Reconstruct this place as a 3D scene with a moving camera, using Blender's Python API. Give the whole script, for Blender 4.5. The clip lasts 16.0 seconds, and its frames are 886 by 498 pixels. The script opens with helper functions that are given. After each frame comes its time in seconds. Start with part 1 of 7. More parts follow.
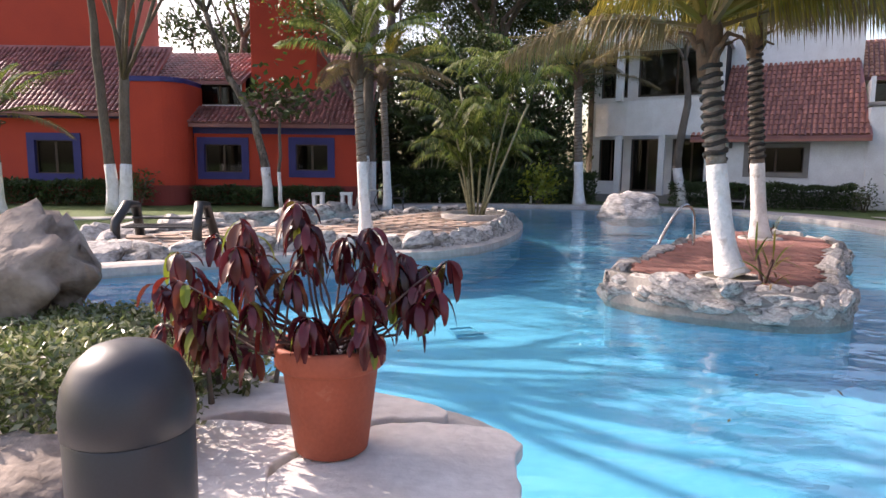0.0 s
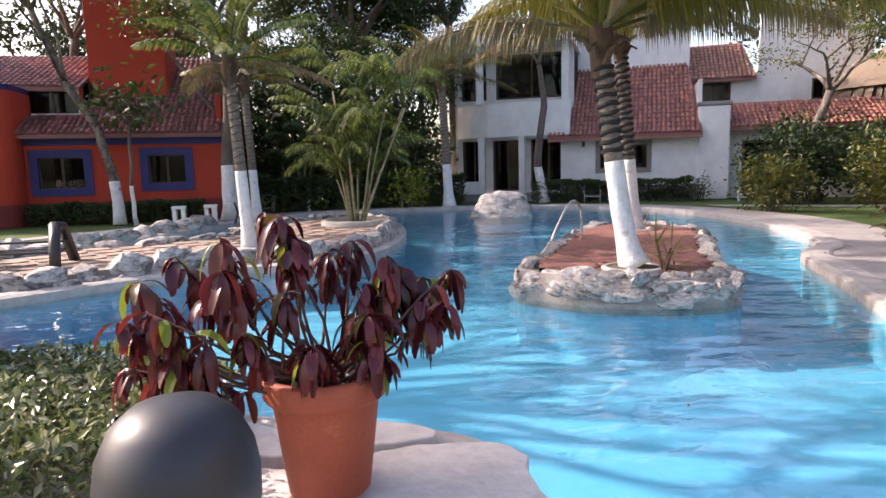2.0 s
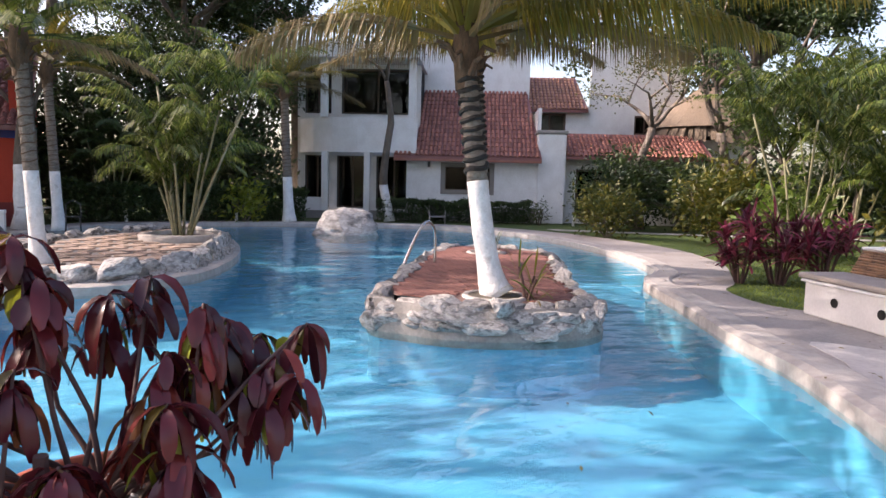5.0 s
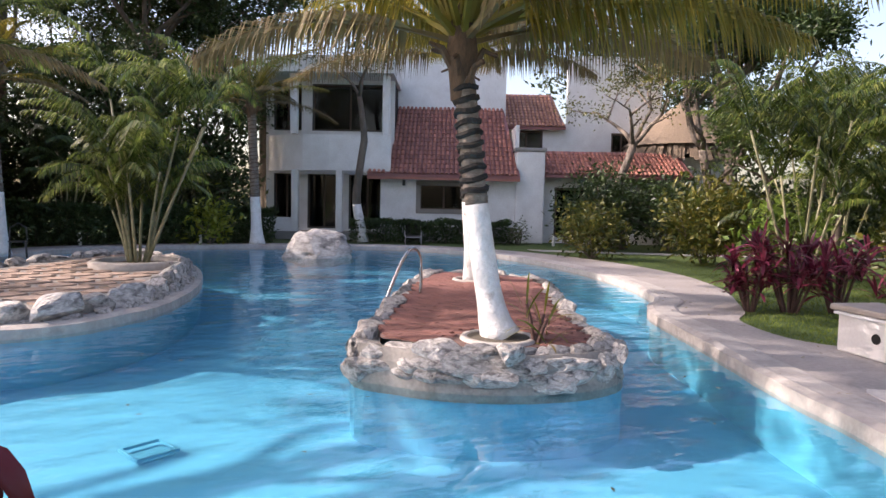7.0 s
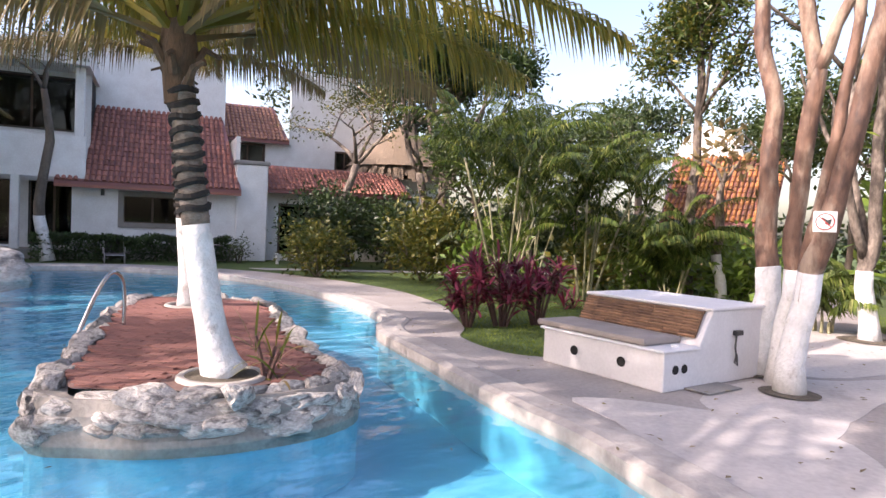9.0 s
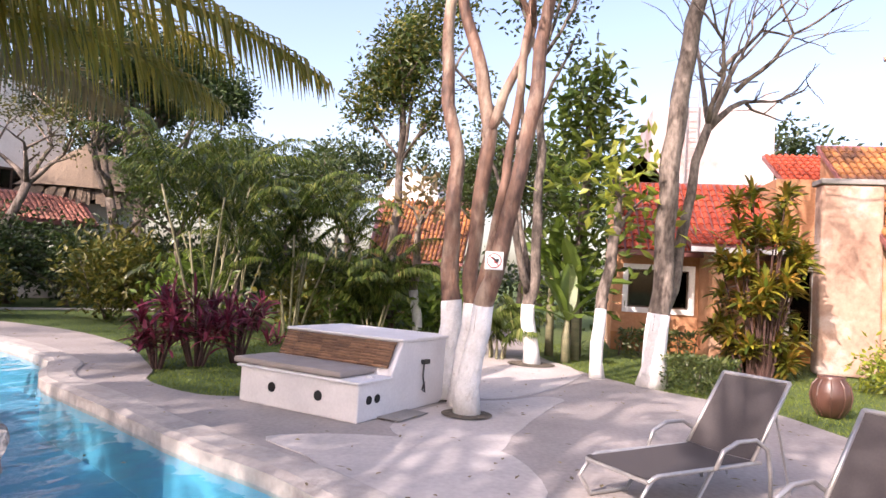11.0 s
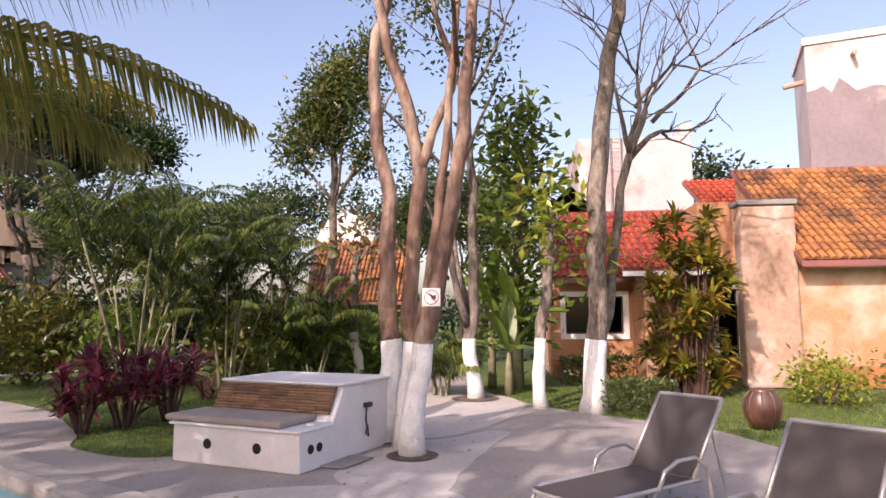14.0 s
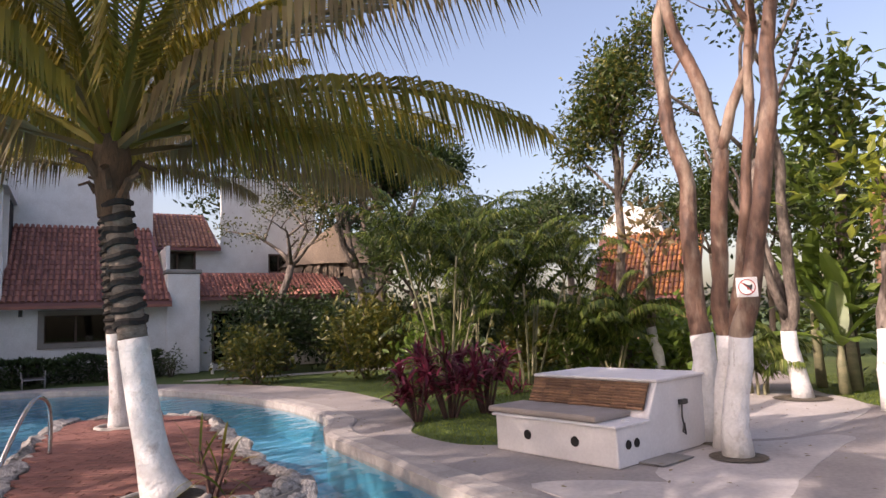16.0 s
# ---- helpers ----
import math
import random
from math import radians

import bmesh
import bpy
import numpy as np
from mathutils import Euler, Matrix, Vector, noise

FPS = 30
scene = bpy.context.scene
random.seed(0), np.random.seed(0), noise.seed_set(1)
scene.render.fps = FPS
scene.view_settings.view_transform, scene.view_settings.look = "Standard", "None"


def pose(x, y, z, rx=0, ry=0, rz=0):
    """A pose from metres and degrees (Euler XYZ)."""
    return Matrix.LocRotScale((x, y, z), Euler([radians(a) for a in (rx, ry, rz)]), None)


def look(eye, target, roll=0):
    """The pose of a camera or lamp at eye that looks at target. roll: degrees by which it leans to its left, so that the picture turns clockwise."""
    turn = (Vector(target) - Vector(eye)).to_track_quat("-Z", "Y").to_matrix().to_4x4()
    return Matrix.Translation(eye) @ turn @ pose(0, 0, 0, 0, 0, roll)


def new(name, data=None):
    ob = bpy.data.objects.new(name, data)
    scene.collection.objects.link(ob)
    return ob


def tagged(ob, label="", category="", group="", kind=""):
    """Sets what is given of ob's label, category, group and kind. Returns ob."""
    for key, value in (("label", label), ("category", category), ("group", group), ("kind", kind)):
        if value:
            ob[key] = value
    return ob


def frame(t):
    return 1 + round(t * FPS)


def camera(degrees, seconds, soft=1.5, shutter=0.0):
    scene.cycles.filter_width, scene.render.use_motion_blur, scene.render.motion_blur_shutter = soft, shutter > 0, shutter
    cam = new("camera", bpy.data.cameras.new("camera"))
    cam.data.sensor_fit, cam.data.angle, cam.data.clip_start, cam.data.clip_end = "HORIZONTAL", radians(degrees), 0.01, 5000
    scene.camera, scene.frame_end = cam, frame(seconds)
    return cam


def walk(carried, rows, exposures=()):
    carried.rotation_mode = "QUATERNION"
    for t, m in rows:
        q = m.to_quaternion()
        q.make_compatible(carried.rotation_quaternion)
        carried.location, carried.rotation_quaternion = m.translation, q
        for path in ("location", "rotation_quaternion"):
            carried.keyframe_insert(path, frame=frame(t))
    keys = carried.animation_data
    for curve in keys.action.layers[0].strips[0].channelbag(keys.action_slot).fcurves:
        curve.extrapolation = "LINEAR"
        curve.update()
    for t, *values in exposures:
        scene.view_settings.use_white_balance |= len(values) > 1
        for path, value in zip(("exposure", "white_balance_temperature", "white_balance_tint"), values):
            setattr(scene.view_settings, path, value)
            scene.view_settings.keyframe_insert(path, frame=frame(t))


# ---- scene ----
cam = camera(69.2, 16.0)
PATH = [
    (0, (0.01, -0.129, 1.604), (0.0, 1.854, 1.345), 0.6),
    (0.5, (-0.157, -0.035, 1.582), (-0.082, 1.951, 1.358), 0.1),
    (1, (-0.331, 0.105, 1.585), (-0.12, 2.08, 1.346), -1.5),
    (1.5, (-0.464, 0.149, 1.589), (-0.122, 2.109, 1.385), -0.7),
    (2, (-0.666, 0.173, 1.598), (-0.238, 2.111, 1.351), -1.4),
    (2.5, (-0.763, 0.162, 1.614), (-0.241, 2.078, 1.374), 0.3),
    (3, (-0.715, 0.272, 1.588), (0.003, 2.122, 1.338), 0.7),
    (3.5, (-0.571, 0.528, 1.6), (0.301, 2.315, 1.39), -0.9),
    (4, (-0.561, 0.705, 1.582), (0.33, 2.484, 1.377), 2.0),
    (4.2, (-0.579, 0.795, 1.563), (0.332, 2.563, 1.355), 1.7),
    (6.3, (-0.304, 1.876, 1.591), (0.564, 3.671, 1.43), 0.9),
    (6.5, (-0.293, 2.024, 1.619), (0.613, 3.8, 1.462), 0.5),
    (7, (-0.234, 2.234, 1.632), (0.746, 3.973, 1.495), 1.2),
    (7.5, (-0.082, 2.43, 1.643), (0.957, 4.136, 1.54), 1.4),
    (8, (0.049, 2.595, 1.639), (1.301, 4.153, 1.581), 2.1),
    (8.5, (-0.003, 2.665, 1.663), (1.455, 4.032, 1.592), 1.3),
    (9, (-0.029, 2.647, 1.694), (1.585, 3.827, 1.631), 2.3),
    (9.5, (0.003, 2.656, 1.662), (1.761, 3.611, 1.645), 1.7),
    (10, (0.035, 2.599, 1.684), (1.872, 3.39, 1.703), 1.6),
    (10.2, (0.043, 2.578, 1.681), (1.911, 3.291, 1.709), 2.4),
    (12.3, (0.07, 2.466, 1.675), (2.06, 2.527, 1.865), 0.6),
    (12.5, (0.083, 2.468, 1.681), (2.073, 2.524, 1.877), 0.5),
    (13, (0.051, 2.456, 1.696), (2.038, 2.541, 1.903), 0.5),
    (13.5, (0.067, 2.447, 1.69), (2.053, 2.553, 1.901), -0.1),
    (14, (0.066, 2.472, 1.681), (2.044, 2.674, 1.894), -0.4),
    (14.5, (0.033, 2.505, 1.678), (1.985, 2.885, 1.892), -1.0),
    (15, (0.019, 2.549, 1.686), (1.912, 3.164, 1.885), -1.0),
    (15.5, (-0.093, 2.616, 1.699), (1.715, 3.447, 1.908), -1.9),
    (16, (-0.133, 2.655, 1.683), (1.579, 3.666, 1.907), -2.3),
]
walk(cam, [(t, look(eye, target, roll)) for t, eye, target, roll in PATH], [(0.0, 1.45, 6800, 25), (4.0, 1.4, 6750, 25), (7.0, 1.3, 6650, 24), (9.5, 1.5, 6600, 26), (13.0, 1.0, 6750, 30), (16.0, 0.78, 6950, 28)])

# ---- light ----
world = bpy.data.worlds.new("world")
scene.world = world
world.use_nodes = True
wn = world.node_tree
sky = wn.nodes.new("ShaderNodeTexSky")
sky.sky_type = "NISHITA"
sky.sun_disc = False
SUN_AZ, SUN_EL = radians(-61), radians(34)     # azimuth from +y towards +x
sky.sun_elevation = SUN_EL
sky.sun_rotation = SUN_AZ
sky.air_density, sky.dust_density, sky.ozone_density = 1.2, 3.5, 1.0
wn.nodes["Background"].inputs["Strength"].default_value = 0.15
wn.links.new(sky.outputs[0], wn.nodes["Background"].inputs["Color"])
sun = new("sun", bpy.data.lights.new("sun", "SUN"))
sun.data.energy, sun.data.angle, sun.data.color = 3.2, radians(0.5), (1.0, 0.93, 0.82)
sun_dir = Vector((math.sin(SUN_AZ) * math.cos(SUN_EL), math.cos(SUN_AZ) * math.cos(SUN_EL), math.sin(SUN_EL)))
sun.matrix_world = look(sun_dir * 60, (0, 0, 0))

# ---- materials ----


def mat(name, col, col2=None, scale=4.0, rough=0.7, bump=0.0, metal=0.0, fine=40.0, per="", vary=0.0, coat=0.0, stretch=(1, 1, 1), stain=None, stain_at=0.6, relief=0.02):
    """A painted or mineral surface: two colours by a coarse and a fine noise, stains and relief."""
    m = bpy.data.materials.new(name)
    m.use_nodes = True
    n, l = m.node_tree.nodes, m.node_tree.links
    b = n["Principled BSDF"]
    b.inputs["Roughness"].default_value, b.inputs["Metallic"].default_value = rough, metal
    b.inputs["Coat Weight"].default_value = coat
    co = n.new("ShaderNodeTexCoord")
    mp = n.new("ShaderNodeMapping")
    mp.inputs["Scale"].default_value = stretch
    geo = n.new("ShaderNodeNewGeometry")
    l.new(geo.outputs["Position"] if per != "object" else co.outputs["Object"], mp.inputs["Vector"])
    t1, t2 = n.new("ShaderNodeTexNoise"), n.new("ShaderNodeTexNoise")
    t1.inputs["Scale"].default_value, t2.inputs["Scale"].default_value = scale, fine
    t1.inputs["Detail"].default_value, t2.inputs["Detail"].default_value = 5, 4
    l.new(mp.outputs[0], t1.inputs["Vector"]), l.new(mp.outputs[0], t2.inputs["Vector"])
    add = n.new("ShaderNodeMath")
    add.operation = "MULTIPLY_ADD"
    add.inputs[1].default_value, add.inputs[2].default_value = 0.45, 0.0
    l.new(t2.outputs[0], add.inputs[0])
    add2 = n.new("ShaderNodeMath")
    add2.operation = "MULTIPLY_ADD"
    add2.inputs[1].default_value = 0.55
    l.new(t1.outputs[0], add2.inputs[0]), l.new(add.outputs[0], add2.inputs[2])
    ramp = n.new("ShaderNodeMapRange")
    ramp.inputs["From Min"].default_value, ramp.inputs["From Max"].default_value = 0.36, 0.64
    l.new(add2.outputs[0], ramp.inputs["Value"])
    mix = n.new("ShaderNodeMix")
    mix.data_type = "RGBA"
    c2 = col2 or tuple(c * 0.75 for c in col)
    mix.inputs["A"].default_value, mix.inputs["B"].default_value = (*col, 1), (*c2, 1)
    l.new(ramp.outputs[0], mix.inputs["Factor"])
    out = mix.outputs["Result"]
    if stain:
        t3 = n.new("ShaderNodeTexNoise")
        t3.inputs["Scale"].default_value, t3.inputs["Detail"].default_value, t3.inputs["Roughness"].default_value = scale * 0.45, 8, 0.65
        l.new(mp.outputs[0], t3.inputs["Vector"])
        r3 = n.new("ShaderNodeMapRange")
        r3.inputs["From Min"].default_value, r3.inputs["From Max"].default_value = stain_at - 0.06, stain_at + 0.08
        l.new(t3.outputs[0], r3.inputs["Value"])
        mx = n.new("ShaderNodeMix")
        mx.data_type = "RGBA"
        mx.inputs["B"].default_value = (*stain, 1)
        l.new(r3.outputs[0], mx.inputs["Factor"]), l.new(out, mx.inputs["A"])
        out = mx.outputs["Result"]
    if vary:
        src = n.new("ShaderNodeObjectInfo").outputs["Random"] if per in ("thing", "object") else geo.outputs["Random Per Island"]
        mr = n.new("ShaderNodeMapRange")
        mr.inputs["To Min"].default_value, mr.inputs["To Max"].default_value = 1 - vary, 1 + vary
        l.new(src, mr.inputs["Value"])
        hs = n.new("ShaderNodeHueSaturation")
        l.new(mr.outputs[0], hs.inputs["Value"]), l.new(out, hs.inputs["Color"])
        out = hs.outputs[0]
    l.new(out, b.inputs["Base Color"])
    if bump:
        bp = n.new("ShaderNodeBump")
        bp.inputs["Strength"].default_value, bp.inputs["Distance"].default_value = min(1.0, bump), relief
        l.new(add2.outputs[0], bp.inputs["Height"]), l.new(bp.outputs[0], b.inputs["Normal"])
    return m


def leaf_mat(name, cols, rough=0.45, through_light=0.3, veins=True):
    """Foliage: each leaf takes one of a row of colours; part of the light goes through."""
    m = bpy.data.materials.new(name)
    m.use_nodes = True
    n, l = m.node_tree.nodes, m.node_tree.links
    b = n["Principled BSDF"]
    b.inputs["Roughness"].default_value = rough
    geo = n.new("ShaderNodeNewGeometry")
    ramp = n.new("ShaderNodeValToRGB")
    el = ramp.color_ramp.elements
    while len(el) < len(cols):
        el.new(0.5)
    for k, c in enumerate(cols):
        el[k].position = k / max(1, len(cols) - 1)
        el[k].color = (*c, 1)
    l.new(geo.outputs["Random Per Island"], ramp.inputs["Fac"])
    t = n.new("ShaderNodeTexNoise")
    t.inputs["Scale"].default_value = 1.3
    l.new(geo.outputs["Position"], t.inputs["Vector"])
    mr = n.new("ShaderNodeMapRange")
    mr.inputs["From Min"].default_value, mr.inputs["From Max"].default_value = 0.3, 0.7
    mr.inputs["To Min"].default_value, mr.inputs["To Max"].default_value = 0.65, 1.3
    l.new(t.outputs[0], mr.inputs["Value"])
    hs = n.new("ShaderNodeHueSaturation")
    l.new(mr.outputs[0], hs.inputs["Value"]), l.new(ramp.outputs[0], hs.inputs["Color"])
    l.new(hs.outputs[0], b.inputs["Base Color"])
    tr = n.new("ShaderNodeBsdfTranslucent")
    l.new(hs.outputs[0], tr.inputs["Color"])
    mx = n.new("ShaderNodeMixShader")
    mx.inputs[0].default_value = through_light
    l.new(b.outputs[0], mx.inputs[1]), l.new(tr.outputs[0], mx.inputs[2])
    l.new(mx.outputs[0], n["Material Output"].inputs["Surface"])
    return m


def glass_mat(name, tint, rough=0.03):
    m = mat(name, tint, tint, rough=rough)
    m.node_tree.nodes["Principled BSDF"].inputs["Specular IOR Level"].default_value = 0.9
    return m


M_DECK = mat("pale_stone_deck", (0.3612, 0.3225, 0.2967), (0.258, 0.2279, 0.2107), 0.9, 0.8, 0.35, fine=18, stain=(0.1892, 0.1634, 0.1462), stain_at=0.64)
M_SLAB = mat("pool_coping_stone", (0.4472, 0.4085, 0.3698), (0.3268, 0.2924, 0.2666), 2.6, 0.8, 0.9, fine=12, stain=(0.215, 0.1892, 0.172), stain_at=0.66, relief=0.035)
# coping stone made lighter: the sun on the ledge is in its colour
M_LEDGE = mat("sun_lightened_limestone", (0.62, 0.575, 0.53), (0.46, 0.42, 0.385), 2.6, 0.8, 0.9, fine=12, stain=(0.30, 0.265, 0.24), stain_at=0.66, relief=0.035)
M_PANEL = mat("pale_panel_concrete", (0.50, 0.46, 0.43), (0.38, 0.345, 0.32), 1.1, 0.8, 0.4, fine=16, stain=(0.2, 0.175, 0.157), stain_at=0.64)
M_GRASS = mat("lawn_soil", (0.0765, 0.117, 0.018), (0.045, 0.0765, 0.0135), 1.2, 0.95, 0.8, fine=60, stain=(0.099, 0.081, 0.036), stain_at=0.68)
M_POOL = mat("pool_plaster", (0.15, 0.49, 0.65), (0.11, 0.42, 0.6), 0.5, 0.6, 0.1, fine=9)
M_POOLWALL = mat("pool_wall_plaster", (0.12, 0.45, 0.58), (0.1, 0.39, 0.54), 0.9, 0.6, 0.1, fine=9)
M_WHITE = mat("white_lime_paint", (0.80, 0.79, 0.77), (0.68, 0.66, 0.63), 2.0, 0.85, 0.3, fine=20, stain=(0.45, 0.42, 0.38), stain_at=0.72)
M_WASH = mat("whitewash_on_bark", (0.74, 0.73, 0.72), (0.58, 0.57, 0.55), 7.0, 0.85, 1.0, fine=26, stain=(0.25, 0.21, 0.18), stain_at=0.66, relief=0.035)
M_BENCH = mat("white_painted_masonry", (0.702, 0.684, 0.684), (0.612, 0.594, 0.594), 3.0, 0.75, 0.25, fine=30, stain=(0.45, 0.423, 0.396), stain_at=0.72)
M_GREYBASE = mat("grey_plinth", (0.30, 0.28, 0.26), (0.2, 0.19, 0.18), 1.5, 0.9, 0.4)
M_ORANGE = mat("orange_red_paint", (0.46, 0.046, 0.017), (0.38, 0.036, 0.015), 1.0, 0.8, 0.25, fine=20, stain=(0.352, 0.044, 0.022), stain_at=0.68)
M_MAROON = mat("maroon_plinth_paint", (0.22, 0.03, 0.025), (0.16, 0.025, 0.02), 1.0, 0.8, 0.25)
M_PINK = mat("pale_pink_paint", (0.72, 0.28, 0.22), (0.6, 0.2, 0.15), 1.0, 0.85, 0.25)
M_BLUE = mat("deep_blue_trim_paint", (0.026, 0.024, 0.15), (0.019, 0.018, 0.115), 2.0, 0.6, 0.2)
M_PEACH = mat("weathered_peach_paint", (0.47, 0.245, 0.13), (0.37, 0.175, 0.083), 0.9, 0.88, 0.4, fine=14, stain=(0.5084, 0.3936, 0.3116), stain_at=0.57)
M_PEACHLOW = mat("ochre_plinth_paint", (0.3825, 0.17, 0.0595), (0.2805, 0.119, 0.0425), 1.0, 0.88, 0.4, stain=(0.17, 0.085, 0.051), stain_at=0.6)
M_CHIMNEY = mat("stained_chimney_plaster", (0.48, 0.32, 0.235), (0.31, 0.19, 0.135), 1.5, 0.9, 0.5, fine=10, stain=(0.55, 0.47, 0.42), stain_at=0.55)
M_TOWER = mat("flaking_white_tower_plaster", (0.52, 0.48, 0.475), (0.43, 0.36, 0.355), 1.0, 0.9, 0.3, fine=12, stain=(0.36, 0.24, 0.22), stain_at=0.58)
M_TILESALMON = mat("salmon_roof_tile", (0.493, 0.2465, 0.153), (0.391, 0.1785, 0.1105), 1.5, 0.8, 0.4, vary=0.25)
M_TILE = mat("terracotta_roof_tile", (0.36, 0.1485, 0.1035), (0.27, 0.108, 0.081), 1.5, 0.8, 0.4, vary=0.28, stain=(0.225, 0.108, 0.072), stain_at=0.64)
M_TILEDARK = mat("plum_tile_and_gap_shade", (0.27, 0.10, 0.09), (0.19, 0.075, 0.07), 1.2, 0.48, 0.4, vary=0.3, stain=(0.09, 0.05, 0.05), stain_at=0.62)
# mauve grey that paints the tree shade on the tall block
M_BLOCKSHADE = mat("mauve_shade_on_plaster", (0.23, 0.19, 0.20), (0.18, 0.145, 0.155), 0.9, 0.92, 0.4, fine=9, stain=(0.42, 0.36, 0.35), stain_at=0.64)
M_TILERED = mat("red_roof_tile", (0.42, 0.07, 0.0245), (0.336, 0.049, 0.021), 1.2, 0.8, 0.4, vary=0.2)
M_TILEOCHRE = mat("ochre_weathered_roof_tile", (0.3772, 0.1558, 0.0451), (0.246, 0.0943, 0.0287), 1.6, 0.85, 0.4, vary=0.4, stain=(0.10, 0.043, 0.022), stain_at=0.51)
# near-black that stands in for the shade inside rooms and vent holes
M_DARK = mat("interior_shade_black", (0.02, 0.018, 0.016), (0.012, 0.012, 0.012), 1.0, 0.9)
M_GLASS = glass_mat("window_glass", (0.015, 0.016, 0.018))
M_CURTAIN = mat("pale_curtain", (0.42, 0.40, 0.38), (0.3, 0.28, 0.27), 6.0, 0.9, 0.4, stretch=(8, 8, 0.6))
M_STONEFRAME = mat("grey_window_surround", (0.27, 0.24, 0.21), (0.2, 0.18, 0.16), 3.0, 0.85, 0.4)
M_ROCK = mat("limestone_rock", (0.54, 0.50, 0.46), (0.22, 0.20, 0.185), 2.8, 0.9, 1.0, fine=9, per="object", vary=0.28, stain=(0.065, 0.058, 0.054), stain_at=0.57, relief=0.05)
M_BOULDER = mat("brown_boulder", (0.33, 0.27, 0.22), (0.13, 0.10, 0.08), 2.6, 0.92, 1.0, fine=11, stain=(0.34, 0.2, 0.09), stain_at=0.62, relief=0.06)
M_MORTAR = mat("island_mortar", (0.31, 0.28, 0.25), (0.19, 0.17, 0.15), 4.0, 0.9, 0.9, fine=25, stain=(0.17, 0.153, 0.136), stain_at=0.62)
M_BRICK = mat("red_paving_brick", (0.216, 0.092, 0.072), (0.152, 0.064, 0.052), 3.0, 0.85, 0.5, per="thing", vary=0.25, fine=40)
M_BRICKBED = mat("brick_dust_joints", (0.17, 0.095, 0.08), (0.12, 0.07, 0.06), 5.0, 0.95, 0.6, fine=60, stain=(0.22, 0.17, 0.14), stain_at=0.62)
M_PINKSTONE = mat("pinkish_flagstone", (0.375, 0.27, 0.21), (0.285, 0.2025, 0.1575), 1.5, 0.85, 0.5, per="thing", vary=0.2)
M_TERRA = mat("terracotta_pot", (0.38, 0.088, 0.042), (0.30, 0.068, 0.032), 5.0, 0.7, 0.2, fine=50, stain=(0.5, 0.22, 0.14), stain_at=0.68)
M_SOIL = mat("potting_soil", (0.06, 0.045, 0.03), (0.14, 0.12, 0.09), 20, 0.95, 1.0, fine=90)
M_BOLLARD = mat("grey_powder_coat", (0.022, 0.024, 0.03), (0.017, 0.019, 0.024), 3.0, 0.45, 0.06, fine=150)
M_BARK = mat("grey_bark", (0.16, 0.125, 0.10), (0.08, 0.065, 0.05), 5.0, 0.95, 1.0, fine=30, stretch=(1, 1, 0.35))
M_BARKLIGHT = mat("pale_mottled_bark", (0.27, 0.22, 0.18), (0.065, 0.048, 0.037), 4.5, 0.9, 1.0, fine=18, stretch=(1, 1, 0.45), stain=(0.04, 0.0304, 0.024), stain_at=0.54, relief=0.03)
M_GUMBO = mat("peeling_copper_bark", (0.21, 0.115, 0.075), (0.055, 0.028, 0.02), 4.5, 0.65, 1.0, fine=16, stretch=(1, 1, 0.4), stain=(0.36, 0.27, 0.20), stain_at=0.55, relief=0.045)
M_PALMTRUNK = mat("palm_trunk", (0.25, 0.21, 0.175), (0.11, 0.088, 0.07), 8.0, 0.95, 1.0, fine=40, stretch=(1, 1, 2.5))
M_FIBRE = mat("palm_fibre", (0.14, 0.085, 0.05), (0.07, 0.045, 0.03), 14, 0.95, 1.0, fine=60, stretch=(1, 1, 0.3))
M_CANE = mat("areca_cane", (0.29, 0.26, 0.15), (0.15, 0.15, 0.08), 3.0, 0.6, 0.3, stretch=(1, 1, 3))
M_STEM = mat("woody_stem", (0.10, 0.05, 0.04), (0.06, 0.03, 0.025), 9.0, 0.8, 0.4)
M_METAL = mat("brushed_steel", (0.62, 0.62, 0.62), (0.5, 0.5, 0.5), 9.0, 0.25, 0.05, metal=1.0)
M_ALU = mat("painted_aluminium", (0.45, 0.43, 0.42), (0.36, 0.35, 0.34), 9.0, 0.35, 0.05, metal=0.6)
M_MESH = mat("brown_grey_sling_mesh", (0.06, 0.05, 0.048), (0.045, 0.038, 0.037), 60, 0.7, 0.3, fine=300)
M_CABLE = mat("black_rubber_cable", (0.014, 0.012, 0.011), (0.03, 0.026, 0.023), 9.0, 0.9, 0.4)
M_BLACK = mat("black_painted_metal", (0.02, 0.02, 0.022), (0.03, 0.03, 0.03), 6.0, 0.4, 0.2)
M_CUSHION = mat("taupe_cushion", (0.35, 0.30, 0.27), (0.27, 0.23, 0.205), 4.0, 0.9, 0.4, fine=120)
M_BAMBOO = mat("split_bamboo", (0.26, 0.14, 0.07), (0.15, 0.08, 0.045), 6.0, 0.55, 0.4, per="thing", vary=0.4)
M_THATCH = mat("palm_thatch", (0.216, 0.162, 0.114), (0.12, 0.09, 0.066), 7.0, 0.95, 1.0, fine=40, stretch=(3, 3, 0.4), vary=0.25)
M_WOOD = mat("dark_timber", (0.10, 0.06, 0.04), (0.06, 0.04, 0.03), 4.0, 0.8, 0.5)
M_SIGN = mat("white_sign", (0.8, 0.8, 0.78), (0.74, 0.74, 0.72), 4.0, 0.5)
M_REDPAINT = mat("red_ink", (0.45, 0.03, 0.02), (0.4, 0.03, 0.02), 4.0, 0.5)
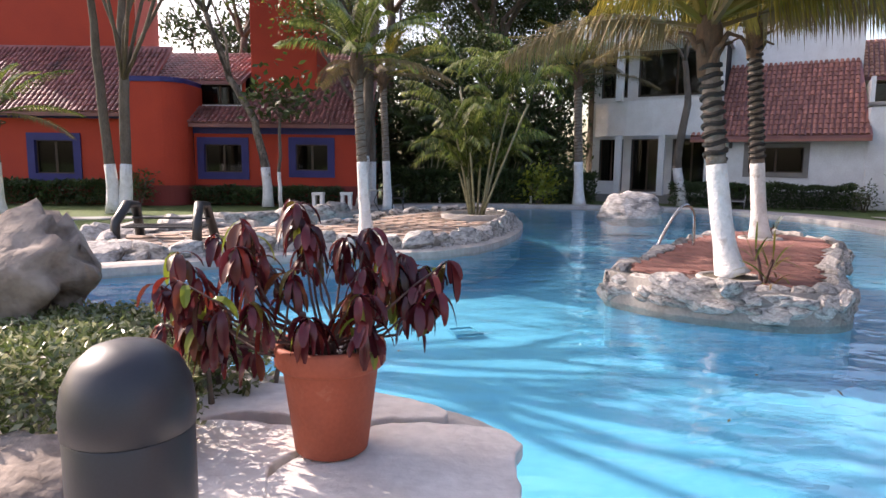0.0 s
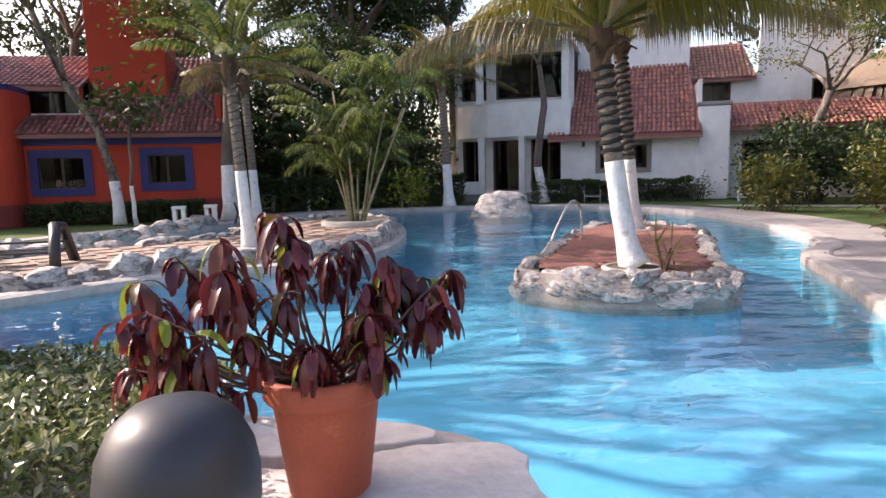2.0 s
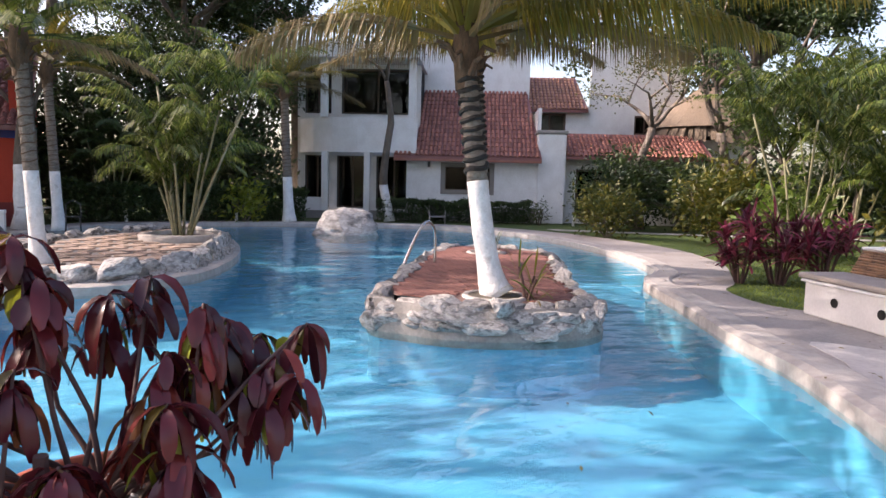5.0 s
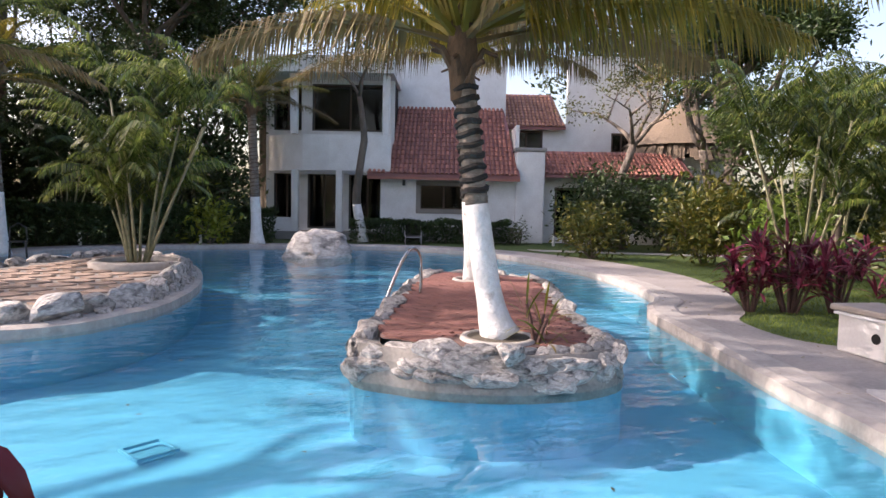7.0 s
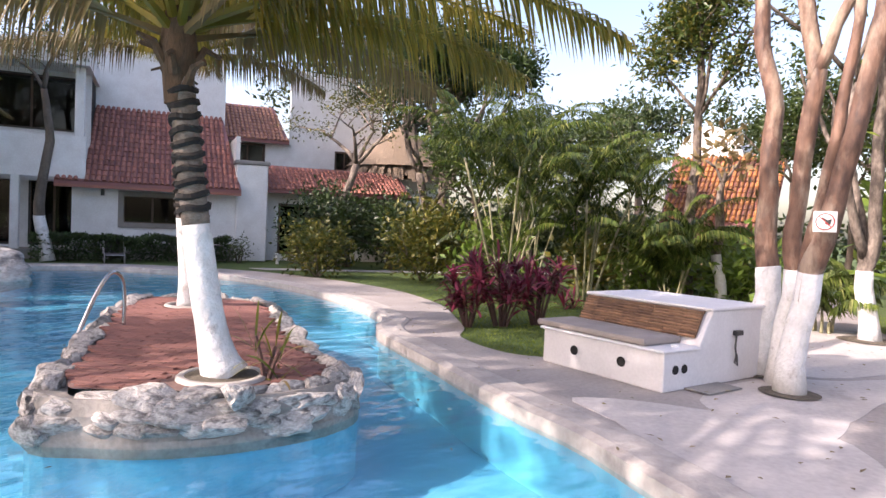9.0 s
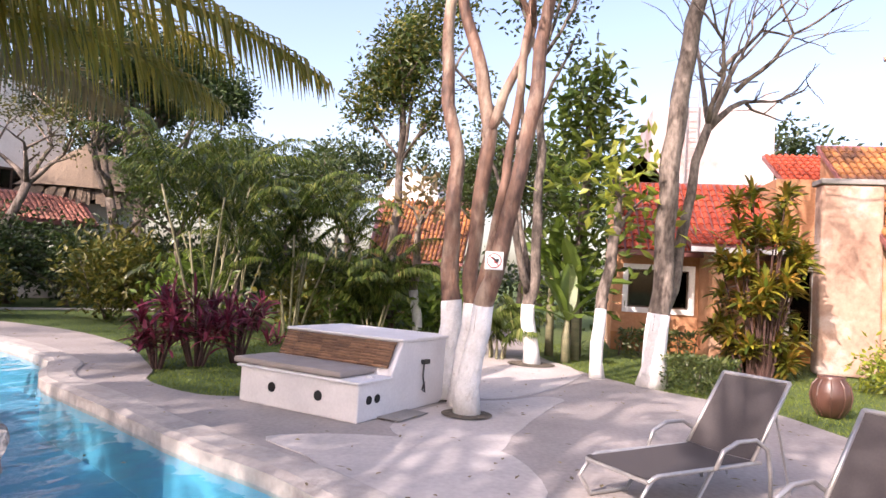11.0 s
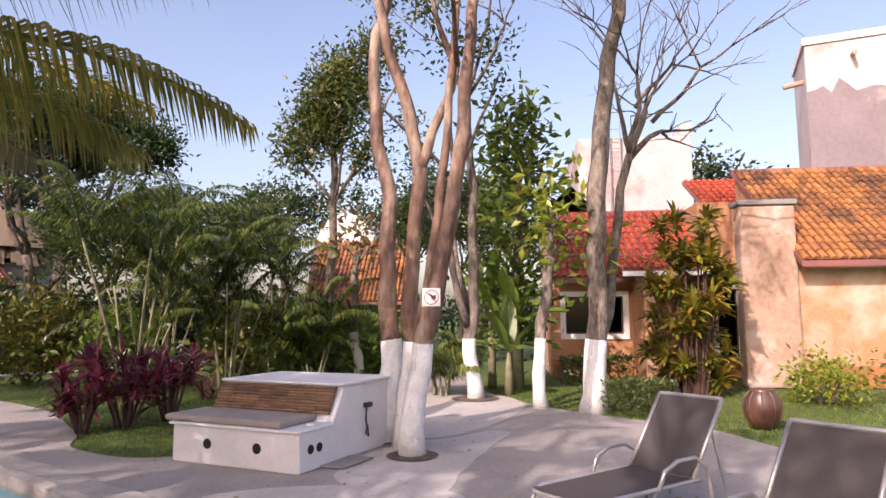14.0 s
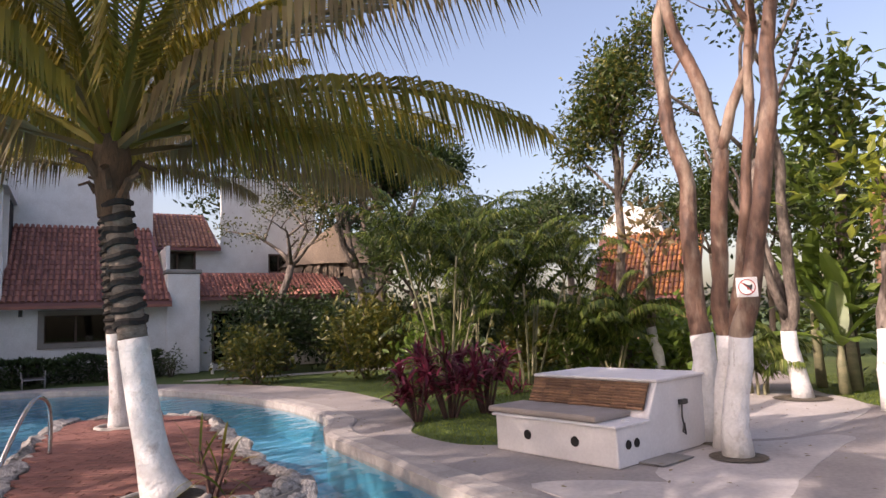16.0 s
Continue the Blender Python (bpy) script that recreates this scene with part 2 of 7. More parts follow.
M_PATH = mat("concrete_path", (0.42, 0.40, 0.37), (0.33, 0.31, 0.29), 1.5, 0.85, 0.4)
M_URN = mat("glazed_clay_urn", (0.11, 0.05, 0.035), (0.07, 0.035, 0.026), 4.0, 0.35, 0.3)
M_CARPAINT = mat("white_car_paint", (0.7, 0.7, 0.7), (0.66, 0.66, 0.66), 2.0, 0.2, coat=1.0)
M_TYRE = mat("tyre_rubber", (0.02, 0.02, 0.02), (0.03, 0.03, 0.03), 9.0, 0.9)

L_PALM = leaf_mat("palm_leaf", [(0.18, 0.16, 0.022), (0.30, 0.235, 0.035), (0.105, 0.115, 0.018), (0.42, 0.31, 0.055), (0.21, 0.185, 0.026)], 0.4, 0.42)
L_PALMDRY = leaf_mat("dry_palm_leaf", [(0.22, 0.16, 0.07), (0.15, 0.11, 0.05), (0.28, 0.22, 0.09)], 0.6, 0.3)
L_ARECA = leaf_mat("areca_leaf", [(0.09, 0.14, 0.03), (0.20, 0.25, 0.055), (0.04, 0.065, 0.017), (0.34, 0.36, 0.12)], 0.24, 0.46)
# areca leaf made darker: the thicket's shade is put into its colours
L_GARDEN = leaf_mat("shade_darkened_palm_leaf", [(0.05, 0.085, 0.018), (0.125, 0.17, 0.032), (0.024, 0.042, 0.01), (0.26, 0.28, 0.07)], 0.22, 0.4)
# the pale greens paint sun flecks onto the ivy leaves
L_IVY = leaf_mat("sun_flecked_ivy_leaf", [(0.05, 0.08, 0.022), (0.13, 0.16, 0.055), (0.40, 0.40, 0.24), (0.06, 0.09, 0.025), (0.2, 0.24, 0.08)], 0.26, 0.28)
L_TREE = leaf_mat("tree_leaf", [(0.02975, 0.05525, 0.01275), (0.051, 0.085, 0.017), (0.07225, 0.09775, 0.02125), (0.03825, 0.068, 0.0153)], 0.4, 0.3)
L_CROWN = leaf_mat("green_yellow_crown_leaf", [(0.035, 0.065, 0.014), (0.06, 0.10, 0.02), (0.10, 0.12, 0.025), (0.20, 0.18, 0.03)], 0.4, 0.32)
L_DARK = leaf_mat("dark_tree_leaf", [(0.02, 0.045, 0.012), (0.035, 0.06, 0.014), (0.05, 0.08, 0.02)], 0.45, 0.25)
L_YELLOW = leaf_mat("yellowing_leaf", [(0.0434, 0.0682, 0.0124), (0.0806, 0.093, 0.0155), (0.186, 0.1612, 0.0248), (0.0558, 0.0744, 0.0124)], 0.45, 0.35)
L_CROTON = leaf_mat("croton_leaf", [(0.085, 0.136, 0.017), (0.2975, 0.255, 0.0255), (0.0595, 0.0935, 0.017), (0.323, 0.17, 0.0255), (0.17, 0.204, 0.0255)], 0.35, 0.3)
L_HEDGE = leaf_mat("hedge_leaf", [(0.036, 0.06, 0.0144), (0.064, 0.096, 0.02), (0.112, 0.128, 0.032), (0.044, 0.064, 0.016)], 0.4, 0.25)
L_LIME = leaf_mat("lime_leaf", [(0.1875, 0.24, 0.0225), (0.285, 0.3, 0.03), (0.12, 0.18, 0.0225)], 0.4, 0.35)
L_RED = leaf_mat("cordyline_leaf", [(0.11, 0.016, 0.03), (0.22, 0.028, 0.06), (0.055, 0.012, 0.018), (0.36, 0.06, 0.12), (0.08, 0.03, 0.025)], 0.35, 0.42)
L_BURGUNDY = leaf_mat("burgundy_croton_leaf", [(0.05, 0.010, 0.016), (0.11, 0.014, 0.018), (0.035, 0.009, 0.014), (0.20, 0.03, 0.02), (0.06, 0.012, 0.018), (0.13, 0.016, 0.02), (0.12, 0.09, 0.02)], 0.25, 0.32)
L_VINE = leaf_mat("vine_leaf", [(0.045, 0.085, 0.015), (0.085, 0.13, 0.02), (0.14, 0.19, 0.03), (0.06, 0.10, 0.018)], 0.35, 0.35)
L_BANANA = leaf_mat("banana_leaf", [(0.12, 0.20, 0.03), (0.17, 0.25, 0.04), (0.09, 0.15, 0.025)], 0.35, 0.4)
L_FAR = leaf_mat("distant_leaf", [(0.02, 0.04, 0.0112), (0.036, 0.06, 0.0144), (0.048, 0.068, 0.016)], 0.5, 0.2)
L_GRASS = leaf_mat("grass_blade", [(0.14, 0.20, 0.025), (0.20, 0.24, 0.035), (0.09, 0.14, 0.02)], 0.5, 0.35)


def water_mat():
    m = bpy.data.materials.new("pool_water")
    m.use_nodes = True
    n, l = m.node_tree.nodes, m.node_tree.links
    n.remove(n["Principled BSDF"])
    tr, gl, mx, fr = n.new("ShaderNodeBsdfTransparent"), n.new("ShaderNodeBsdfGlossy"), n.new("ShaderNodeMixShader"), n.new("ShaderNodeLayerWeight")
    tr.inputs["Color"].default_value = (0.79, 0.95, 0.985, 1)
    gl.inputs["Roughness"].default_value = 0.015
    fr.inputs["Blend"].default_value = 0.5
    po, ma = n.new("ShaderNodeMath"), n.new("ShaderNodeMath")
    po.operation, po.inputs[1].default_value = "POWER", 4.0
    ma.operation, ma.inputs[1].default_value, ma.inputs[2].default_value = "MULTIPLY_ADD", 0.9, 0.045
    l.new(fr.outputs["Facing"], po.inputs[0]), l.new(po.outputs[0], ma.inputs[0])
    geo, mp = n.new("ShaderNodeNewGeometry"), n.new("ShaderNodeMapping")
    mp.inputs["Rotation"].default_value = (0, 0, 0.6)
    mp.inputs["Scale"].default_value = (1.0, 1.7, 1.0)
    l.new(geo.outputs["Position"], mp.inputs["Vector"])
    t1, t2 = n.new("ShaderNodeTexNoise"), n.new("ShaderNodeTexNoise")
    t1.inputs["Scale"].default_value, t2.inputs["Scale"].default_value = 1.6, 5.5
    t1.inputs["Detail"].default_value, t2.inputs["Detail"].default_value = 1.5, 2
    l.new(mp.outputs[0], t1.inputs["Vector"]), l.new(mp.outputs[0], t2.inputs["Vector"])
    ad = n.new("ShaderNodeMath")
    ad.operation = "MULTIPLY_ADD"
    ad.inputs[1].default_value = 0.14
    l.new(t2.outputs[0], ad.inputs[0]), l.new(t1.outputs[0], ad.inputs[2])
    bp = n.new("ShaderNodeBump")
    bp.inputs["Strength"].default_value, bp.inputs["Distance"].default_value = 0.5, 0.075
    l.new(ad.outputs[0], bp.inputs["Height"])
    l.new(bp.outputs[0], gl.inputs["Normal"]), l.new(bp.outputs[0], fr.inputs["Normal"])
    l.new(ma.outputs[0], mx.inputs[0]), l.new(tr.outputs[0], mx.inputs[1]), l.new(gl.outputs[0], mx.inputs[2])
    l.new(mx.outputs[0], n["Material Output"].inputs["Surface"])
    return m


M_WATER = water_mat()

# ---- mesh helpers ----


class Geo:
    """A growing mesh: vertices and faces."""

    def __init__(self):
        self.v, self.f = [], []

    def add(self, verts, faces):
        k = len(self.v)
        self.v.extend(tuple(p) for p in verts)
        self.f.extend(tuple(i + k for i in f) for f in faces)
        return self

    def box(self, lo, hi):
        (a, b, c), (d, e, f) = lo, hi
        return self.add([(a, b, c), (d, b, c), (d, e, c), (a, e, c), (a, b, f), (d, b, f), (d, e, f), (a, e, f)],
                        [(0, 3, 2, 1), (4, 5, 6, 7), (0, 1, 5, 4), (1, 2, 6, 5), (2, 3, 7, 6), (3, 0, 4, 7)])

    def slab(self, pts, t):
        """A flat polygon pts (anticlockwise from above) thickened down by t."""
        k = len(pts)
        low = [(p[0], p[1], p[2] - t) for p in pts]
        return self.add(list(pts) + low, [tuple(range(k)), tuple(range(2 * k - 1, k - 1, -1))] + [(i, i + k, (i + 1) % k + k, (i + 1) % k) for i in range(k)])

    def tube(self, path, radii, seg=8, caps=True):
        path = [Vector(p) for p in path]
        side = None
        rings = []
        for i, p in enumerate(path):
            d = (path[min(i + 1, len(path) - 1)] - path[max(i - 1, 0)]).normalized()
            if side is None:
                side = d.orthogonal().normalized()
            side = (side - d * side.dot(d)).normalized()
            up = d.cross(side)
            r = radii[i] if hasattr(radii, "__len__") else radii
            rings.append([p + (side * math.cos(a) + up * math.sin(a)) * r for a in (2 * math.pi * j / seg for j in range(seg))])
        fs = [(i * seg + j, i * seg + (j + 1) % seg, (i + 1) * seg + (j + 1) % seg, (i + 1) * seg + j) for i in range(len(path) - 1) for j in range(seg)]
        if caps:
            fs += [tuple(range(seg - 1, -1, -1)), tuple((len(path) - 1) * seg + j for j in range(seg))]
        return self.add([p for r in rings for p in r], fs)

    def lathe(self, profile, centre=(0, 0, 0), seg=32):
        """profile: (radius, height) from the bottom up."""
        cx, cy, cz = centre
        vs = [(cx + r * math.cos(2 * math.pi * j / seg), cy + r * math.sin(2 * math.pi * j / seg), cz + z) for r, z in profile for j in range(seg)]
        fs = [(i * seg + j, i * seg + (j + 1) % seg, (i + 1) * seg + (j + 1) % seg, (i + 1) * seg + j) for i in range(len(profile) - 1) for j in range(seg)]
        return self.add(vs, fs)

    def mesh(self, name, material, smooth=False):
        me = bpy.data.meshes.new(name)
        me.from_pydata(self.v, [], self.f)
        me.materials.append(material)
        if smooth:
            me.polygons.foreach_set("use_smooth", [True] * len(me.polygons))
        me.update()
        return me


def part(name, geo, material, parent=None, label="", smooth=False, at=None):
    """Links geo (a Geo or a mesh) as one mesh object, under parent if given."""
    me = geo if isinstance(geo, bpy.types.Mesh) else geo.mesh(name, material, smooth)
    ob = new(name, me)
    if parent:
        ob.parent = parent
    if at is not None:
        ob.matrix_basis = at
    return tagged(ob, label)


def thing(name, at, label, category, group="", kind=""):
    ob = new(name)
    ob.empty_display_size = 0.1
    ob.matrix_basis = at if isinstance(at, Matrix) else Matrix.Translation(at)
    return tagged(ob, label, category, group, kind)


def bevelled(geo, width=0.01, segments=2):
    """The geo as a mesh datum with bevelled edges."""
    bm = bmesh.new()
    vs = [bm.verts.new(p) for p in geo.v]
    for f in geo.f:
        bm.faces.new([vs[i] for i in f])
    bmesh.ops.recalc_face_normals(bm, faces=bm.faces)
    bmesh.ops.bevel(bm, geom=list(bm.edges), offset=width, segments=segments, affect="EDGES", profile=0.5)
    me = bpy.data.meshes.new("piece")
    bm.to_mesh(me)
    bm.free()
    return me


def bpart(name, geo, material, parent, width=0.01, label="", at=None):
    me = bevelled(geo, width)
    me.materials.append(material)
    return part(name, me, material, parent, label, at=at)


def spline(pts, steps=6, closed=True):
    """A smooth line through pts."""
    out, n = [], len(pts)
    for i in range(n if closed else n - 1):
        g = (lambda k: pts[k % n]) if closed else (lambda k: pts[min(max(k, 0), n - 1)])
        p0, p1, p2, p3 = (Vector((*g(i + k)[:2], 0)) for k in (-1, 0, 1, 2))
        for s in range(steps):
            t = s / steps
            q = 0.5 * (2 * p1 + (p2 - p0) * t + (2 * p0 - 5 * p1 + 4 * p2 - p3) * t * t + (3 * p1 - p0 - 3 * p2 + p3) * t ** 3)
            out.append((q.x, q.y))
    if not closed:
        out.append(tuple(pts[-1][:2]))
    return out


def inside(p, poly):
    x, y = p[:2]
    c, j = False, len(poly) - 1
    for i in range(len(poly)):
        (xi, yi), (xj, yj) = poly[i][:2], poly[j][:2]
        if (yi > y) != (yj > y) and x < (xj - xi) * (y - yi) / (yj - yi) + xi:
            c = not c
        j = i
    return c


def flat_with_holes(loops, z):
    """A flat sheet at z, bounded by the first loop, with the others as holes."""
    bm = bmesh.new()
    for loop in loops:
        vs = [bm.verts.new((x, y, z)) for x, y in loop]
        for i in range(len(vs)):
            bm.edges.new((vs[i], vs[(i + 1) % len(vs)]))
    bmesh.ops.triangle_fill(bm, edges=list(bm.edges), use_beauty=True, use_dissolve=False, normal=(0, 0, 1))
    bmesh.ops.recalc_face_normals(bm, faces=bm.faces)
    if bm.faces and sum(f.normal.z for f in bm.faces) < 0:
        bmesh.ops.reverse_faces(bm, faces=list(bm.faces))
    g = Geo()
    bm.verts.index_update()
    g.add([v.co[:] for v in bm.verts], [[v.index for v in f.verts] for f in bm.faces])
    bm.free()
    return g


def curtain(geo, loop, z0, z1, outward=True):
    """A strip round a loop, from z0 to z1."""
    k = len(loop)
    vs = [(x, y, z0) for x, y in loop] + [(x, y, z1) for x, y in loop]
    fs = [(i, (i + 1) % k, (i + 1) % k + k, i + k) for i in range(k)]
    return geo.add(vs, fs if outward else [f[::-1] for f in fs])


# ---- ground, pool and deck ----
POOL = spline([(0.34, 3.45), (0.3, 2.7), (0.72, 1.5), (1.6, 1.05), (2.7, 1.6), (3.55, 2.7), (4.08, 3.4), (4.62, 4.15), (5.15, 5.0), (5.62, 5.95), (6.12, 6.8), (6.75, 7.8), (7.55, 9.25), (8.2, 9.95),
               (8.75, 10.3), (9.35, 11.0), (10.25, 12.5), (11.1, 14.6), (11.8, 17.5), (11.9, 20.6), (10.8, 23.6), (9.0, 25.0), (5.8, 26.1), (3.0, 26.5), (0.0, 26.0), (-2.0, 24.0),
               (-3.2, 21.6), (-4.2, 19.2), (-5.2, 17.0), (-5.6, 15.4), (-4.9, 14.6), (-3.6, 15.2), (-2.6, 16.9), (-2.0, 18.8), (-1.0, 20.3), (0.2, 21.3), (1.4, 21.2), (2.1, 19.4), (2.0, 17.0),
               (1.6, 15.0), (0.95, 13.2), (0.2, 12.2), (-0.7, 11.6), (-1.9, 11.6), (-3.5, 10.7), (-4.4, 10.0), (-5.5, 9.2), (-6.3, 8.0), (-5.4, 6.4), (-4.0, 5.5), (-2.4, 5.0), (-1.2, 4.5), (-0.5, 4.05), (0.05, 3.85)], 5)
ISLAND = spline([(2.15, 8.35), (2.4, 7.7), (2.75, 7.3), (3.3, 6.97), (4.0, 6.8), (4.6, 7.0), (5.0, 7.8), (5.6, 8.9), (6.4, 10.1), (7.1, 11.2), (7.5, 12.3), (7.1, 13.3), (6.2, 13.8), (5.3, 13.2), (4.3, 11.8), (3.1, 9.9)], 5)
DECK = spline([(-3.0, -6.0), (6.0, -6.0), (6.2, -3.2), (7.1, -2.0), (7.9, -1.3), (9.2, -0.85), (10.2, -0.5), (11.0, 0.3), (11.6, 1.0), (13.0, 2.1), (15.0, 3.0), (20.0, 4.0), (24.0, 4.7), (24.0, 6.0), (19.0, 5.5), (14.5, 5.4),
               (11.2, 5.2), (9.6, 5.6), (8.9, 6.2), (8.0, 6.5), (7.75, 7.2), (8.3, 8.3), (9.1, 8.8), (10.0, 9.6), (11.6, 11.2), (13.2, 14.0), (13.9, 17.5), (13.7, 21.0), (12.2, 24.4), (9.8, 26.2), (6.0, 27.5), (3.0, 27.9), (-0.6, 27.4),
               (-3.2, 25.2), (-5.0, 22.8), (-6.0, 19.6), (-7.0, 17.0), (-7.4, 14.6), (-7.2, 12.0), (-8.0, 10.0), (-8.5, 7.0), (-6.0, 4.0), (-4.0, 0.0)], 4)
WATER_Z, FLOOR_Z = -0.12, -0.75
ground = tagged(part("ground", flat_with_holes([[(-400, -400), (400, -400), (400, 400), (-400, 400)], DECK], -0.02), M_GRASS), "mown green lawn with bare patches", "lawn", kind="structure")
dk = flat_with_holes([DECK, POOL], 0.0)
curtain(dk, DECK, -0.12, 0.0)
deck = tagged(part("pavement", dk, M_DECK), "pale stained stone pool deck in dappled shade", "deck", kind="structure")
basin = Geo()
curtain(basin, POOL, FLOOR_Z, -0.08, False)
curtain(basin, ISLAND, FLOOR_Z, -0.15, True)
pool = tagged(part("pool_wall", basin, M_POOLWALL), "light blue painted pool wall", "pool wall", kind="structure")
tagged(part("pool_floor", flat_with_holes([POOL, ISLAND], FLOOR_Z), M_POOL), "bright blue pool floor", "pool floor", kind="structure")
water = tagged(part("water", flat_with_holes([POOL, ISLAND], WATER_Z), M_WATER), "clear rippled blue pool water", "water", kind="structure")


def ring(geo, loop, inner, outer, z0, z1):
    """A rounded kerb that follows a loop: inner and outer are offsets from it."""
    k = len(loop)
    prof = [(inner, z0), (inner, z1 - 0.03), (inner * 0.8 + outer * 0.2, z1), (inner * 0.1 + outer * 0.9, z1), (outer, z1 - 0.02), (outer, z0)]
    nor = []
    for i in range(k):
        a, b = Vector(loop[i - 1]), Vector(loop[(i + 1) % k])
        d = (b - a).normalized()
        nor.append(Vector((d.y, -d.x)))
    vs = []
    for (o, z) in prof:
        for i in range(k):
            w = 0.02 * noise.noise((loop[i][0] * 1.7, loop[i][1] * 1.7, o * 3))
            p = Vector(loop[i]) + nor[i] * (o + w)
            vs.append((p.x, p.y, z + w * 0.5))
    m = len(prof)
    fs = [(r * k + i, r * k + (i + 1) % k, (r + 1) * k + (i + 1) % k, (r + 1) * k + i) for r in range(m - 1) for i in range(k)]
    return geo.add(vs, fs)


coping = tagged(part("trim", ring(Geo(), POOL, -0.05, 0.42, -0.16, 0.035), M_SLAB, smooth=False), "smooth pale stone pool coping", "coping", kind="structure")

# ---- plants: makers ----
rng = random.Random(7)


def unit(v):
    v = Vector(v)
    return v.normalized() if v.length > 1e-6 else Vector((0, 0, 1))


def leaf(geo, p, d, n, length, width, fold=0.15):
    """One leaf at p along d, with the normal n, folded a little along its rib."""
    d, n = unit(d), Vector(n)
    s = d.cross(n)
    s = s.normalized() if s.length > 1e-4 else d.orthogonal().normalized()
    up = s.cross(d)
    p = Vector(p)
    mid = p + d * length * 0.45
    geo.add([p, mid + s * width * 0.5 + up * width * fold, p + d * length, mid - s * width * 0.5 + up * width * fold], [(0, 1, 2), (0, 2, 3)])


def droopy_leaf(geo, p, d, length, width, hang=0.9):
    """A long leaf in five steps that bends down; rounded tip."""
    d = unit(d)
    p = Vector(p)
    s = d.cross(Vector((0, 0, 1)))
    s = s.normalized() if s.length > 1e-4 else Vector((1, 0, 0))
    s = unit(s + Vector((rng.uniform(-.4, .4), rng.uniform(-.4, .4), rng.uniform(-.5, .5))))
    left, right, mids = [], [], []
    for k, w in enumerate((0.10, 0.6, 0.95, 1.0, 0.85, 0.3)):
        up = s.cross(d)
        mids.append(p.copy())
        left.append(p + s * width * w * 0.5 + up * width * 0.14 * w)
        right.append(p - s * width * w * 0.5 + up * width * 0.14 * w)
        d = unit(d + Vector((0, 0, -hang * 0.35)))
        p = p + d * length / 5
    vs = left + mids + right
    fs = []
    for k in range(5):
        fs += [(k, k + 1, 7 + k, 6 + k), (6 + k, 7 + k, 13 + k, 12 + k)]
    geo.add(vs, fs)


def leaf_cloud(geo, centre, radii, count, size, seed, clump=9, shell=0.55):
    """Leaves in small sprays through an ellipsoid, thicker towards its uneven outside."""
    r = random.Random(seed)
    c = Vector(centre)
    for _ in range(count // clump):
        v = Vector((r.gauss(0, 1), r.gauss(0, 1), r.gauss(0, 1))).normalized()
        k = (shell + (1 - shell) * r.random()) * (0.8 + 0.45 * noise.noise(v * 2.1 + Vector((seed, 0, 0))))
        q = c + Vector((v.x * radii[0] * k, v.y * radii[1] * k, v.z * radii[2] * k))
        out = unit(v + Vector((0, 0, 0.3)))
        for _ in range(clump):
            d = unit(out * 0.6 + Vector((r.gauss(0, .7), r.gauss(0, .7), r.gauss(0, .55))))
            leaf(geo, q + Vector((r.gauss(0, 1), r.gauss(0, 1), r.gauss(0, 1))) * size * 1.3, d, (r.gauss(0, 1), r.gauss(0, 1), 1.0), size * r.uniform(0.7, 1.3), size * r.uniform(0.38, 0.55))


def branch(geo, tips, p, d, length, radius, depth, r, spread=0.6, up=0.15):
    """A limb that wanders and forks; its ends are added to tips."""
    p, d = Vector(p), unit(d)
    pts, rad = [p.copy()], [radius]
    steps = 5
    for k in range(steps):
        d = unit(d + Vector((r.gauss(0, .16), r.gauss(0, .16), r.gauss(0, .1) + up * 0.2)))
        p = p + d * length / steps
        pts.append(p.copy())
        rad.append(radius * (1 - 0.45 * (k + 1) / steps))
    geo.tube(pts, rad, 7 if radius > 0.04 else 4)
    if depth == 0:
        tips.append(p)
        return
    for _ in range(r.choice((2, 2, 3))):
        nd = unit(d + Vector((r.gauss(0, spread), r.gauss(0, spread), r.gauss(0, spread * 0.6) + up)))
        branch(geo, tips, p, nd, length * r.uniform(0.6, 0.85), radius * 0.52, depth - 1, r, spread, up)
    if depth >= 2:
        q = pts[3]
        branch(geo, tips, q, unit(d + Vector((r.gauss(0, 1), r.gauss(0, 1), 0.2))), length * 0.6, radius * 0.4, depth - 2, r, spread, up)


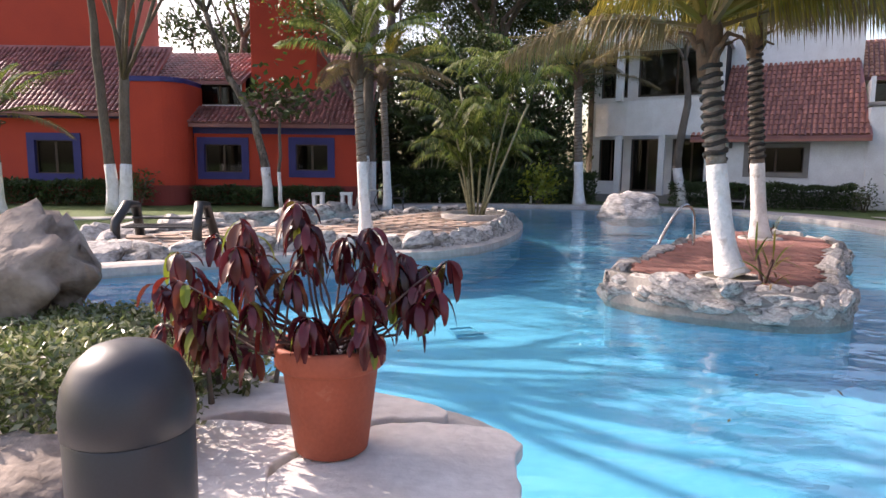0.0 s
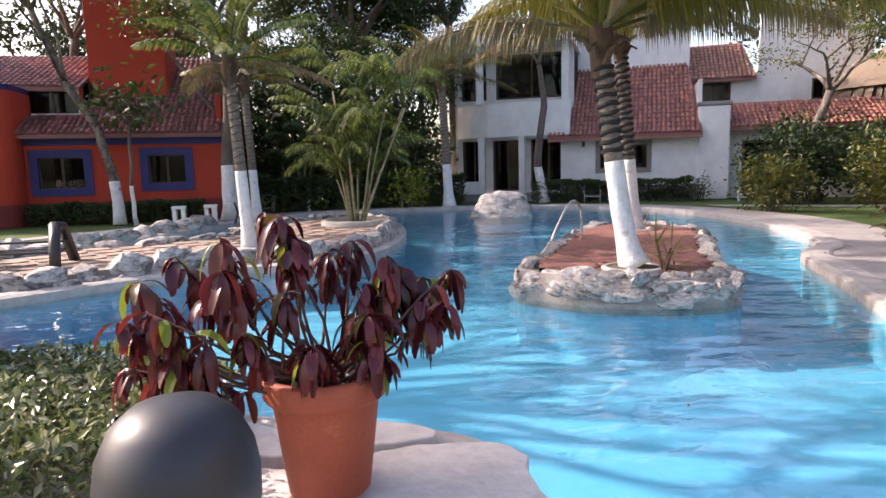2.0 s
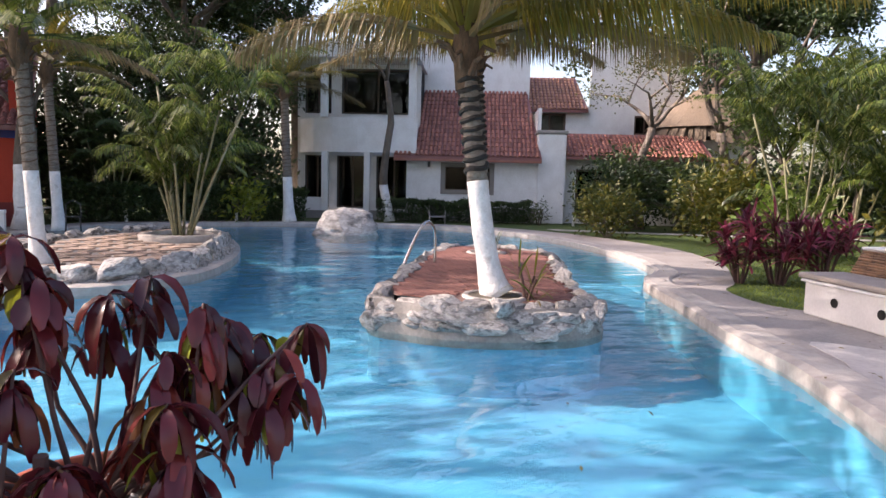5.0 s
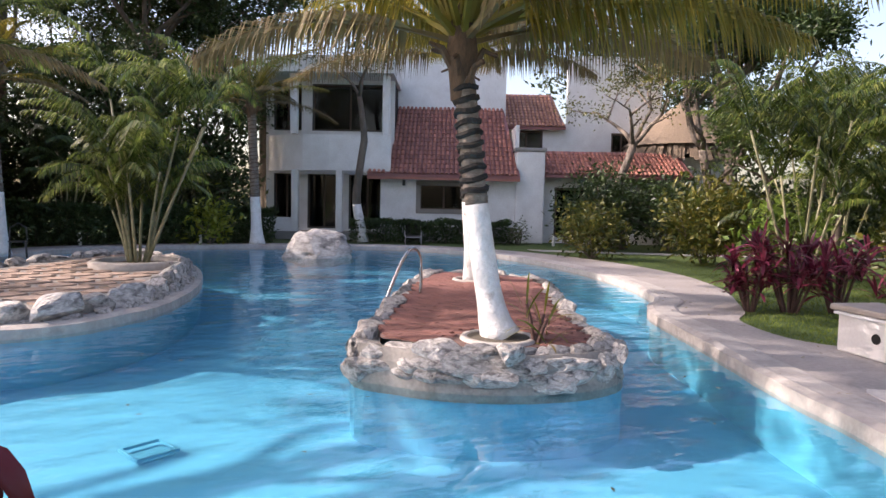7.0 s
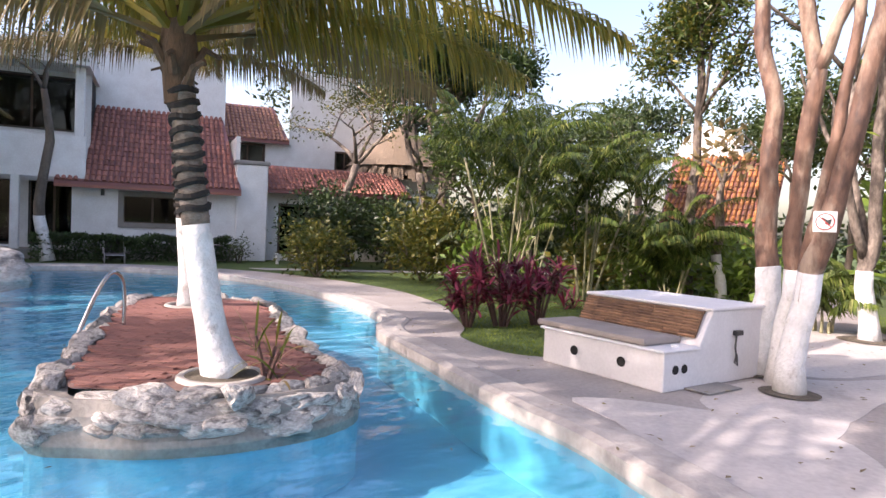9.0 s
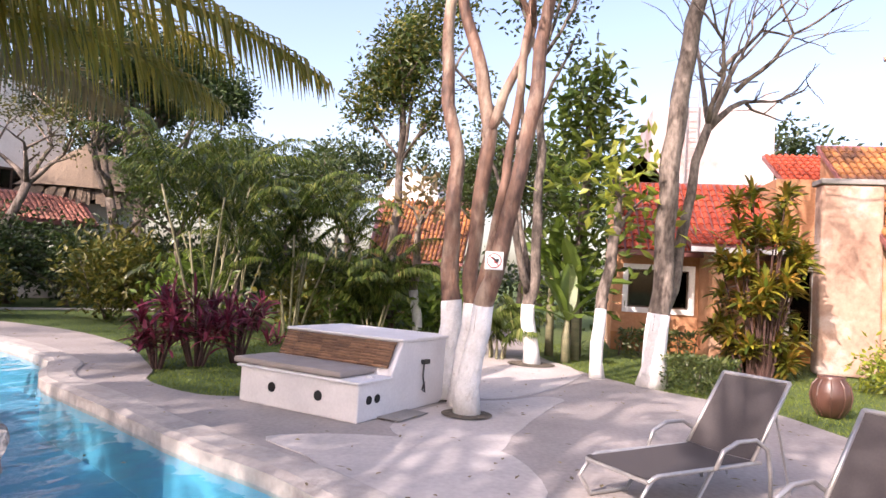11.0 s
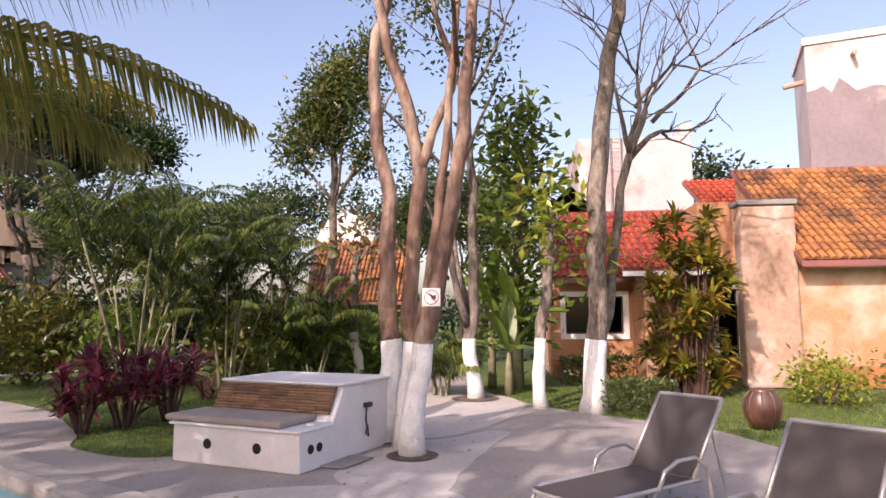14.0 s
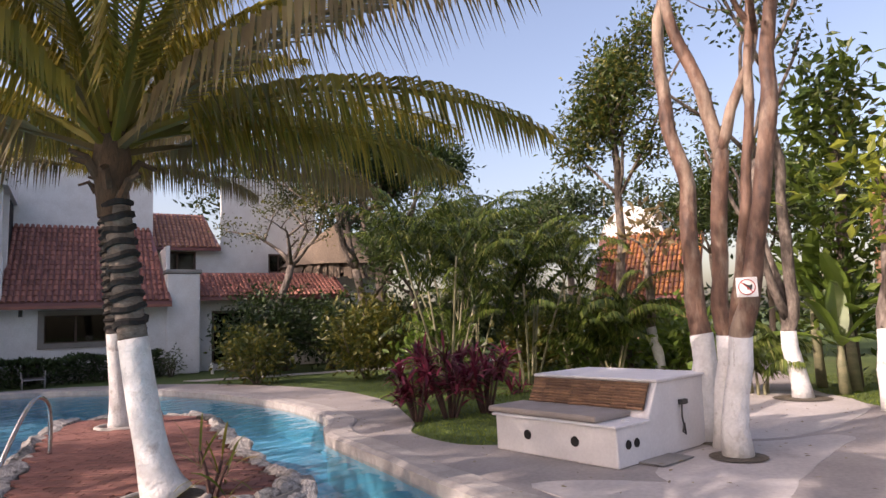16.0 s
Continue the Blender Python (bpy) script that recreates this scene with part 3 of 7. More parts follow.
def tree(path, radii, label, bark, leaves, white=0.0, limbs=3, limb_len=1.6, depth=2, leaf_size=0.12, per_tip=60, clump_r=0.55, seed=1, spread=0.6, extra=(), name="tree", category="tree", group="", clouds=()):
    """A tree: trunk along path, a limewashed foot, forking limbs and a crown of sprays about the limb ends."""
    r = random.Random(seed)
    base = Vector(path[0])
    t = thing(name, base, label, category, group)
    loc = [Vector(p) - base for p in path]
    fine, rad = [], []
    for i in range(len(loc) - 1):
        for s in range(4):
            f = s / 4
            q = loc[i].lerp(loc[i + 1], f)
            fine.append(q + Vector((noise.noise(q * 1.3 + base), noise.noise(q * 1.3 - base), 0)) * 0.09 * (1 if q.z > 0.2 else 0))
            rad.append((radii[i] * (1 - f) + radii[i + 1] * f) * (1 + 0.10 * noise.noise(q * 3 + base)) * (1 + (0.5 * max(0, 0.35 - q.z) if i == 0 else 0)))
    fine.append(loc[-1])
    rad.append(radii[-1])
    if white:
        k = max(1, next((j for j in range(len(fine)) if fine[j].z >= white), len(fine) - 2))
        f = (white - fine[k - 1].z) / max(1e-4, fine[k].z - fine[k - 1].z)
        fine.insert(k, fine[k - 1].lerp(fine[k], f))
        rad.insert(k, rad[k - 1] * (1 - f) + rad[k] * f)
        part("painted_base", Geo().tube(fine[:k + 1], [q * 1.03 for q in rad[:k + 1]], 12), M_WASH, t, "white limewashed trunk base", True)
        part("trunk", Geo().tube(fine[k - 1:], rad[k - 1:], 10), bark, t, smooth=True)
    else:
        part("trunk", Geo().tube(fine, rad, 10), bark, t, smooth=True)
    tips = []
    d = unit(loc[-1] - loc[-2])
    for k in range(limbs):
        g = Geo()
        a = 2 * math.pi * k / max(1, limbs) + r.random()
        branch(g, tips, loc[-1], unit(d + Vector((math.cos(a), math.sin(a), 0.1)) * 0.7), limb_len * r.uniform(0.8, 1.2), radii[-1] * 0.7, depth, r, spread)
        part("limb", g, bark, t, smooth=True)
    for (s, e, rr) in extra:
        g = Geo()
        branch(g, tips, Vector(s) - base, Vector(e) - Vector(s), (Vector(e) - Vector(s)).length, rr, max(0, depth - 1), r, spread)
        part("limb", g, bark, t, smooth=True)
    if per_tip and leaves:
        c = Geo()
        for k, (at, rad3, n) in enumerate(clouds):
            leaf_cloud(c, Vector(at) - base, rad3, n, leaf_size, seed * 31 + k, shell=0.25)
            g = Geo()
            branch(g, [], loc[-2], Vector(at) - base - loc[-2], (Vector(at) - base - loc[-2]).length * 0.9, radii[-1] * 0.6, 0, r, spread)
            part("limb", g, bark, t, smooth=True)
        for k, tip in enumerate(tips):
            leaf_cloud(c, tip, (clump_r * r.uniform(.7, 1.3), clump_r * r.uniform(.7, 1.3), clump_r * r.uniform(.5, .9)), int(per_tip * 1.7 * r.uniform(0.6, 1.4)), leaf_size, seed * 100 + k, shell=0.2)
        part("crown", c, leaves, t)
    return t


def frond(base, az, elev, length, droop, leaflet=0.55, seed=0, pairs=70, width=0.03, hang=1.0, twist=0.0, rib=0.022, reach=0.5):
    """A feather palm leaf: a bowed midrib and leaflets that hang from it."""
    r = random.Random(seed)
    g = Geo()
    p = Vector(base)
    pts, tan = [], []
    n = 14
    for k in range(n + 1):
        e = elev - droop * (k / n) ** 1.35
        d = Vector((math.cos(e) * math.cos(az + twist * k / n), math.cos(e) * math.sin(az + twist * k / n), math.sin(e)))
        pts.append(p.copy())
        tan.append(d)
        p = p + d * length / n
    g.tube(pts, [rib * (length / 3) * (1 - 0.9 * (k / n) ** 0.6) + 0.003 for k in range(n + 1)], 4, False)
    for k in range(pairs):
        s = 0.14 + 0.86 * (k + r.random() * 0.5) / pairs
        i = min(n - 1, int(s * n))
        f = s * n - i
        q, d = pts[i].lerp(pts[i + 1], min(1, f)), tan[i]
        side = unit(d.cross(Vector((0, 0, 1))))
        ll = leaflet * math.sin(math.pi * (0.14 + 0.80 * s)) ** 0.7 * r.uniform(0.85, 1.1)
        for sg in (-1, 1):
            if r.random() < 0.05:
                continue
            dd = unit(side * sg * 0.85 + d * (0.45 + 0.5 * s) + Vector((0, 0, 0.15 - 0.1 * r.random())))
            mid = q + dd * ll * reach
            d2 = unit(dd + Vector((0, 0, -hang * r.uniform(0.8, 1.6))))
            tip = mid + d2 * ll * (1.05 - reach)
            w = unit(dd.cross(Vector((0, 0, 1)))) * width * 0.5
            g.add([q - w * 0.6, q + w * 0.6, mid - w, mid + w, tip], [(0, 1, 3, 2), (2, 3, 4)])
    return g


def palm(base, top, label, white=1.3, r0=0.16, r1=0.11, fronds=20, length=2.6, leaflet=0.6, wrap=False, seed=1, material=None, group="", dry=4, nuts=False, e_lo=0.1, width=0.03, hang=1.0, reach=0.5, bow=0.9, long_fronds=()):
    """A feather palm: limewashed foot, ringed trunk, fibre at the crown and single fronds."""
    r = random.Random(seed)
    base, top = Vector(base), Vector(top)
    t = thing("palm_tree", base, label, "palm tree", group)
    rel = top - base
    n = 32
    pts = [Vector((rel.x * (k / n) ** bow, rel.y * (k / n) ** bow, rel.z * k / n)) for k in range(n + 1)]
    rad = [(r0 + (r1 - r0) * (k / n) ** 0.7) * (1 + 0.5 * max(0, 1 - k / 6) ** 2) for k in range(n + 1)]
    k = min(range(n + 1), key=lambda j: abs(pts[j].z - white))
    part("painted_base", Geo().tube(pts[:k + 1], [q * 1.04 for q in rad[:k + 1]], 14), M_WASH, t, "white limewashed trunk base", True)
    part("trunk", Geo().tube(pts[k:], rad[k:], 14), M_PALMTRUNK, t, smooth=True)
    # bands wound round the trunk
    turn, z, pts2 = 0.0, white + 0.06, []
    pitch = 0.115 if wrap else 0.14
    while z < rel.z - 0.3:
        f = z / rel.z
        rr = (r0 + (r1 - r0) * f ** 0.7) * 1.03
        pts2.append(Vector((rel.x * f ** bow + math.cos(turn) * rr, rel.y * f ** bow + math.sin(turn) * rr, z + 0.012 * math.sin(turn * 2.3))))
        turn += 2 * math.pi / 14
        z += pitch / 14
    part("cable_wrap" if wrap else "ring_scar", Geo().tube(pts2, 0.034 if wrap else 0.012, 5), M_CABLE if wrap else M_FIBRE, t, "dark cable wound round the trunk" if wrap else "")
    part("fibre", Geo().lathe([(r1 * 1.0, -0.5), (r1 * 1.2, -0.25), (r1 * 1.5, 0.0), (r1 * 1.1, 0.3), (r1 * 0.3, 0.5)], rel, 12), M_FIBRE, t, "brown fibre at the crown", True)
    for k in range(7):
        a = k * 0.9 + seed
        q = rel + Vector((math.cos(a) * r1 * 1.1, math.sin(a) * r1 * 1.1, -0.15 - 0.1 * (k % 3)))
        part("stalk_stub", Geo().tube([q, q + Vector((math.cos(a) * .1, math.sin(a) * .1, 0.16)), q + Vector((math.cos(a) * .24, math.sin(a) * .24, 0.2 - 0.1 * (k % 2)))], [0.045, 0.035, 0.02], 6), M_FIBRE, t)
    for k in range(fronds):
        az = k * 2.39996 + r.uniform(-.2, .2)
        f = k / max(1, fronds - 1)
        elev = e_lo + (1.35 - e_lo) * f + r.uniform(-.1, .1)
        isdry = k < dry
        g = frond(rel + Vector((math.cos(az) * r1, math.sin(az) * r1, 0.1 + 0.25 * f)), az, elev, length * r.uniform(.82, 1.1) * (0.85 if f > 0.85 else 1), r.uniform(0.75, 1.05) * (0.8 + 0.35 * f), leaflet, seed * 50 + k, width=width, hang=hang, rib=0.035, reach=reach)
        part("frond", g, L_PALMDRY if isdry else (material or L_PALM), t, "dry drooping frond" if isdry else "")
    for k, (deg, elev, ln, droop) in enumerate(long_fronds):
        az = radians(deg)
        g = frond(rel + Vector((math.cos(az) * r1, math.sin(az) * r1, 0.2)), az, elev, ln, droop, leaflet, seed * 50 + 300 + k, 90, width, hang, rib=0.035, reach=reach)
        part("frond", g, material or L_PALM, t)
    if nuts:
        for k in range(2):
            a = 2.5 + k * 1.9
            g = Geo().lathe([(0.001, -0.1), (0.06, -0.07), (0.085, 0.0), (0.06, 0.08), (0.001, 0.11)], rel + Vector((math.cos(a) * .2, math.sin(a) * .2, -0.1)), 10)
            part("coconut", g, L_LIME, t, "young green coconut", True)
    return t


def areca(base, label, stems=10, height=2.2, length=1.7, spread=0.5, seed=1, group="", fronds_each=4, material=None):
    """A clump of thin ringed canes that lean apart, each with arching feather leaves."""
    r = random.Random(seed)
    t = thing("areca_palm", base, label, "palm", group)
    for k in range(stems):
        a = k * 2.4 + r.random()
        lean = spread * r.uniform(0.3, 1.0)
        h = height * r.uniform(0.28, 1.1)
        p0 = Vector((math.cos(a) * 0.18, math.sin(a) * 0.18, 0))
        p1 = Vector((math.cos(a) * lean * h * 0.55, math.sin(a) * lean * h * 0.55, h))
        pts = [p0.lerp(p1, s / 6) + Vector((math.cos(a), math.sin(a), 0)) * 0.12 * (s / 6) ** 2 for s in range(7)]
        part("cane", Geo().tube(pts, [0.035 - 0.012 * s / 6 for s in range(7)], 7), M_CANE, t, smooth=True)
        for j in range(fronds_each):
            az = a + (j - fronds_each / 2) * 1.3 + r.uniform(-.4, .4)
            g = frond(pts[-1], az, r.uniform(0.95, 1.45), length * r.uniform(.85, 1.25), r.uniform(1.2, 2.1), 0.52, seed * 77 + k * 9 + j, 46, 0.036, 1.1, reach=0.45)
            part("frond", g, material or L_ARECA, t)
    return t


def shrub(base, radii, label, leaves, count=1500, size=0.12, seed=1, name="shrub", category="shrub", group="", stems=6):
    """A bush: forked stems and a leafy body of sprays with gaps."""
    r = random.Random(seed)
    t = thing(name, base, label, category, group)
    g, tips = Geo(), []
    for k in range(stems):
        a = 2 * math.pi * k / stems
        branch(g, tips, (math.cos(a) * 0.06, math.sin(a) * 0.06, 0), (math.cos(a) * radii[0] * .6, math.sin(a) * radii[1] * .6, radii[2] * 1.1), radii[2] * 0.9, 0.025, 1, r)
    tagged(part("stemwork", g, M_BARK, t), kind="stuff")
    c = Geo()
    leaf_cloud(c, (0, 0, radii[2] * 1.05), radii, int(count * 0.75), size, seed, shell=0.35)
    for k in range(5):
        a = r.random() * 6.28
        leaf_cloud(c, (math.cos(a) * radii[0] * .6, math.sin(a) * radii[1] * .6, radii[2] * r.uniform(0.6, 1.7)), [q * .5 for q in radii], count // 20, size, seed + k + 1)
    part("foliage", c, leaves, t)
    return t


def hedge(a, b, width, height, label, leaves, count, size=0.08, seed=1):
    """A clipped row of shrubbery from a to b, with small stems under it."""
    r = random.Random(seed)
    a, b = Vector((*a, 0)), Vector((*b, 0))
    t = thing("hedge", a, label, "hedge")
    d = b - a
    s = unit((d.y, -d.x, 0))
    c = Geo()
    for _ in range(count):
        f, w, h = r.random(), r.uniform(-1, 1), r.random()
        if r.random() < 0.75:
            if r.random() < 0.5:
                w = math.copysign(r.uniform(0.8, 1.05), w)
            else:
                h = r.uniform(0.85, 1.05)
        k = 1 + 0.22 * noise.noise((f * d.length * 1.1, seed, h * 2))
        p = d * f + s * w * width * 0.5 * k + Vector((0, 0, 0.05 + h * height * k))
        leaf(c, p, (r.gauss(0, 1), r.gauss(0, 1), r.gauss(0.4, .7)), (r.gauss(0, 1), r.gauss(0, 1), 1), size * r.uniform(.7, 1.4), size * 0.5)
    part("foliage", c, leaves, t)
    g = Geo()
    for k in range(int(d.length / 0.5) + 2):
        p = d * min(1, k * 0.5 / d.length)
        g.tube([p, p + Vector((r.gauss(0, .06), r.gauss(0, .06), height * 0.8))], [0.025, 0.01], 5)
    tagged(part("stemwork", g, M_BARK, t), kind="stuff")
    return t


def spiky(base, label, leaves, count=40, length=0.6, width=0.06, height=0.6, heads=5, spread=0.45, seed=1, name="cordyline", category="shrub", low=0.55):
    """Stems that end in rosettes of long strap leaves."""
    r = random.Random(seed)
    t = thing(name, base, label, category)
    c = Geo()
    for k in range(heads):
        a = k * 2.4
        top = Vector((math.cos(a) * spread * r.uniform(.3, 1), math.sin(a) * spread * r.uniform(.3, 1), height * r.uniform(low, 1.15)))
        part("stem", Geo().tube([(top.x * .2, top.y * .2, 0), top * 0.6, top], [0.025, 0.02, 0.015], 6), M_STEM, t)
        for j in range(count):
            az = j * 2.4
            e = r.uniform(0.0, 1.45)
            p = top - Vector((0, 0, 0.3 * r.random()))
            droopy_leaf(c, p, (math.cos(az) * math.cos(e), math.sin(az) * math.cos(e), math.sin(e)), length * r.uniform(.6, 1.1), width, 0.5)
    part("foliage", c, leaves, t, smooth=True)
    return t


# ---- rocks ----
def rock_mesh(seed, rough=0.35, sub=3, flat=1.0):
    bm = bmesh.new()
    bmesh.ops.create_icosphere(bm, subdivisions=sub, radius=1.0)
    rc = random.Random(seed * 13 + 5)
    cuts = [(Vector((rc.gauss(0, 1), rc.gauss(0, 1), rc.gauss(0, 0.8))).normalized(), rc.uniform(0.55, 0.85)) for _ in range(11)]
    for v in bm.verts:
        p = v.co.copy()
        k = 1 + rough * noise.noise(p * 1.1 + Vector((seed * 7.3, 0, 0))) + rough * 0.7 * (0.5 - abs(noise.noise(p * 2.3 + Vector((0, seed * 3.1, 0)))) * 2) + rough * 0.4 * (0.3 - abs(noise.noise(p * 5.0 + Vector((seed, 0, 2)))))
        q = p * k
        m = max(abs(q.x), abs(q.y), abs(q.z))
        q = q * (0.6 + 0.4 / max(m, 0.3))
        for nrm, lim in cuts:
            over = q.dot(nrm) - lim
            if over > 0:
                q = q - nrm * over * 0.88
        v.co = q
        v.co.z *= flat
    me = bpy.data.meshes.new("rock")
    bm.to_mesh(me)
    bm.free()
    return me


ROCKS = [rock_mesh(k, 0.5, 3) for k in range(8)]
for me in ROCKS:
    me.polygons.foreach_set("use_smooth", [False] * len(me.polygons))
    me.materials.append(M_ROCK)


def rock_at(parent, x, y, z, sx, sy, sz, rot, k, name="stone"):
    return part(name, ROCKS[k % 8], M_ROCK, parent, at=Matrix.LocRotScale((x, y, z), Euler((rng.uniform(-.15, .15), rng.uniform(-.15, .15), rot)), (sx, sy, sz)))


# ---- houses: makers ----
def wall_open(u0, u1, z0, z1, t, openings, v=0.0):
    """A wall from u0 to u1 along x, t thick behind y = v, with openings (u, u, z, z) right through it."""
    us = sorted({u0, u1, *(min(max(o[k], u0), u1) for o in openings for k in (0, 1))})
    zs = sorted({z0, z1, *(min(max(o[k], z0), z1) for o in openings for k in (2, 3))})
    hole = {(i, j) for i in range(len(us) - 1) for j in range(len(zs) - 1) for o in openings
            if o[0] <= us[i] + 1e-6 and o[1] >= us[i + 1] - 1e-6 and o[2] <= zs[j] + 1e-6 and o[3] >= zs[j + 1] - 1e-6}
    solid = {(i, j) for i in range(len(us) - 1) for j in range(len(zs) - 1)} - hole
    g, seen_at = Geo(), {}

    def vert(i, j, back):
        if (i, j, back) not in seen_at:
            seen_at[(i, j, back)] = len(g.v)
            g.v.append((us[i], v + (t if back else 0), zs[j]))
        return seen_at[(i, j, back)]
    for i, j in solid:
        g.f.append((vert(i, j, 0), vert(i + 1, j, 0), vert(i + 1, j + 1, 0), vert(i, j + 1, 0)))
        g.f.append((vert(i, j, 1), vert(i, j + 1, 1), vert(i + 1, j + 1, 1), vert(i + 1, j, 1)))
        for (di, dj, a, b) in ((-1, 0, (i, j + 1), (i, j)), (1, 0, (i + 1, j), (i + 1, j + 1)), (0, -1, (i, j), (i + 1, j)), (0, 1, (i + 1, j + 1), (i, j + 1))):
            if (i + di, j + dj) not in solid:
                g.f.append((vert(*a, 0), vert(*a, 1), vert(*b, 1), vert(*b, 0)))
    return g


def pane_mat():
    m = bpy.data.materials.new("dark_tinted_pane")
    m.use_nodes = True
    n, l = m.node_tree.nodes, m.node_tree.links
    n.remove(n["Principled BSDF"])
    tr, gl, mx, fr = n.new("ShaderNodeBsdfTransparent"), n.new("ShaderNodeBsdfGlossy"), n.new("ShaderNodeMixShader"), n.new("ShaderNodeLayerWeight")
    # dark tint, so the rooms behind look unlit
    tr.inputs["Color"].default_value = (0.4, 0.42, 0.42, 1)
    gl.inputs["Roughness"].default_value = 0.02
    fr.inputs["Blend"].default_value = 0.5
    po, ma = n.new("ShaderNodeMath"), n.new("ShaderNodeMath")
    po.operation, po.inputs[1].default_value = "POWER", 4.0
    ma.operation, ma.inputs[1].default_value, ma.inputs[2].default_value = "MULTIPLY_ADD", 0.6, 0.03
    l.new(fr.outputs["Facing"], po.inputs[0]), l.new(po.outputs[0], ma.inputs[0])
    l.new(ma.outputs[0], mx.inputs[0]), l.new(tr.outputs[0], mx.inputs[1]), l.new(gl.outputs[0], mx.inputs[2])
    l.new(mx.outputs[0], n["Material Output"].inputs["Surface"])
    return m


M_PANE = pane_mat()


def window(parent, u0, u1, z0, z1, v, frame_mat, fw=0.15, proud=0.06, t=0.25, panes=2, curtain_on=False, sill=False):
    """A window with surround, panes, mullions and a room coloured near-black for its shade; hung in the wall at y = v.
    """
    w = part("window", wall_open(u0 - fw, u1 + fw, z0 - fw, z1 + fw, proud + 0.1, [(u0, u1, z0, z1)], v - proud), frame_mat, parent)
    for k in range(panes):
        a, b = u0 + (u1 - u0) * k / panes, u0 + (u1 - u0) * (k + 1) / panes
        p = part("pane", Geo().box((a + 0.03, v + 0.12, z0 + 0.03), (b - 0.03, v + 0.13, z1 - 0.03)), M_PANE, w)
        p.visible_shadow = False
        part("sash", wall_open(a, b, z0, z1, 0.05, [(a + 0.04, b - 0.04, z0 + 0.04, z1 - 0.04)], v + 0.10), M_WOOD if not curtain_on else M_BLACK, w)
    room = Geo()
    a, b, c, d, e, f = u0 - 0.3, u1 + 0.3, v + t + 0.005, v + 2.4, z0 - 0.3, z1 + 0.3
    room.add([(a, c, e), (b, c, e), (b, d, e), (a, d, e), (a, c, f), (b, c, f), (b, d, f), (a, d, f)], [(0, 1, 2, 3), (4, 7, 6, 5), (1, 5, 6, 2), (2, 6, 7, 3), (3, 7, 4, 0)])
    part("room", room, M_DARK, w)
    if curtain_on:
        for a, b in ((u0 + 0.02, u0 + (u1 - u0) * 0.36), (u1 - (u1 - u0) * 0.36, u1 - 0.02)):
            g = Geo()
            n = 14
            vs, fs = [], []
            for k in range(n + 1):
                for z in (z0, (z0 + z1) / 2, z1):
                    pinch = 0.65 if z == (z0 + z1) / 2 else 1.0
                    edge = u0 if a < (u0 + u1) / 2 else u1
                    u = a + (b - a) * k / n
                    vs.append((edge + (u - edge) * pinch, v + 0.3 + 0.03 * math.sin(k * 2.1), z))
            for k in range(n):
                for j in (0, 1):
                    fs.append((3 * k + j, 3 * k + 3 + j, 3 * k + 4 + j, 3 * k + 1 + j))
            part("curtain", g.add(vs, fs), M_CURTAIN, w)
    if sill:
        part("sill", Geo().box((u0 - fw - .06, v - proud - .08, z0 - fw - .07), (u1 + fw + .06, v + .05, z0 - fw)), frame_mat, w)
    return w


def tile_piece(length=0.4, r=0.084):
    """One half-round clay tile, lying along +y, its high end narrower."""
    vs, fs = [], []
    for y, k in ((0, 1.0), (length, 0.78)):
        for j in range(6):
            a = math.pi * j / 5
            vs.append((math.cos(a) * r * k, y, math.sin(a) * r * k * 0.9 + (0.02 if y == 0 else 0.0)))
    for j in range(5):
        fs.append((j, j + 1, 7 + j, 6 + j))
    fs.append((0, 5, 4, 3, 2, 1))
    return vs, fs


def tiled_roof(parent, u0, u1, v0, z0, v1, z1, material, singles=0, step=0.2, name="roof", u0b=None, u1b=None):
    """A sloped roof slab from the eave (v0, z0) to the top (v1, z1), laid with rows of half-round tiles."""
    u0b, u1b = u0 if u0b is None else u0b, u1 if u1b is None else u1b
    g = Geo().slab([(u0, v0, z0), (u1, v0, z0), (u1b, v1, z1), (u0b, v1, z1)], 0.14)
    # slab coloured dark plum to paint shade into the gaps between tiles
    roof = part(name, g, M_TILEDARK, parent)
    vs, fs = tile_piece()
    slope = math.hypot(v1 - v0, z1 - z0)
    ang = math.atan2(z1 - z0, v1 - v0)
    rows, cols = int(slope / 0.34), int((u1 - u0) / step)
    joined = Geo()
    me = None
    spots = []
    for i in range(rows):
        for j in range(cols):
            s = i * 0.34
            f = s / slope
            a, b = u0 + (u0b - u0) * f, u1 + (u1b - u1) * f
            u = u0 + (j + 0.5) * step
            if a + 0.08 <= u <= b - 0.08:
                spots.append((u, v0 + (v1 - v0) * f, z0 + (z1 - z0) * f + 0.005))
    for k, (u, v, z) in enumerate(spots):
        m = Matrix.Translation((u + rng.uniform(-.008, .008), v - 0.03, z + rng.uniform(0, .012))) @ Matrix.Rotation(ang + rng.uniform(-.015, .015), 4, "X") @ Matrix.Rotation(rng.uniform(-.03, .03), 4, "Z")
        if k < singles:
            if me is None:
                me = Geo().add(vs, fs).mesh("roof_tile", material)
            part("roof_tile", me, material, roof, at=m)
        else:
            joined.add([m @ Vector(p) for p in vs], fs)
    if joined.v:
        tagged(part("roof_tiles", joined, material, roof), kind="stuff")
    return roof


def gableless_cap(parent, u0, u1, v0, v1, z0, z1, material, name="block", label=""):
    return part(name, Geo().box((u0, v0, z0), (u1, v1, z1)), material, parent, label)


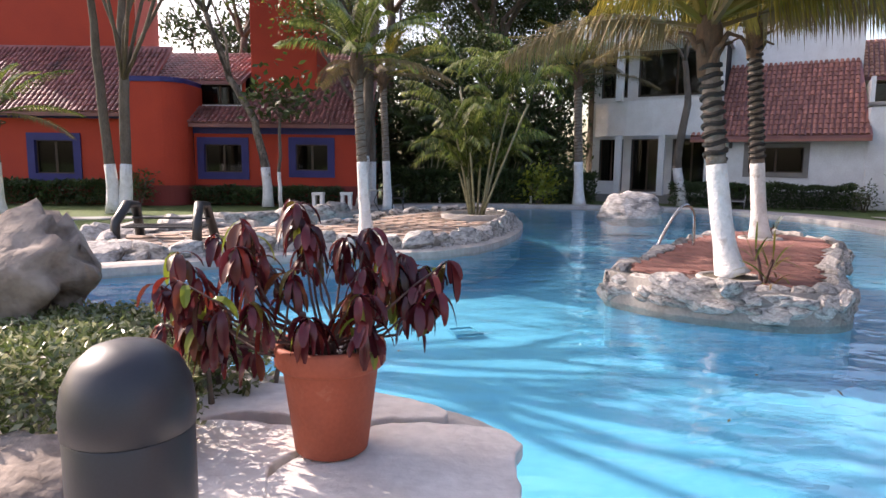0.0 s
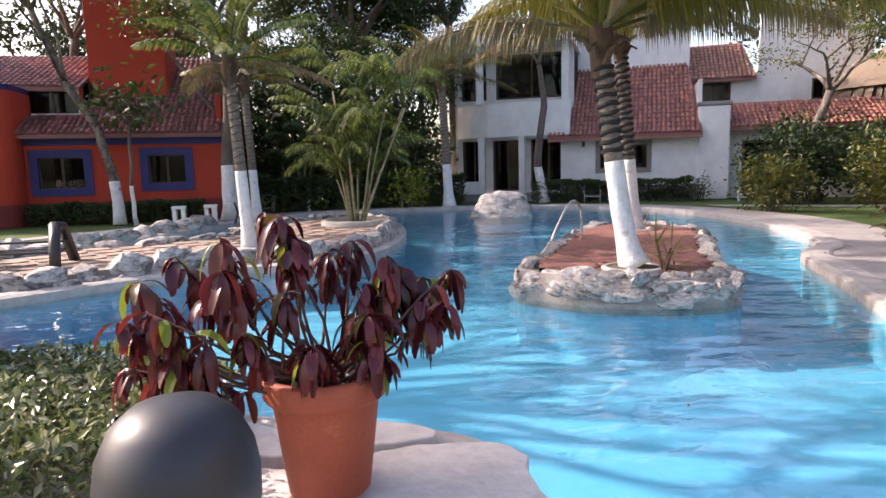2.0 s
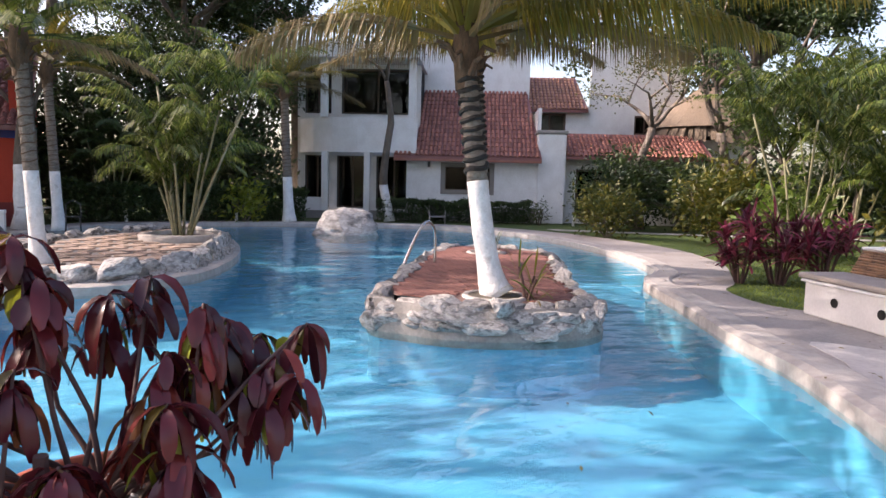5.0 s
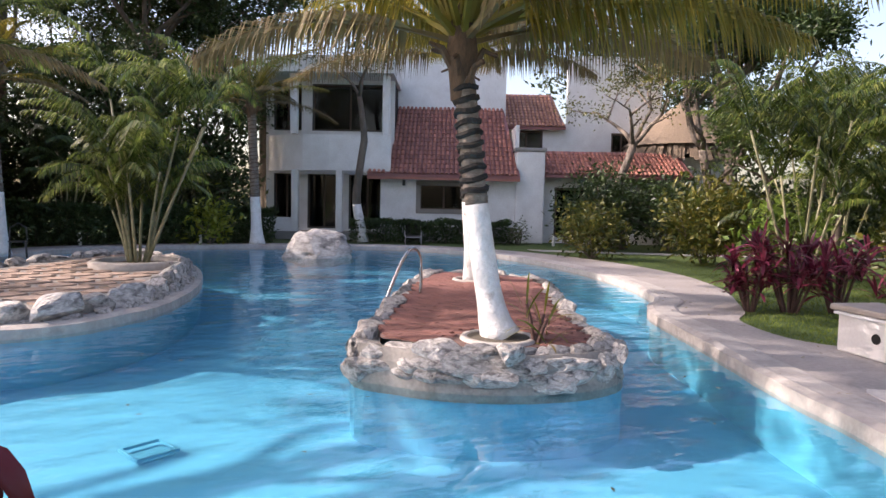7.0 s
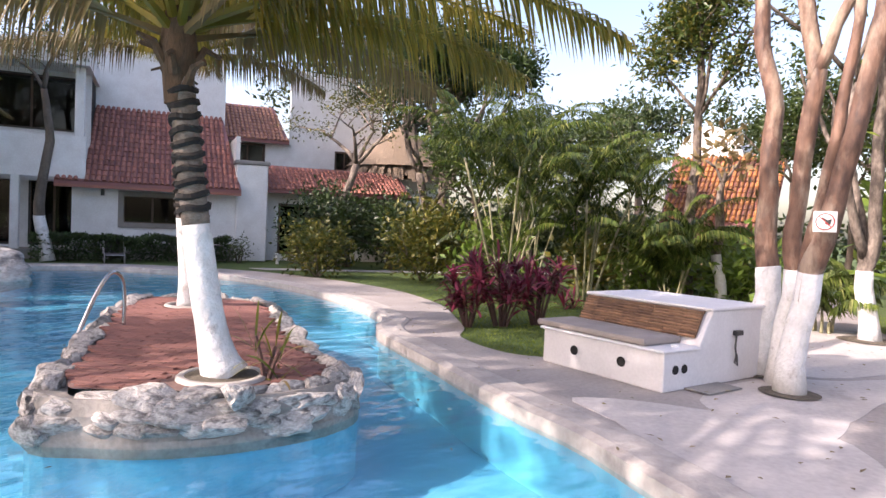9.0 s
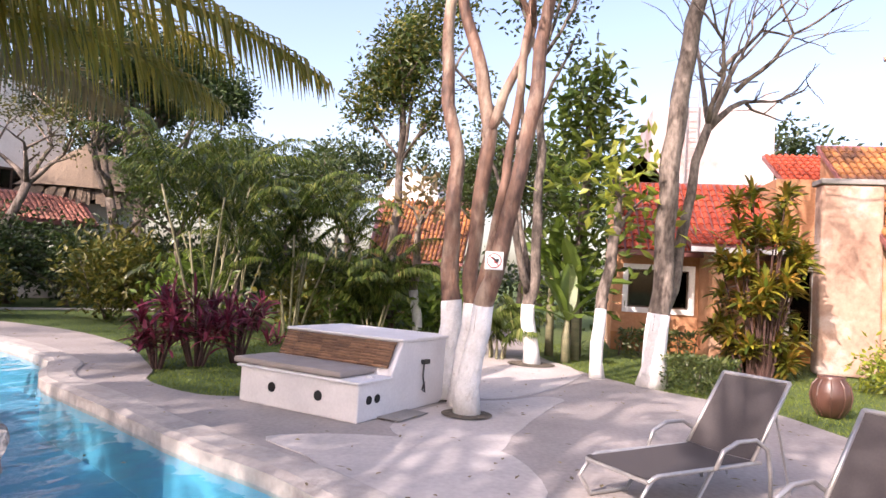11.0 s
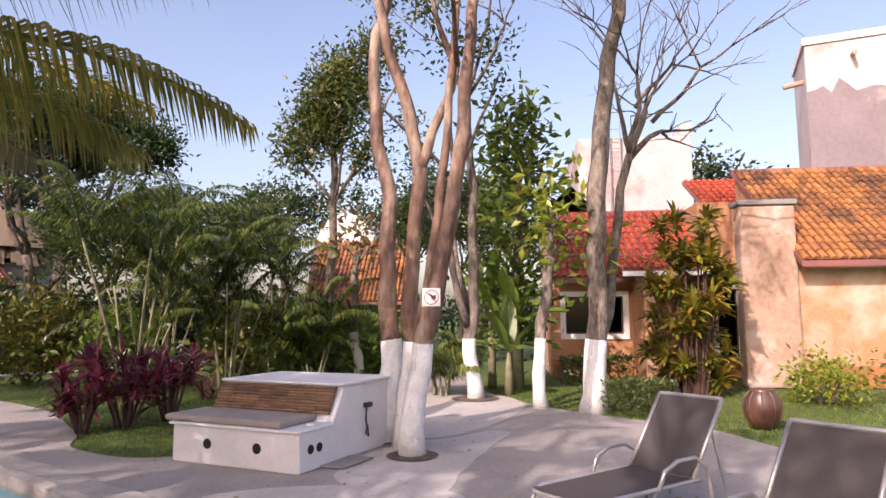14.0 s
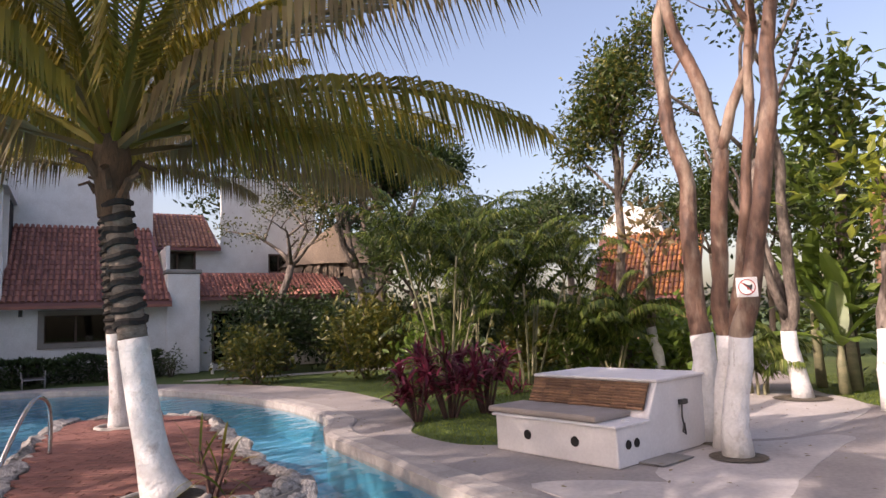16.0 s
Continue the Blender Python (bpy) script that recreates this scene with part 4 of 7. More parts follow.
# ---- the white house beyond the pool ----
wh = thing("white_house", pose(13.9, 27.0, 0, 0, 0, -30), "two-storey white house with terracotta roofs and a balcony", "house")
part("wall", wall_open(-2.98, 2.95, 0.66, 3.3, 0.25, [(-1.25, 0.9, 1.4, 2.52)]), M_WHITE, wh, "white lime-painted wall")
part("plinth", Geo().box((-3.01, -0.05, 0), (2.95, 0.25, 0.66)), M_GREYBASE, wh, "grey plinth")
window(wh, -1.2, 0.85, 1.44, 2.48, 0.0, M_STONEFRAME, 0.2, 0.05, panes=2)
part("wall", Geo().box((2.95, 0.0, 0), (3.1, 6.0, 5.2)), M_WHITE, wh)
part("wall", Geo().box((-2.98, 0.25, 0), (-2.73, 3.4, 3.6)), M_WHITE, wh)
bpart("chimney_wall", Geo().box((2.97, -0.15, 0), (4.25, 0.75, 4.04)), M_WHITE, wh, 0.06, "white buttress wall with stained cap")
bpart("cap", Geo().box((2.9, -0.2, 4.04), (4.32, 0.8, 4.21)), M_GREYBASE, wh, 0.04)
tiled_roof(wh, -2.55, 3.12, -0.6, 2.93, 3.6, 6.4, M_TILE, u0b=-2.6, u1b=2.65)
tiled_roof(wh, -3.5, -2.55, -0.6, 2.93, 0.35, 3.73, M_TILE)
part("fascia", Geo().box((-3.5, -0.62, 2.70), (3.12, -0.54, 2.81)), M_TILE, wh)
part("wall_lamp", Geo().box((-2.0, -0.12, 2.45), (-1.88, 0.0, 2.7)), M_BLACK, wh, "small black wall lantern")
part("upper_block", wall_open(-2.6, 2.75, 5.6, 9.9, 3.5, [], 3.5), M_WHITE, wh, "tall white upper wall")
part("wall", wall_open(2.75, 7.4, 3.0, 5.85, 0.25, [(3.1, 4.7, 4.5, 5.45)], 4.3), M_WHITE, wh)
window(wh, 3.15, 4.65, 4.55, 5.4, 4.3, M_WOOD, 0.06, 0.03)
tiled_roof(wh, 2.8, 5.8, 3.9, 5.62, 7.2, 7.75, M_TILESALMON, u1b=5.5)
part("upper_block", wall_open(6.2, 11.2, 2.6, 9.6, 0.3, [(8.6, 9.7, 4.6, 5.6)], 6.0), M_WHITE, wh)
window(wh, 8.65, 9.65, 4.65, 5.55, 6.0, M_WOOD, 0.06, 0.03)
part("side_wall", Geo().box((11.0, 6.3, 0), (11.2, 10, 9.6)), M_WHITE, wh)
tiled_roof(wh, 4.27, 10.84, 0.1, 3.08, 2.4, 4.3, M_TILE)
part("wall", wall_open(4.27, 10.84, 0.0, 3.05, 0.25, [(4.9, 6.7, 0.3, 2.5), (7.6, 9.2, 0.9, 2.3)], 0.9), M_WHITE, wh)
window(wh, 4.95, 6.65, 0.35, 2.45, 0.9, M_WOOD, 0.08, 0.03)
window(wh, 7.65, 9.15, 0.95, 2.25, 0.9, M_WOOD, 0.08, 0.03)
# patio and balcony wing
part("floor_slab", Geo().box((-8.2, -0.6, 0), (-2.75, 4, 0.35)), M_GREYBASE, wh)
part("low_wall", Geo().box((-8.2, -0.4, 0.35), (-6.85, -0.2, 0.95)), M_WHITE, wh)
for u in (-6.7, -4.75):
    bpart("column", Geo().box((u - 0.14, -0.45, 0.35), (u + 0.14, -0.15, 3.05)), M_WHITE, wh, 0.03)
arc = [(-8.2, 0.9), (-7.4, 0.25), (-6.4, -0.2), (-5.2, -0.45), (-3.9, -0.5), (-2.5, -0.5)]
na = len(arc)
g = Geo().add([(a, b + dv, z) for dv, z in ((0, 3.03), (0, 4.6), (0.18, 4.6), (0.18, 3.03)) for a, b in arc],
              [(r * na + k, r * na + k + 1, (r + 1) % 4 * na + k + 1, (r + 1) % 4 * na + k) for r in range(4) for k in range(na - 1)] + [(0, na, 2 * na, 3 * na), (4 * na - 1, 3 * na - 1, 2 * na - 1, na - 1)])
part("balcony", g, M_WHITE, wh, "curved white balcony parapet")
part("balcony_floor", Geo().box((-8.1, 0.9, 2.93), (-2.75, 4, 3.03)), M_WHITE, wh)
doors = ((-8.0, -6.85, 0.45, 3.0), (-6.45, -4.95, 0.45, 3.0), (-4.55, -2.85, 0.45, 3.0), (-8.0, -6.75, 4.9, 7.0), (-6.25, -2.8, 4.9, 7.0))
part("back_wall", wall_open(-8.2, -2.5, 0.35, 7.2, 0.2, doors, 1.1), M_WHITE, wh)
for a, b, c, d in doors:
    window(wh, a + .05, b - .05, c + .05, d - .05, 1.1, M_BLACK, 0.05, 0.02, t=0.22)
for u in (-6.78, -2.75):
    bpart("column", Geo().box((u - 0.16, -0.3, 4.6), (u + 0.16, 0.02, 7.2)), M_WHITE, wh, 0.03)
part("roof_slab", Geo().box((-8.4, -0.7, 7.2), (-2.4, 5, 7.9)), M_WHITE, wh)
part("side_wall", Geo().box((-8.4, 1.2, 0), (-8.2, 5, 7.2)), M_WHITE, wh)

# ---- thatched terrace ----
pal = thing("thatched_palapa", wh.matrix_basis @ Vector((11.85, 4.6, 0)), "round thatched palm roof on timber posts over a white terrace", "palapa")
part("terrace", Geo().lathe([(2.4, 0.0), (2.4, 4.1), (2.25, 4.1), (2.25, 3.3), (0.01, 3.3)], (0, 0, 0), 28), M_WHITE, pal, "white terrace wall")
g = Geo()
for k in range(900):
    a, s = rng.random() * 6.283, rng.random() ** 0.6
    r1 = 0.1 + 2.75 * s
    z1 = 7.1 - 2.35 * s ** 0.85
    r2, z2 = r1 + 0.5, z1 - 0.5 - 0.35 * s
    w = 0.09
    g.add([(math.cos(a - w / max(r1, .5)) * r1, math.sin(a - w / max(r1, .5)) * r1, z1), (math.cos(a + w / max(r1, .5)) * r1, math.sin(a + w / max(r1, .5)) * r1, z1),
           (math.cos(a + .03) * r2, math.sin(a + .03) * r2, z2 + rng.uniform(-.12, .05)), (math.cos(a - .03) * r2, math.sin(a - .03) * r2, z2)], [(0, 1, 2, 3)])
g.lathe([(3.0, 4.75), (2.2, 5.4), (1.2, 6.3), (0.02, 7.15)], (0, 0, 0), 24)
part("thatch", g, M_THATCH, pal, "shaggy grey-brown thatch")
for k in range(6):
    a = k * 1.047
    part("post", Geo().tube([(math.cos(a) * 2.1, math.sin(a) * 2.1, 3.3), (math.cos(a) * 2.1, math.sin(a) * 2.1, 5.4)], 0.08, 8), M_WOOD, pal)

# ---- the orange house ----
oh = thing("orange_house", (0, 0, 0), "orange-red house with deep blue window surrounds and plum tiled roof", "house")
part("wall", wall_open(-10.1, -3.3, 0.75, 3.4, 0.25, [(-9.45, -7.9, 1.2, 2.35), (-5.9, -4.58, 1.3, 2.38)], 25), M_ORANGE, oh)
part("plinth", Geo().box((-10.1, 24.96, 0), (-3.3, 25.25, 0.75)), M_MAROON, oh)
for a, b, c, d in ((-9.4, -7.95, 1.24, 2.31), (-5.86, -4.62, 1.34, 2.34)):
    window(oh, a, b, c, d, 25, M_BLUE, 0.27, 0.06, curtain_on=False)
part("band", Geo().box((-10.1, 24.93, 2.72), (-3.3, 25.0, 2.96)), M_BLUE, oh, "blue band under the eave")
part("side_wall", Geo().box((-3.5, 25.25, 0), (-3.3, 31, 4.5)), M_ORANGE, oh)
tiled_roof(oh, -8.1, -3.0, 24.5, 3.08, 30.0, 6.5, M_TILEDARK)
tiled_roof(oh, -10.3, -8.1, 24.5, 3.08, 25.9, 3.85, M_TILEDARK)
part("clerestory", wall_open(-10.1, -8.1, 3.6, 4.85, 0.2, [(-10.0, -8.2, 3.85, 4.75)], 26.0), M_ORANGE, oh)
window(oh, -9.95, -8.25, 3.9, 4.7, 26.0, M_WHITE, 0.05, 0.02, panes=2)
tiled_roof(oh, -13.0, -8.1, 25.7, 4.8, 30.0, 6.55, M_TILEDARK)
part("roof_back", Geo().box((-13, 30.0, 0), (-3.3, 30.2, 6.4)), M_ORANGE, oh)
bpart("chimney_block", Geo().box((-8.05, 26.8, 4.4), (-5.35, 29.2, 8.45)), M_ORANGE, oh, 0.03, "plain orange block above the roof")
# rounded corner tower
g = Geo()
loop = [(-11.7, 26.0), (-11.7, 23.75)] + [(-10.6 + 0.8 * math.sin(a), 24.55 - 0.8 * math.cos(a)) for a in (k * math.pi / 16 for k in range(0, 9))] + [(-9.8, 26.0)]
curtain(g, loop, 0.75, 4.52)
g.add([(x, y, 4.52) for x, y in loop], [tuple(range(len(loop)))])
part("corner_tower", g, M_ORANGE, oh, "round-cornered orange tower")
g = Geo()
curtain(g, [(x - .0, y - .02) for x, y in loop], 0.0, 0.75)
part("plinth", g, M_MAROON, oh)
part("cap", Geo().slab([(x * 1.006 + .06, y - .06, 4.7) for x, y in loop], 0.18), M_BLUE, oh, "blue coping")
part("niche", Geo().box((-9.95, 24.92, 1.6), (-9.8, 25.0, 3.0)), M_BLUE, oh)
part("wall", wall_open(-20, -11.7, 0.75, 3.5, 0.25, [(-15.6, -14.03, 1.1, 2.42)], 24.3), M_ORANGE, oh)
part("plinth", Geo().box((-20, 24.26, 0), (-11.7, 24.55, 0.75)), M_MAROON, oh)
window(oh, -15.55, -14.08, 1.14, 2.38, 24.3, M_BLUE, 0.28, 0.06)
part("band", Geo().box((-20, 24.23, 3.2), (-11.7, 24.3, 3.45)), M_BLUE, oh)
tiled_roof(oh, -20, -11.5, 23.85, 3.4, 27.5, 6.4, M_TILEDARK)
part("upper_block", Geo().box((-20, 27.5, 5), (-13.05, 29.6, 11)), M_ORANGE, oh)
# the block's right side takes a paler pink than its orange front
part("side_face", Geo().box((-13.04, 27.52, 5), (-12.98, 29.58, 11)), M_PINK, oh, "paler pink side face")

# ---- the peach house ----
ph = thing("peach_house", pose(16, 0, 0, 0, 0, -90), "weathered peach bungalow with ochre and red tiled roofs", "house")
# along x here runs towards -y of the world, y runs towards +x
part("wall", wall_open(3.1, 12.0, 0.5, 3.1, 0.25, [(6.55, 8.4, 0.98, 2.3)]), M_PEACH, ph, "peach wall with faded patches")
part("plinth", Geo().box((3.1, -0.04, 0), (12.0, 0.25, 0.5)), M_PEACHLOW, ph, "ochre plinth")
window(ph, 6.6, 8.35, 1.02, 2.26, 0.0, M_TOWER, 0.24, 0.07, curtain_on=True, sill=True)
bpart("chimney", Geo().box((3.02, -0.15, 0), (4.3, 0.35, 4.3)), M_CHIMNEY, ph, 0.07, "broad stained plaster chimney")
bpart("cap", Geo().box((2.97, -0.2, 4.3), (4.35, 0.4, 4.43)), M_GREYBASE, ph, 0.03)
part("eave_board", Geo().box((4.3, -0.5, 2.76), (12.2, -0.40, 2.9)), M_PEACH, ph)
tiled_roof(ph, 4.2, 12.2, -0.55, 2.93, 3.8, 6.05, M_TILEOCHRE, singles=300)
part("gable", Geo().add([(4.32, -0.3, 2.85), (4.32, 3.8, 2.85), (4.32, 3.8, 5.85)], [(0, 1, 2)]), M_PEACH, ph)
part("wall", wall_open(-1.3, 4.0, 0.5, 2.85, 0.25, [(-0.95, 0.75, 1.15, 2.3), (3.2, 3.8, 0.5, 2.45)], 2.5), M_PEACH, ph)
part("plinth", Geo().box((-1.3, 2.46, 0), (4.0, 2.75, 0.5)), M_PEACHLOW, ph)
window(ph, -0.9, 0.7, 1.2, 2.25, 2.5, M_WHITE, 0.14, 0.06)
window(ph, 3.22, 3.78, 0.55, 2.42, 2.5, M_WHITE, 0.12, 0.06, panes=1)
bpart("porch_post", Geo().box((0.95, 0.9, 0), (1.25, 1.2, 2.8)), M_PEACH, ph, 0.03)
part("porch_wall", Geo().box((0.95, 1.2, 0), (1.2, 2.5, 2.8)), M_PEACH, ph)
tiled_roof(ph, -1.25, 3.3, 2.0, 2.75, 5.2, 5.1, M_TILERED)
tiled_roof(ph, 0.4, 3.0, 0.7, 2.87, 2.2, 3.4, M_TILERED)
part("eave_board", Geo().box((0.4, 0.66, 2.7), (3.0, 0.74, 2.82)), M_WHITE, ph)
tiled_roof(ph, 3.5, 6.9, 4.0, 4.95, 6.5, 6.3, M_TILERED)
part("wall", Geo().box((2.9, 2.8, 2.8), (4.3, 6.0, 4.9)), M_PEACH, ph)
part("far_gable", Geo().add([(-1.3, 5.2, 5.1), (0.4, 5.2, 5.1), (-0.4, 5.2, 6.0)], [(0, 1, 2), (2, 1, 0)]), M_PEACH, ph)
part("side_wall", Geo().box((-1.3, 2.75, 0), (-1.1, 7, 4.8)), M_PEACH, ph)
tw = thing("white_water_tower", (25.0, -2.4, 0), "square white plaster tank tower behind the roofs", "tower")
bpart("body", Geo().box((0, -2.2, 0), (5, 2.1, 8.6)), M_TOWER, tw, 0.05)
part("parapet", Geo().add([(0, -2.2, 8.6), (5, -2.2, 8.6), (5, -1.8, 8.6), (0, -1.8, 8.6), (0, -2.2, 9.1), (5, -2.2, 8.6), (5, -1.8, 8.6), (0, -1.8, 9.1)], [(0, 1, 5, 4), (3, 7, 6, 2), (0, 4, 7, 3), (4, 5, 6, 7)]), M_TOWER, tw)
part("ladder_rail", Geo().tube([(-0.15, 0.9, 3), (-0.15, 0.9, 9.2)], 0.03, 6), M_ALU, tw)
part("ladder_rail", Geo().tube([(-0.15, 0.5, 3), (-0.15, 0.5, 9.2)], 0.03, 6), M_ALU, tw)
for k in range(16):
    part("rung", Geo().tube([(-0.15, 0.9, 3.2 + k * .38), (-0.15, 0.5, 3.2 + k * .38)], 0.02, 5), M_ALU, tw)
part("aerial", Geo().tube([(0.2, 0.0, 8.6), (0.2, 0.0, 9.5), (0.2, -1.6, 9.6)], 0.03, 5), M_BLACK, tw)
t2 = thing("tall_white_block", pose(21.0, -7.1, 0, 0, 0, -17), "tall stained white plaster block with shade painted on its lower half", "building")
bpart("body", Geo().box((0, -9, 0), (3, 0, 10.3)), M_TOWER, t2, 0.05)
# thin ragged-topped sheet, coloured as tree shade on the lower half
edge = [(-0.02, -9 + 9 * k / 40, 8.75 + 0.5 * noise.noise((k * 0.35, 3, 0)) + 0.35 * noise.noise((k * 1.1, 7, 0))) for k in range(41)]
part("painted_shade", Geo().add([(-0.02, p[1], 5.5) for p in edge] + edge, [(k, k + 41, k + 42, k + 1) for k in range(40)]), M_BLOCKSHADE, t2, "grey-mauve tree shade painted over the lower plaster")
part("coping", Geo().box((-0.06, -9, 10.3), (3, 0.06, 10.52)), M_WHITE, t2)
for y in (-1.3, -2.6, -3.9, -5.4):
    part("drain_spout", Geo().tube([(-0.45, y, 9.7), (0.1, y, 9.8)], 0.07, 8), M_CHIMNEY, t2, "clay drain spout")
part("drain_spout", Geo().tube([(0.6, 0.6, 9.2), (0.6, -0.1, 9.3)], 0.09, 8), M_CHIMNEY, t2)

# ---- small far building ----
fb = thing("garden_house", pose(28, 10, 0, 0, 0, -90), "small house with orange tiled roof and white vaulted wall", "house")
part("wall", wall_open(-1.7, 2.7, 0, 2.5, 0.25, [(0.2, 1.6, 0.4, 2.4)], 0.4), M_PEACH, fb)
tiled_roof(fb, -1.5, 2.9, -0.2, 2.4, 2.6, 5.4, M_TILEOCHRE, u0b=-1.9)
g = Geo()
arch = [(-0.35 - 1.48 * math.cos(a), 5.2 + 1.6 * math.sin(a)) for a in (k * math.pi / 16 for k in range(17))]
n = len(arch)
g.add([(x, 2.6, z) for x, z in arch] + [(x, 6, z) for x, z in arch], [tuple(range(n - 1, -1, -1))] + [(i, (i + 1) % n, (i + 1) % n + n, i + n) for i in range(n)])
part("vault", g, M_WHITE, fb, "white vaulted upper wall")
window(fb, 0.25, 1.55, 0.45, 2.35, 0.4, M_WOOD, 0.06, 0.03)

# ---- the paved islands in the pool ----
def shrunk(loop, by):
    k = len(loop)
    out = []
    for i in range(k):
        d = (Vector(loop[(i + 1) % k]) - Vector(loop[i - 1])).normalized()
        p = Vector(loop[i]) - Vector((d.y, -d.x)) * by
        out.append((p.x, p.y))
    return out


isl = thing("pool_island", (0, 0, 0), "stone-edged island in the pool paved with red brick", "island")
g = Geo()
inner = shrunk(ISLAND, 0.30)
curtain(g, shrunk(ISLAND, -0.012), -0.2, -0.06)
curtain(g, ISLAND, -0.1, 0.12)
k = len(ISLAND)
for a, b in ((ISLAND, [(x, y, 0.24) for x, y in shrunk(ISLAND, 0.06)]),):
    g.add([(x, y, 0.12) for x, y in a] + list(b), [(i, (i + 1) % k, (i + 1) % k + k, i + k) for i in range(k)])
g.add([(x, y, 0.24) for x, y in shrunk(ISLAND, 0.06)] + [(x, y, 0.20) for x, y in inner], [(i, (i + 1) % k, (i + 1) % k + k, i + k) for i in range(k)])
part("mortar_edge", g, M_MORTAR, isl, "pale mortar between the edge stones")
part("bedding", flat_with_holes([inner], 0.262), M_BRICKBED, isl, "dark sand bed of the paving")


def stones_round(parent, loop, step, z, size, start=0.0, keep=None, off=0.14):
    """Rough stones set along a loop."""
    k, acc, n = len(loop), start, 0
    for i in range(k):
        a, b = Vector(loop[i]), Vector(loop[(i + 1) % k])
        acc += (b - a).length
        if acc >= step:
            acc = rng.uniform(-0.08, 0.05)
            d = (b - a).normalized()
            p = a - Vector((d.y, -d.x)) * (off + rng.uniform(-.03, .04))
            if keep and not keep(p):
                continue
            s = size * rng.uniform(0.75, 1.25)
            rock_at(parent, p.x, p.y, z + rng.uniform(-.03, .04), s * rng.uniform(.95, 1.3), s * 0.6, s * rng.uniform(.45, .65), math.atan2(d.y, d.x) + rng.uniform(-.3, .3), rng.randrange(8))
            n += 1


def dense(loop, m=4):
    out = []
    for i in range(len(loop)):
        a, b = loop[i], loop[(i + 1) % len(loop)]
        out += [(a[0] + (b[0] - a[0]) * j / m, a[1] + (b[1] - a[1]) * j / m) for j in range(m)]
    return out


stones_round(isl, dense(ISLAND), 0.36, 0.19, 0.255, off=0.17)
stones_round(isl, dense(ISLAND), 0.26, 0.02, 0.2, 0.1, off=0.035)
stones_round(isl, dense(ISLAND), 0.29, 0.12, 0.19, 0.2, off=0.045)

pen = thing("stone_peninsula", (0, 0, 0), "rock-edged flagstone spit reaching into the pool", "island")
PEN = spline([(-5.2, 14.3), (-3.9, 14.6), (-2.3, 16.2), (-1.7, 18.4), (-0.7, 19.9), (0.3, 20.9), (1.3, 20.8), (1.8, 19.2), (1.7, 17.0), (1.3, 15.2), (0.7, 13.5), (0.0, 12.5), (-0.8, 11.95), (-1.9, 11.95), (-3.6, 11.1), (-4.6, 10.4), (-5.9, 10.8), (-6.4, 12.6)][::-1], 5)
if sum(a[0] * b[1] - b[0] * a[1] for a, b in zip(PEN, PEN[1:] + PEN[:1])) < 0:
    PEN = PEN[::-1]
g = flat_with_holes([PEN], 0.16)
curtain(g, PEN, 0.0, 0.16)
part("bedding", g, M_MORTAR, pen, "mortar bed")
stones_round(pen, dense(PEN), 0.55, 0.14, 0.34, off=0.06)
stones_round(pen, dense(shrunk(PEN, -0.14)), 0.42, 0.02, 0.2, 0.2, off=0.0)

arm = thing("rock_border", (0, 0, 0), "low limestone rocks along the pool bank", "rocks")
for i, (x, y) in enumerate([(-5.9, 15.9), (-5.7, 16.7), (-5.2, 17.6), (-4.8, 18.5), (-4.4, 19.4), (-4.0, 20.3), (-6.5, 14.9), (-6.9, 13.8), (-5.6, 10.2), (-6.3, 9.6), (-3.6, 21.3), (-7.2, 12.9), (-7.0, 8.9)]):
    rock_at(arm, x, y, 0.08, rng.uniform(.4, .6), rng.uniform(.3, .45), rng.uniform(.22, .34), rng.random() * 3, i)

# ---- boulders ----
def boulder(name, at, size, label, material, seed, rough=0.45, rot=0.0):
    me = rock_mesh(seed, rough, 4)
    me.materials.append(material)
    me.polygons.foreach_set("use_smooth", [True] * len(me.polygons))
    ob = new(name, me)
    ob.matrix_basis = Matrix.LocRotScale(at, Euler((0, 0, rot)), size)
    return tagged(ob, label, "rock")


boulder("boulder", (6.3, 22.3, 0.2), (1.08, 0.9, 0.58), "large pale limestone boulder at the pool edge", M_ROCK, 3)
boulder("boulder", (-3.02, 4.5, 0.72), (0.62, 0.5, 0.52), "big brown weathered boulder beside the hedge", M_BOULDER, 14, 0.9, 0.8)
boulder("boulder", (-3.35, 4.3, 0.35), (0.6, 0.5, 0.42), "brown boulder under a larger one", M_BOULDER, 6, 0.8, 2.1)
boulder("boulder", (-4.1, 4.6, 0.4), (0.7, 0.5, 0.75), "brown boulder behind a larger one", M_BOULDER, 9, 0.4)
boulder("boulder", (-1.95, 2.55, 0.05), (0.5, 0.4, 0.3), "low brown boulder half under ivy", M_BOULDER, 11, 0.4)

